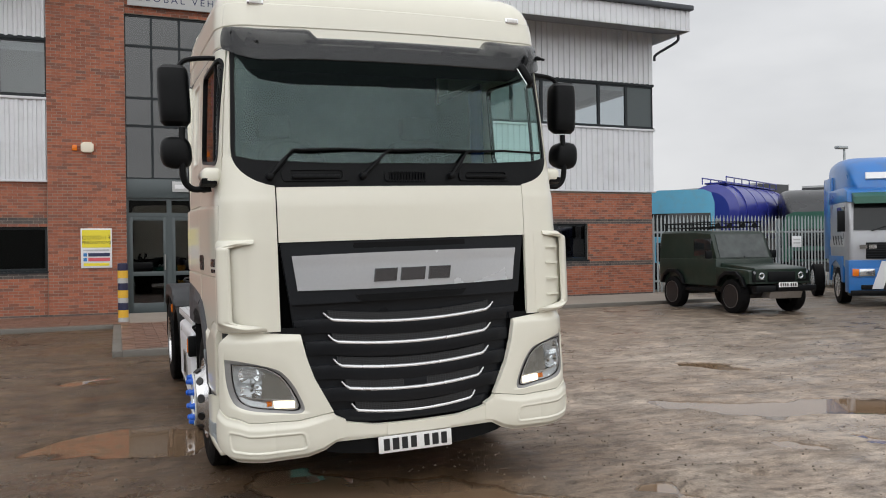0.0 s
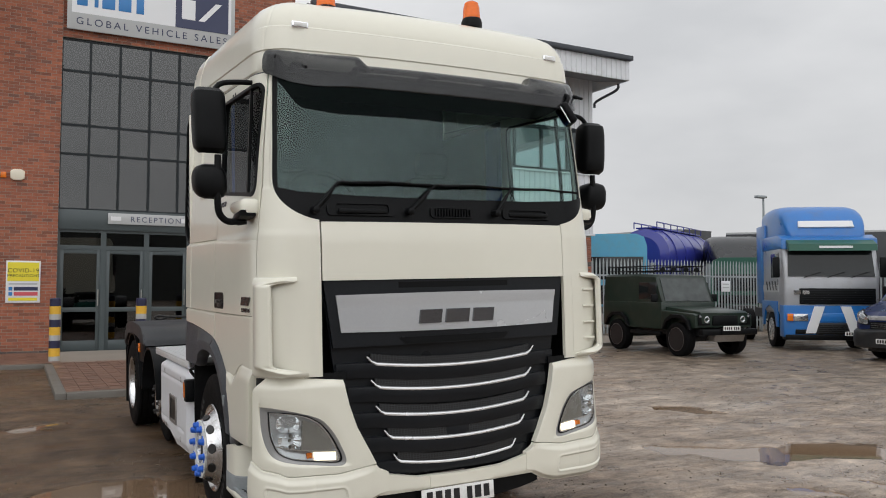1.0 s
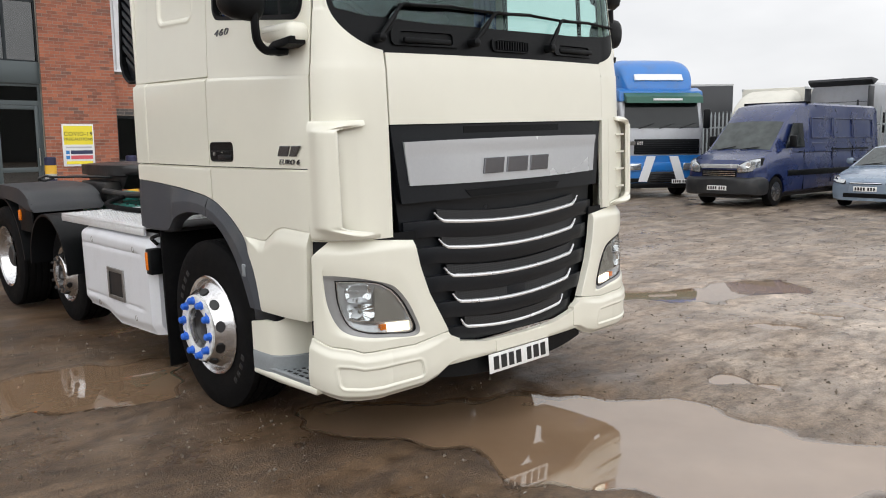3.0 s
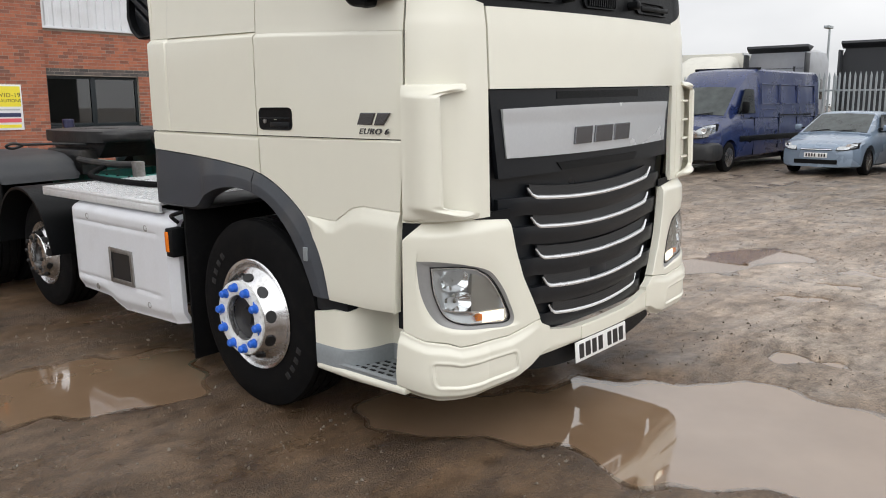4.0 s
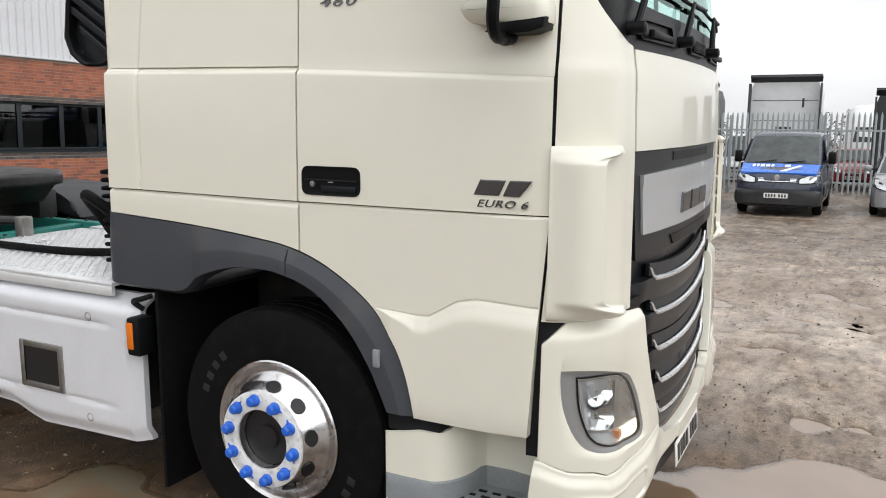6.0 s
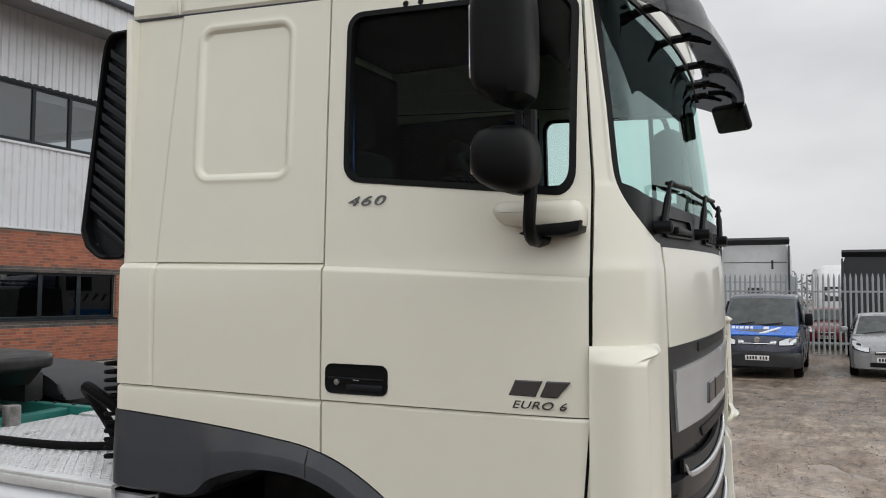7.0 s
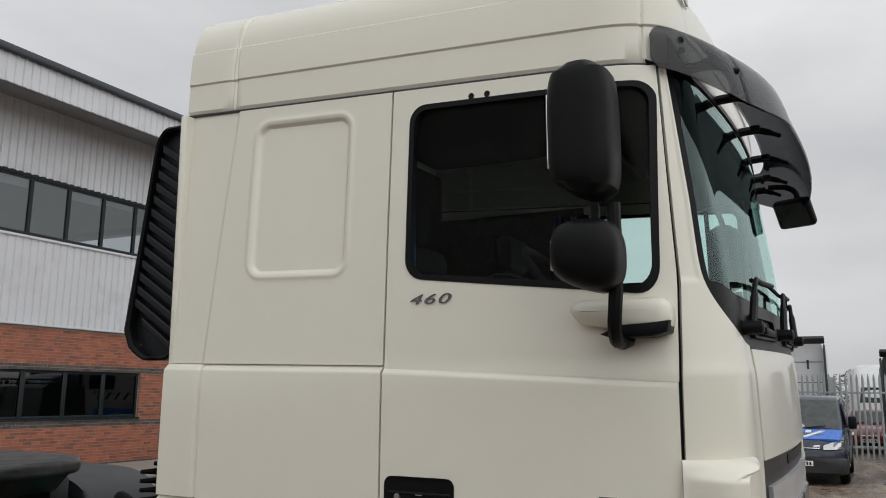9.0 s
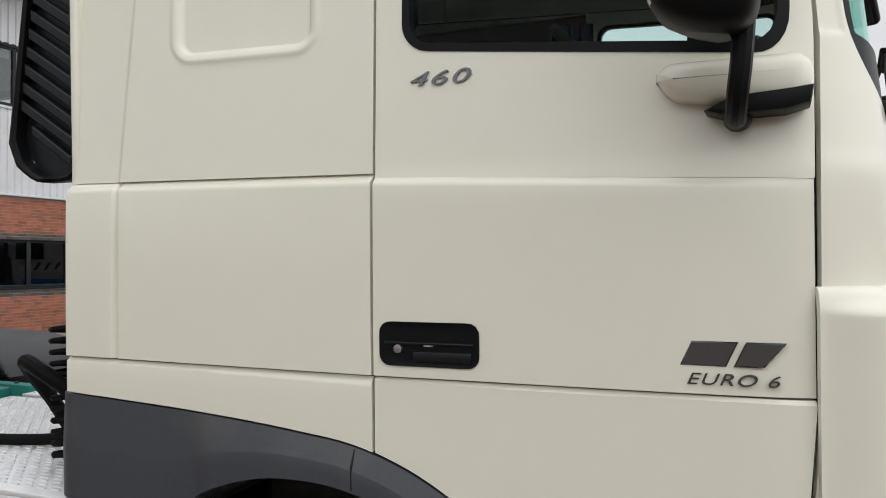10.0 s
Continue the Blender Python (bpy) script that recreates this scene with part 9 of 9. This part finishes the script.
def blue_lorry():
    b = thing("parked_lorry", pose(16.75, 9.55, 0.03, 0, 0, -36), "blue and silver older lorry cab with dark green visor, parked", "lorry")
    part("cab_body", prism([(0.05, 0.95), (0.0, 1.5), (0.06, 2.0), (0.2, 2.85), (0.35, 2.95), (2.2, 2.95), (2.2, 0.95)], -1.22, 1.22, bevel=0.12, segments=4), SILVER_CAB, b)
    part("lamp_band", boxes((-1.18, 1.18, -0.056, 0.0, 0.76, 1.0), bevel=0.02), BLUE_BRIGHT, b, "blue band behind the headlamps")
    for k in range(5):
        part("lower_louvre", boxes((-0.36, 0.36, -0.066, -0.04, 0.46 + 0.05 * k, 0.475 + 0.05 * k)), PLASTIC_BLACK, b)
    part("lower_front", prism([(0.0, 0.35), (-0.04, 0.6), (0.0, 1.2), (0.4, 1.22), (0.4, 0.35)], -1.24, 1.24, bevel=0.04), BLUE_BRIGHT, b, "blue lower bumper panel")
    part("roof_band", prism([(0.12, 2.72), (0.16, 3.0), (0.5, 3.12), (2.22, 3.12), (2.22, 2.72)], -1.235, 1.235, bevel=0.04), BLUE_BRIGHT, b)
    part("roof_fairing", round_hood(((0.34, 0.90, 3.14), (0.42, 0.99, 3.34), (0.52, 1.04, 3.52), (0.66, 1.08, 3.68), (0.86, 1.11, 3.82), (1.1, 1.13, 3.92), (1.4, 1.15, 3.98), (1.9, 1.16, 4.0), (2.3, 1.16, 3.98), (2.5, 1.16, 3.94)), 3.02), BLUE_BRIGHT, b, "blue roof air fairing")
    part("fairing_sign", quad_slab([(-0.72, 0.385, 3.32), (0.72, 0.385, 3.32), (0.70, 0.475, 3.49), (-0.70, 0.475, 3.49)], 0.03), SIGN_WHITE, b, "blank white headboard")
    part("side_fairing", boxes((-1.22, -1.12, 2.0, 2.9, 1.2, 3.5), bevel=0.03), BLUE_BRIGHT, b)
    part("windscreen", quad_slab([(-1.10, 0.035, 1.98), (1.10, 0.035, 1.98), (1.06, 0.165, 2.74), (-1.06, 0.165, 2.74)], 0.02), DARK_GLASS, b, "dark windscreen")
    part("visor", prism([(0.06, 2.70), (-0.16, 2.66), (-0.14, 2.84), (0.14, 2.96)], -1.12, 1.12, bevel=0.02), GREEN_VISOR, b, "dark green sun visor")
    part("grille", boxes((-0.82, 1.10, -0.03, 0.06, 1.24, 1.66), bevel=0.02), PLASTIC_BLACK, b, "black slatted grille")
    for k in range(6):
        part("grille_slat", boxes((-0.80, 1.08, -0.045, 0.0, 1.28 + 0.062 * k, 1.30 + 0.062 * k)), PLASTIC_DARK, b)
    for k in range(2):
        part("emblem", boxes((-0.98 + 0.22 * k, -0.80 + 0.22 * k, -0.05, 0.0, 1.50, 1.60)), CHROME, b)
    for sx in (-1, 1):
        part("headlamp", boxes((sx * 0.62, sx * 1.0, -0.07, 0.0, 0.78, 0.98), bevel=0.02), LAMP_CLEAR, b)
        part("indicator", boxes((sx * 1.0, sx * 1.16, -0.07, 0.03, 0.78, 0.98), bevel=0.02), AMBER, b)
        part("white_stripe", prism([(sx * 0.44, 0.46), (sx * 0.70, 0.46), (sx * 0.46, 1.18), (sx * 0.20, 1.18)], -0.062, -0.03, axis="y"), SIGN_WHITE, b)
        part("door_window", boxes((sx * 1.20, sx * 1.232, 0.4, 1.25, 1.95, 2.62), bevel=0.01), DARK_GLASS, b)
        part("door_mirror", boxes((sx * 1.28, sx * 1.46, 0.1, 0.2, 1.95, 2.5), bevel=0.03), PLASTIC_BLACK, b)
        part("fog_lamp", boxes((sx * 0.5, sx * 0.95, -0.06, 0.0, 0.44, 0.56), bevel=0.01), PLASTIC_BLACK, b)
        car_wheel(b, sx * 1.2, 1.4, 0.5, 0.3, ALLOY, 10)
        car_wheel(b, sx * 1.2, 4.8, 0.5, 0.3, ALLOY, 10)
        part("arch", prism([(0.75, 0.6), (0.9, 1.05), (1.4, 1.2), (1.9, 1.05), (2.05, 0.6), (2.2, 0.6), (2.2, 1.3), (0.6, 1.3), (0.6, 0.6)], sx * 1.19, sx * 1.245, bevel=0.01), BLUE_BRIGHT, b)
        part("side_stripe", boxes((sx * 1.215, sx * 1.228, 0.5, 2.1, 1.55, 1.75)), SIGN_GREY, b)
        for k in range(4):
            part("stripe_mark", prism([(0.65 + 0.3 * k, 1.6), (0.75 + 0.3 * k, 1.6), (0.9 + 0.3 * k, 1.85), (0.8 + 0.3 * k, 1.85)], sx * 1.222, sx * 1.232), INK, b)
    part("lower_valance", boxes((-1.2, 1.2, -0.05, 0.3, 0.28, 0.42), bevel=0.02), PLASTIC_BLACK, b, "black lower valance")
    part("chin_panel", boxes((-0.42, 0.42, -0.058, 0.0, 0.43, 0.74), bevel=0.01), PLASTIC_BUMPER, b)
    part("radiator_fill", boxes((-0.9, 0.9, 0.05, 0.4, 0.5, 1.3)), BLACK_METAL, b)
    for k in (-1, 0, 1):
        part("wiper", tube([(k * 0.6 - 0.1, 0.0, 1.95), (k * 0.6 + 0.35, 0.02, 2.1)], 0.012, 6), PLASTIC_BLACK, b)
    part("chassis", boxes((-0.45, 0.45, 1.0, 6.5, 0.7, 1.0)), BLACK_METAL, b)
    part("writing_bar", boxes((-0.35, 0.5, -0.17, -0.158, 2.73, 2.79)), SIGN_WHITE, b)
    plate_bars(b, -0.06, 0.46, 0.55)
blue_lorry()


def far_cab(name, label, m, paint, w=2.45, d=2.2, h=3.7, back=True, dark=CURTAIN_DARK):
    """A lorry cab some way off; the side towards -y shows its back or its nose."""
    c = thing(name, m, label, "lorry")
    hw = w / 2
    part("cab", loft([[Vector((x, y, z)) for x, z in ((-hw, 0.9), (-hw, h - 0.5), (-hw + 0.12, h - 0.12), (-hw + 0.4, h), (hw - 0.4, h), (hw - 0.12, h - 0.12), (hw, h - 0.5), (hw, 0.9))] for y in (0.0, d)]), paint, c)
    part("chassis", boxes((-0.45, 0.45, -2.5, d, 0.6, 0.95)), BLACK_METAL, c)
    if back:
        part("side_deflector", boxes((-hw - 0.02, -hw + 0.04, -0.45, 0.0, 1.3, h - 0.2), bevel=0.02), dark, c)
        part("side_deflector", boxes((hw - 0.04, hw + 0.02, -0.45, 0.0, 1.3, h - 0.2), bevel=0.02), dark, c)
        part("roof_deflector", prism([(0.0, h - 0.15), (-0.25, h + 0.02), (-0.22, h + 0.10), (0.4, h + 0.05)], -hw, hw, bevel=0.02), dark, c)
        part("rear_seam", boxes((-hw + 0.1, hw - 0.1, -0.012, 0.01, h * 0.62, h * 0.625), (-hw + 0.1, hw - 0.1, -0.012, 0.01, h * 0.8, h * 0.805)), dark, c)
        part("rear_vent", boxes((-0.25, 0.25, -0.02, 0.01, h * 0.52, h * 0.57)), dark, c)
        part("rear_light", boxes((0.55, 0.62, -0.02, 0.01, h * 0.74, h * 0.82)), dark, c)
    else:
        part("windscreen", boxes((-hw + 0.15, hw - 0.15, -0.03, 0.02, h * 0.52, h * 0.76), bevel=0.01), DARK_GLASS, c)
        part("grille", boxes((-hw + 0.3, hw - 0.3, -0.03, 0.02, 1.0, h * 0.46), bevel=0.01), PLASTIC_BLACK, c)
    for sx in (-1, 1):
        part("side_window", boxes((sx * (hw - 0.01), sx * (hw + 0.012), d - 1.2, d - 0.35, h * 0.5, h * 0.7), bevel=0.01), DARK_GLASS, c)
        car_wheel(c, sx * hw * 0.97, d - 0.8, 0.5, 0.3, ALLOY, 10)
        car_wheel(c, sx * hw * 0.97, -1.8, 0.5, 0.3, ALLOY, 10)
    return c


far_cab("parked_lorry", "white lorry cab with grey deflectors behind the fence", parked(27.0, 1.85, -90), WHITE_BODY, 2.3, 2.2, 3.9)
far_cab("parked_lorry", "black lorry cab behind the fence", parked(27.2, 5.35, -88), CURTAIN_DARK, 2.45, 2.3, 3.7)
far_cab("parked_lorry", "silver lorry cab with dark frame behind the fence", parked(27.0, 8.7, -90), SILVER_CAB, 2.2, 2.2, 3.65)
far_cab("parked_lorry", "dark curtain lorry behind the fence", parked(27.6, -2.2, -90), CURTAIN_DARK, 2.5, 2.3, 3.45)
FAIRING_GREY = material("dark_grey_fairing", (0.020, 0.022, 0.025), 0.3, vary=0.1, coat=0.2)
grey_cab = far_cab("parked_lorry", "green lorry cab with dark grey roof fairing behind the fence", parked(24.6, 19.6, -40), GREEN_VISOR, 2.4, 2.2, 2.95, back=False)
far_cab("parked_lorry", "light blue lorry cab with cream roof behind the fence", parked(18.6, 20.5, -35), CYAN_CAB, 2.5, 2.3, 3.8, back=False)
far_cab("parked_lorry", "dark lorry cab behind the fence", parked(27.5, -6.5, -90), PLASTIC_GREY, 2.45, 2.3, 3.6)


def cab_fairing(c, h, hw, mat):
    part("roof_fairing", round_hood([(y, hw * k, h + dz) for y, k, dz in ((0.10, 0.78, 0.0), (0.25, 0.86, 0.24), (0.45, 0.91, 0.46), (0.75, 0.95, 0.68), (1.1, 0.98, 0.85), (1.5, 0.99, 0.96), (2.0, 1.0, 1.02), (2.7, 1.0, 1.02))], h - 0.3), mat, c, "curved roof fairing")


cab_fairing(grey_cab, 2.95, 1.2, FAIRING_GREY)


def box_lorry(m, paint, label, length=6.0, h=3.55, w=2.4, nose=True):
    c = thing("box_lorry", m, label, "lorry")
    part("box_body", boxes((-w / 2, w / 2, 2.0, 2.0 + length, 1.0, h), bevel=0.03), paint, c)
    part("edge_rail", boxes((-w / 2 - 0.01, -w / 2 + 0.05, 1.99, 2.0 + length, h - 0.08, h + 0.012), (w / 2 - 0.05, w / 2 + 0.01, 1.99, 2.0 + length, h - 0.08, h + 0.012), bevel=0.005), SIGN_GREY, c)
    part("chassis", boxes((-0.45, 0.45, 0.5, 2 + length, 0.6, 1.0)), BLACK_METAL, c)
    if nose:
        part("cab", round_hood(((0.0, 1.0, 1.70), (0.10, 1.06, 2.10), (0.25, 1.10, 2.50), (0.5, 1.12, 2.85), (0.8, 1.14, 3.10), (1.2, 1.15, 3.32), (1.9, 1.16, 3.50)), 0.7), paint, c)
        part("windscreen", quad_slab([(-0.95, 0.02, 1.72), (0.95, 0.02, 1.72), (0.85, 0.24, 2.4), (-0.85, 0.24, 2.4)], 0.03), DARK_GLASS, c)
    for sx in (-1, 1):
        car_wheel(c, sx * 1.1, 1.0, 0.42, 0.25, ALLOY, 8)
        car_wheel(c, sx * 1.1, length, 0.42, 0.25, ALLOY, 8)
    return c


box_lorry(parked(25.6, 11.2, -82), CREAM_BODY, "cream box lorry with rounded nose behind the vans", 5.0, 3.6)
box_lorry(pose(33.9, 14.6, 0.03, 0, 0, 42), CURTAIN_DARK, "long black sided trailer behind the fence", 8.5, 4.15, 2.5, nose=False)
box_lorry(parked(28.5, 23.5, 10), CURTAIN_DARK, "dark box trailer behind the fence", 6.0, 4.6, 2.5, nose=False)

box_lorry(parked(38.0, -1.2, -88), WHITE_BODY, "white box lorry far behind the fence", 5.0, 3.3)
RED_CAR = metallic("red_car_paint", (0.22, 0.018, 0.02))
WHITE_VAN = metallic("white_van_paint", (0.60, 0.61, 0.62))
for nm, lab, x, y, paint, up in (("small_car", "red hatchback car behind the fence", 29.0, -0.45, RED_CAR, 0.0), ("panel_van", "white van behind the fence", 31.5, 4.0, WHITE_VAN, 0.5)):
    car(nm, lab, parked(x, y, -94), paint, 4.1, 0.86,
        [(0.0, 0.58, 0.22, 0.64), (0.08, 0.74, 0.2, 0.74), (0.3, 0.83, 0.19, 0.84), (0.8, 0.86, 0.19, 0.95), (1.2, 0.86, 0.19, 1.0), (3.7, 0.86, 0.2, 1.02), (4.0, 0.8, 0.3, 1.0)],
        [(0.95, 0.80, 0.76, 0.93, 0.99), (1.7, 0.82, 0.66, 0.95, 1.46 + up), (2.3, 0.83, 0.68, 0.95, 1.51 + up), (3.5, 0.83, 0.68, 0.95, 1.49 + up), (3.95, 0.78, 0.64, 0.95, 1.2 + up)],
        [(0.75, 0.31, 0.19), (3.3, 0.31, 0.19)], [(1.4, 1.85, 2.3, 2.3, 1.02, 1.42 + up, 0.84, 0.74)],
        (0.42, 0.78, 0.62, 0.84, 0.08), (0.30, 0.56, 0.68), 0.44, (1.3, 1.02), category="van" if up else "car")

tanker = thing("tanker_trailer", pose(20.6, 21.2, 0.03, 0, 0, -62), "royal blue tanker trailer with top rails behind the fence", "trailer")
part("tank", lathe([(0.0, 0.0001), (0.02, 0.8), (0.25, 1.12), (1.2, 1.2), (6.6, 1.2), (7.2, 1.05), (7.4, 0.0001)], axis="y", steps=36), TANK_BLUE, tanker, at=Matrix.Translation((0, 0, 3.0)))
part("walkway", boxes((-0.45, 0.45, 0.6, 6.8, 4.16, 4.22)), TANK_BLUE, tanker)
for sx in (-1, 1):
    part("top_rail", tube([(sx * 0.5, 0.5, 4.42), (sx * 0.5, 6.9, 4.42)], 0.03, 6), TANK_BLUE, tanker)
    for k in range(8):
        part("rail_post", tube([(sx * 0.5, 0.5 + 0.9 * k, 4.15), (sx * 0.5, 0.5 + 0.9 * k, 4.42)], 0.025, 6), TANK_BLUE, tanker)
    for k in range(3):
        car_wheel(tanker, sx * 1.15, 4.4 + 1.2 * k, 0.5, 0.35, ALLOY, 8)
    part("leg", boxes((sx * 0.7, sx * 0.85, 1.2, 1.4, 0, 1.9)), BLACK_METAL, tanker)
for k in range(5):
    part("rib", lathe([(0.9 + 1.3 * k, 1.215), (0.98 + 1.3 * k, 1.215)], axis="y", steps=36), TANK_BLUE, tanker, at=Matrix.Translation((0, 0, 3.0)))
part("chassis", boxes((-0.5, 0.5, 0.5, 7.2, 1.1, 1.9)), BLACK_METAL, tanker)

# ---- palisade fence ----
def paling_mesh():
    bm = bmesh.new()
    pts = [(-0.034, 0.0), (-0.018, -0.014), (0.018, -0.014), (0.034, 0.0)]
    rows = []
    for z, s in ((0.10, 1), (2.50, 1), (2.57, 0.75), (2.66, 0.08)):
        rows.append([Vector((x * s, y, z)) for x, y in pts])
    inner = [[p + Vector((0, 0.005, 0)) for p in r] for r in rows]
    return finish(sheet(rows, inner, bm=bm), smooth=False)


pal = paling_mesh()
pal.name = "paling"
pal.materials.append(GALV)
post_me = finish(boxes((-0.05, 0.05, 0.0, 0.1, 0.0, 2.55), bevel=0.006))
post_me.materials.append(GALV)


def fence_run(x0, y0, x1, y1, label):
    f = thing("palisade_fence", pose(x0, y0, 0.03, 0, 0, math.degrees(math.atan2(y1 - y0, x1 - x0))), label, "fence", "yard fence")
    length = math.hypot(x1 - x0, y1 - y0)
    part("rail", boxes((0, length, 0.012, 0.06, 0.42, 0.48), bevel=0.004), GALV, f)
    part("rail", boxes((0, length, 0.012, 0.06, 2.05, 2.11), bevel=0.004), GALV, f)
    n = int(length / 0.155)
    for k in range(n + 1):
        o = new("paling", pal)
        o.parent = f
        o.matrix_basis = Matrix.Translation((k * 0.155, 0, 0))
    for k in range(int(length / 2.75) + 1):
        o = new("post", post_me)
        o.parent = f
        o.matrix_basis = Matrix.Translation((k * 2.75, 0.06, 0))
    return f


fence_run(14.72, 17.05, 24.5, 17.05, "grey galvanised steel palisade fence with pointed tops")
fence_run(24.5, 17.0, 24.5, -2.5, "grey galvanised steel palisade fence with pointed tops")
fence_run(24.5, -2.5, 24.5, -14.0, "grey galvanised steel palisade fence with pointed tops")
fsign = tagged(part("fence_sign", boxes((-0.22, 0.22, -0.02, 0.0, -0.2, 0.2), bevel=0.004), SIGN_WHITE, at=Matrix.Translation((20.9, 17.0, 1.75))), "small white notice wired to the fence", "sign")
for k in range(2):
    part("text_bar", boxes((-0.16, 0.16, -0.024, -0.018, 0.05 - 0.12 * k, 0.10 - 0.12 * k)), SIGN_GREY, fsign)

def street_lamp(x, y, h):
    s = thing("street_lamp", Matrix.Translation((x, y, 0)), "tall grey lamp post beyond the yard", "lamp", "yard lamps")
    part("post", tube([(0, 0, 0), (0, 0, h)], [0.09, 0.05], 10), GALV, s)
    part("lamp_head", boxes((-0.5, 0.12, -0.14, 0.14, h, h + 0.14), bevel=0.04), GALV, s)
street_lamp(30.0, 22.9, 6.1)
street_lamp(38.0, 10.3, 5.2)

# ---- loose stones near the path ----
stone_bm = bmesh.new()
rnd = random.Random(5)
for k in range(16000):
    x, y = (rnd.uniform(-3.6, 2.0), rnd.uniform(-2.2, 4.5)) if k < 8000 else (rnd.uniform(1.5, 13.0), rnd.uniform(-3.0, 9.5))
    r = rnd.choice((0.0025, 0.003, 0.003, 0.004, 0.005, 0.008)) * rnd.uniform(0.8, 1.5) * (1.0 if k < 8000 else 1.15)
    z = float(ground_height(np.array(x), np.array(y)))
    if z < WATER + 0.004 or (k < 8000 and k % 5 < 2):
        continue
    m = Matrix.Translation((x, y, z + r * 0.2)) @ Euler((rnd.uniform(0, 6), rnd.uniform(0, 6), rnd.uniform(0, 6))).to_matrix().to_4x4() @ Matrix.Diagonal((r * rnd.uniform(0.8, 1.6), r * rnd.uniform(0.8, 1.3), r * rnd.uniform(0.5, 0.9), 1))
    a = [m @ Vector(p) for p in ((1, 0, 0), (-1, 0, 0), (0, 1, 0), (0, -1, 0), (0, 0, 1), (0, 0, -1))]
    vs = [stone_bm.verts.new(p) for p in a]
    for i, j, q in ((0, 2, 4), (2, 1, 4), (1, 3, 4), (3, 0, 4), (2, 0, 5), (1, 2, 5), (3, 1, 5), (0, 3, 5)):
        stone_bm.faces.new((vs[i], vs[j], vs[q]))
STONE = brick_material("gravel_stones", [(0.0, (0.085, 0.067, 0.05)), (0.5, (0.16, 0.13, 0.10)), (0.9, (0.22, 0.19, 0.155)), (1.0, (0.29, 0.265, 0.235))])
tagged(part("gravel", stone_bm, STONE, weld=False, smooth=False), "loose wet stones scattered over the yard", "gravel", kind="stuff")

# the far side of the yard, behind the walk: unseen plain dark walls added to close the place and darken reflections
# their grey is lifted to hold the haze of distance
UNSEEN_WALL = material("dark_unseen_wall", (0.10, 0.105, 0.10), 0.7, vary=0.25, stain=0.2)
tagged(part("backdrop", boxes((-75, 38, -58, -56, -0.2, 9)), UNSEEN_WALL), "plain dark unseen wall added to darken reflections", "backdrop", kind="structure")
tagged(part("backdrop_side", boxes((-77, -75, -58, 40, -0.2, 9)), UNSEEN_WALL), "plain dark unseen wall added to darken reflections", "backdrop", kind="structure")

# bare hedges and trees on the horizon, past the fence
rnd = random.Random(23)
wood = bmesh.new()
for k in range(30000):
    along = rnd.uniform(-70, 70)
    rise = 2.6 + 1.1 * math.sin(along * 0.21) + 0.9 * math.sin(along * 0.53 + 1.0) + 0.6 * math.sin(along * 1.3) + 0.5 * math.sin(along * 3.1)
    z = rnd.random() ** 0.8 * max(1.0, rise) * rnd.uniform(0.7, 1.0) + 0.05
    p = Vector((72 + rnd.uniform(-2, 2) + 0.0012 * along * along, along, z))
    d = Vector((rnd.uniform(-1, 1), rnd.uniform(-1, 1), rnd.uniform(-0.4, 1))).normalized() * rnd.uniform(0.08, 0.24)
    e = d.orthogonal().normalized() * rnd.uniform(0.025, 0.09)
    wood.faces.new([wood.verts.new(q) for q in (p - d, p + e, p + d, p - e)])
HEDGE = material("bare_hedge", (0.085, 0.083, 0.07), 0.9, vary=0.35, stain=0.15, grain=3)
tagged(part("hedge", wood, HEDGE, weld=False, smooth=False), "bare brown hedges and trees beyond the yard", "hedge", kind="stuff")
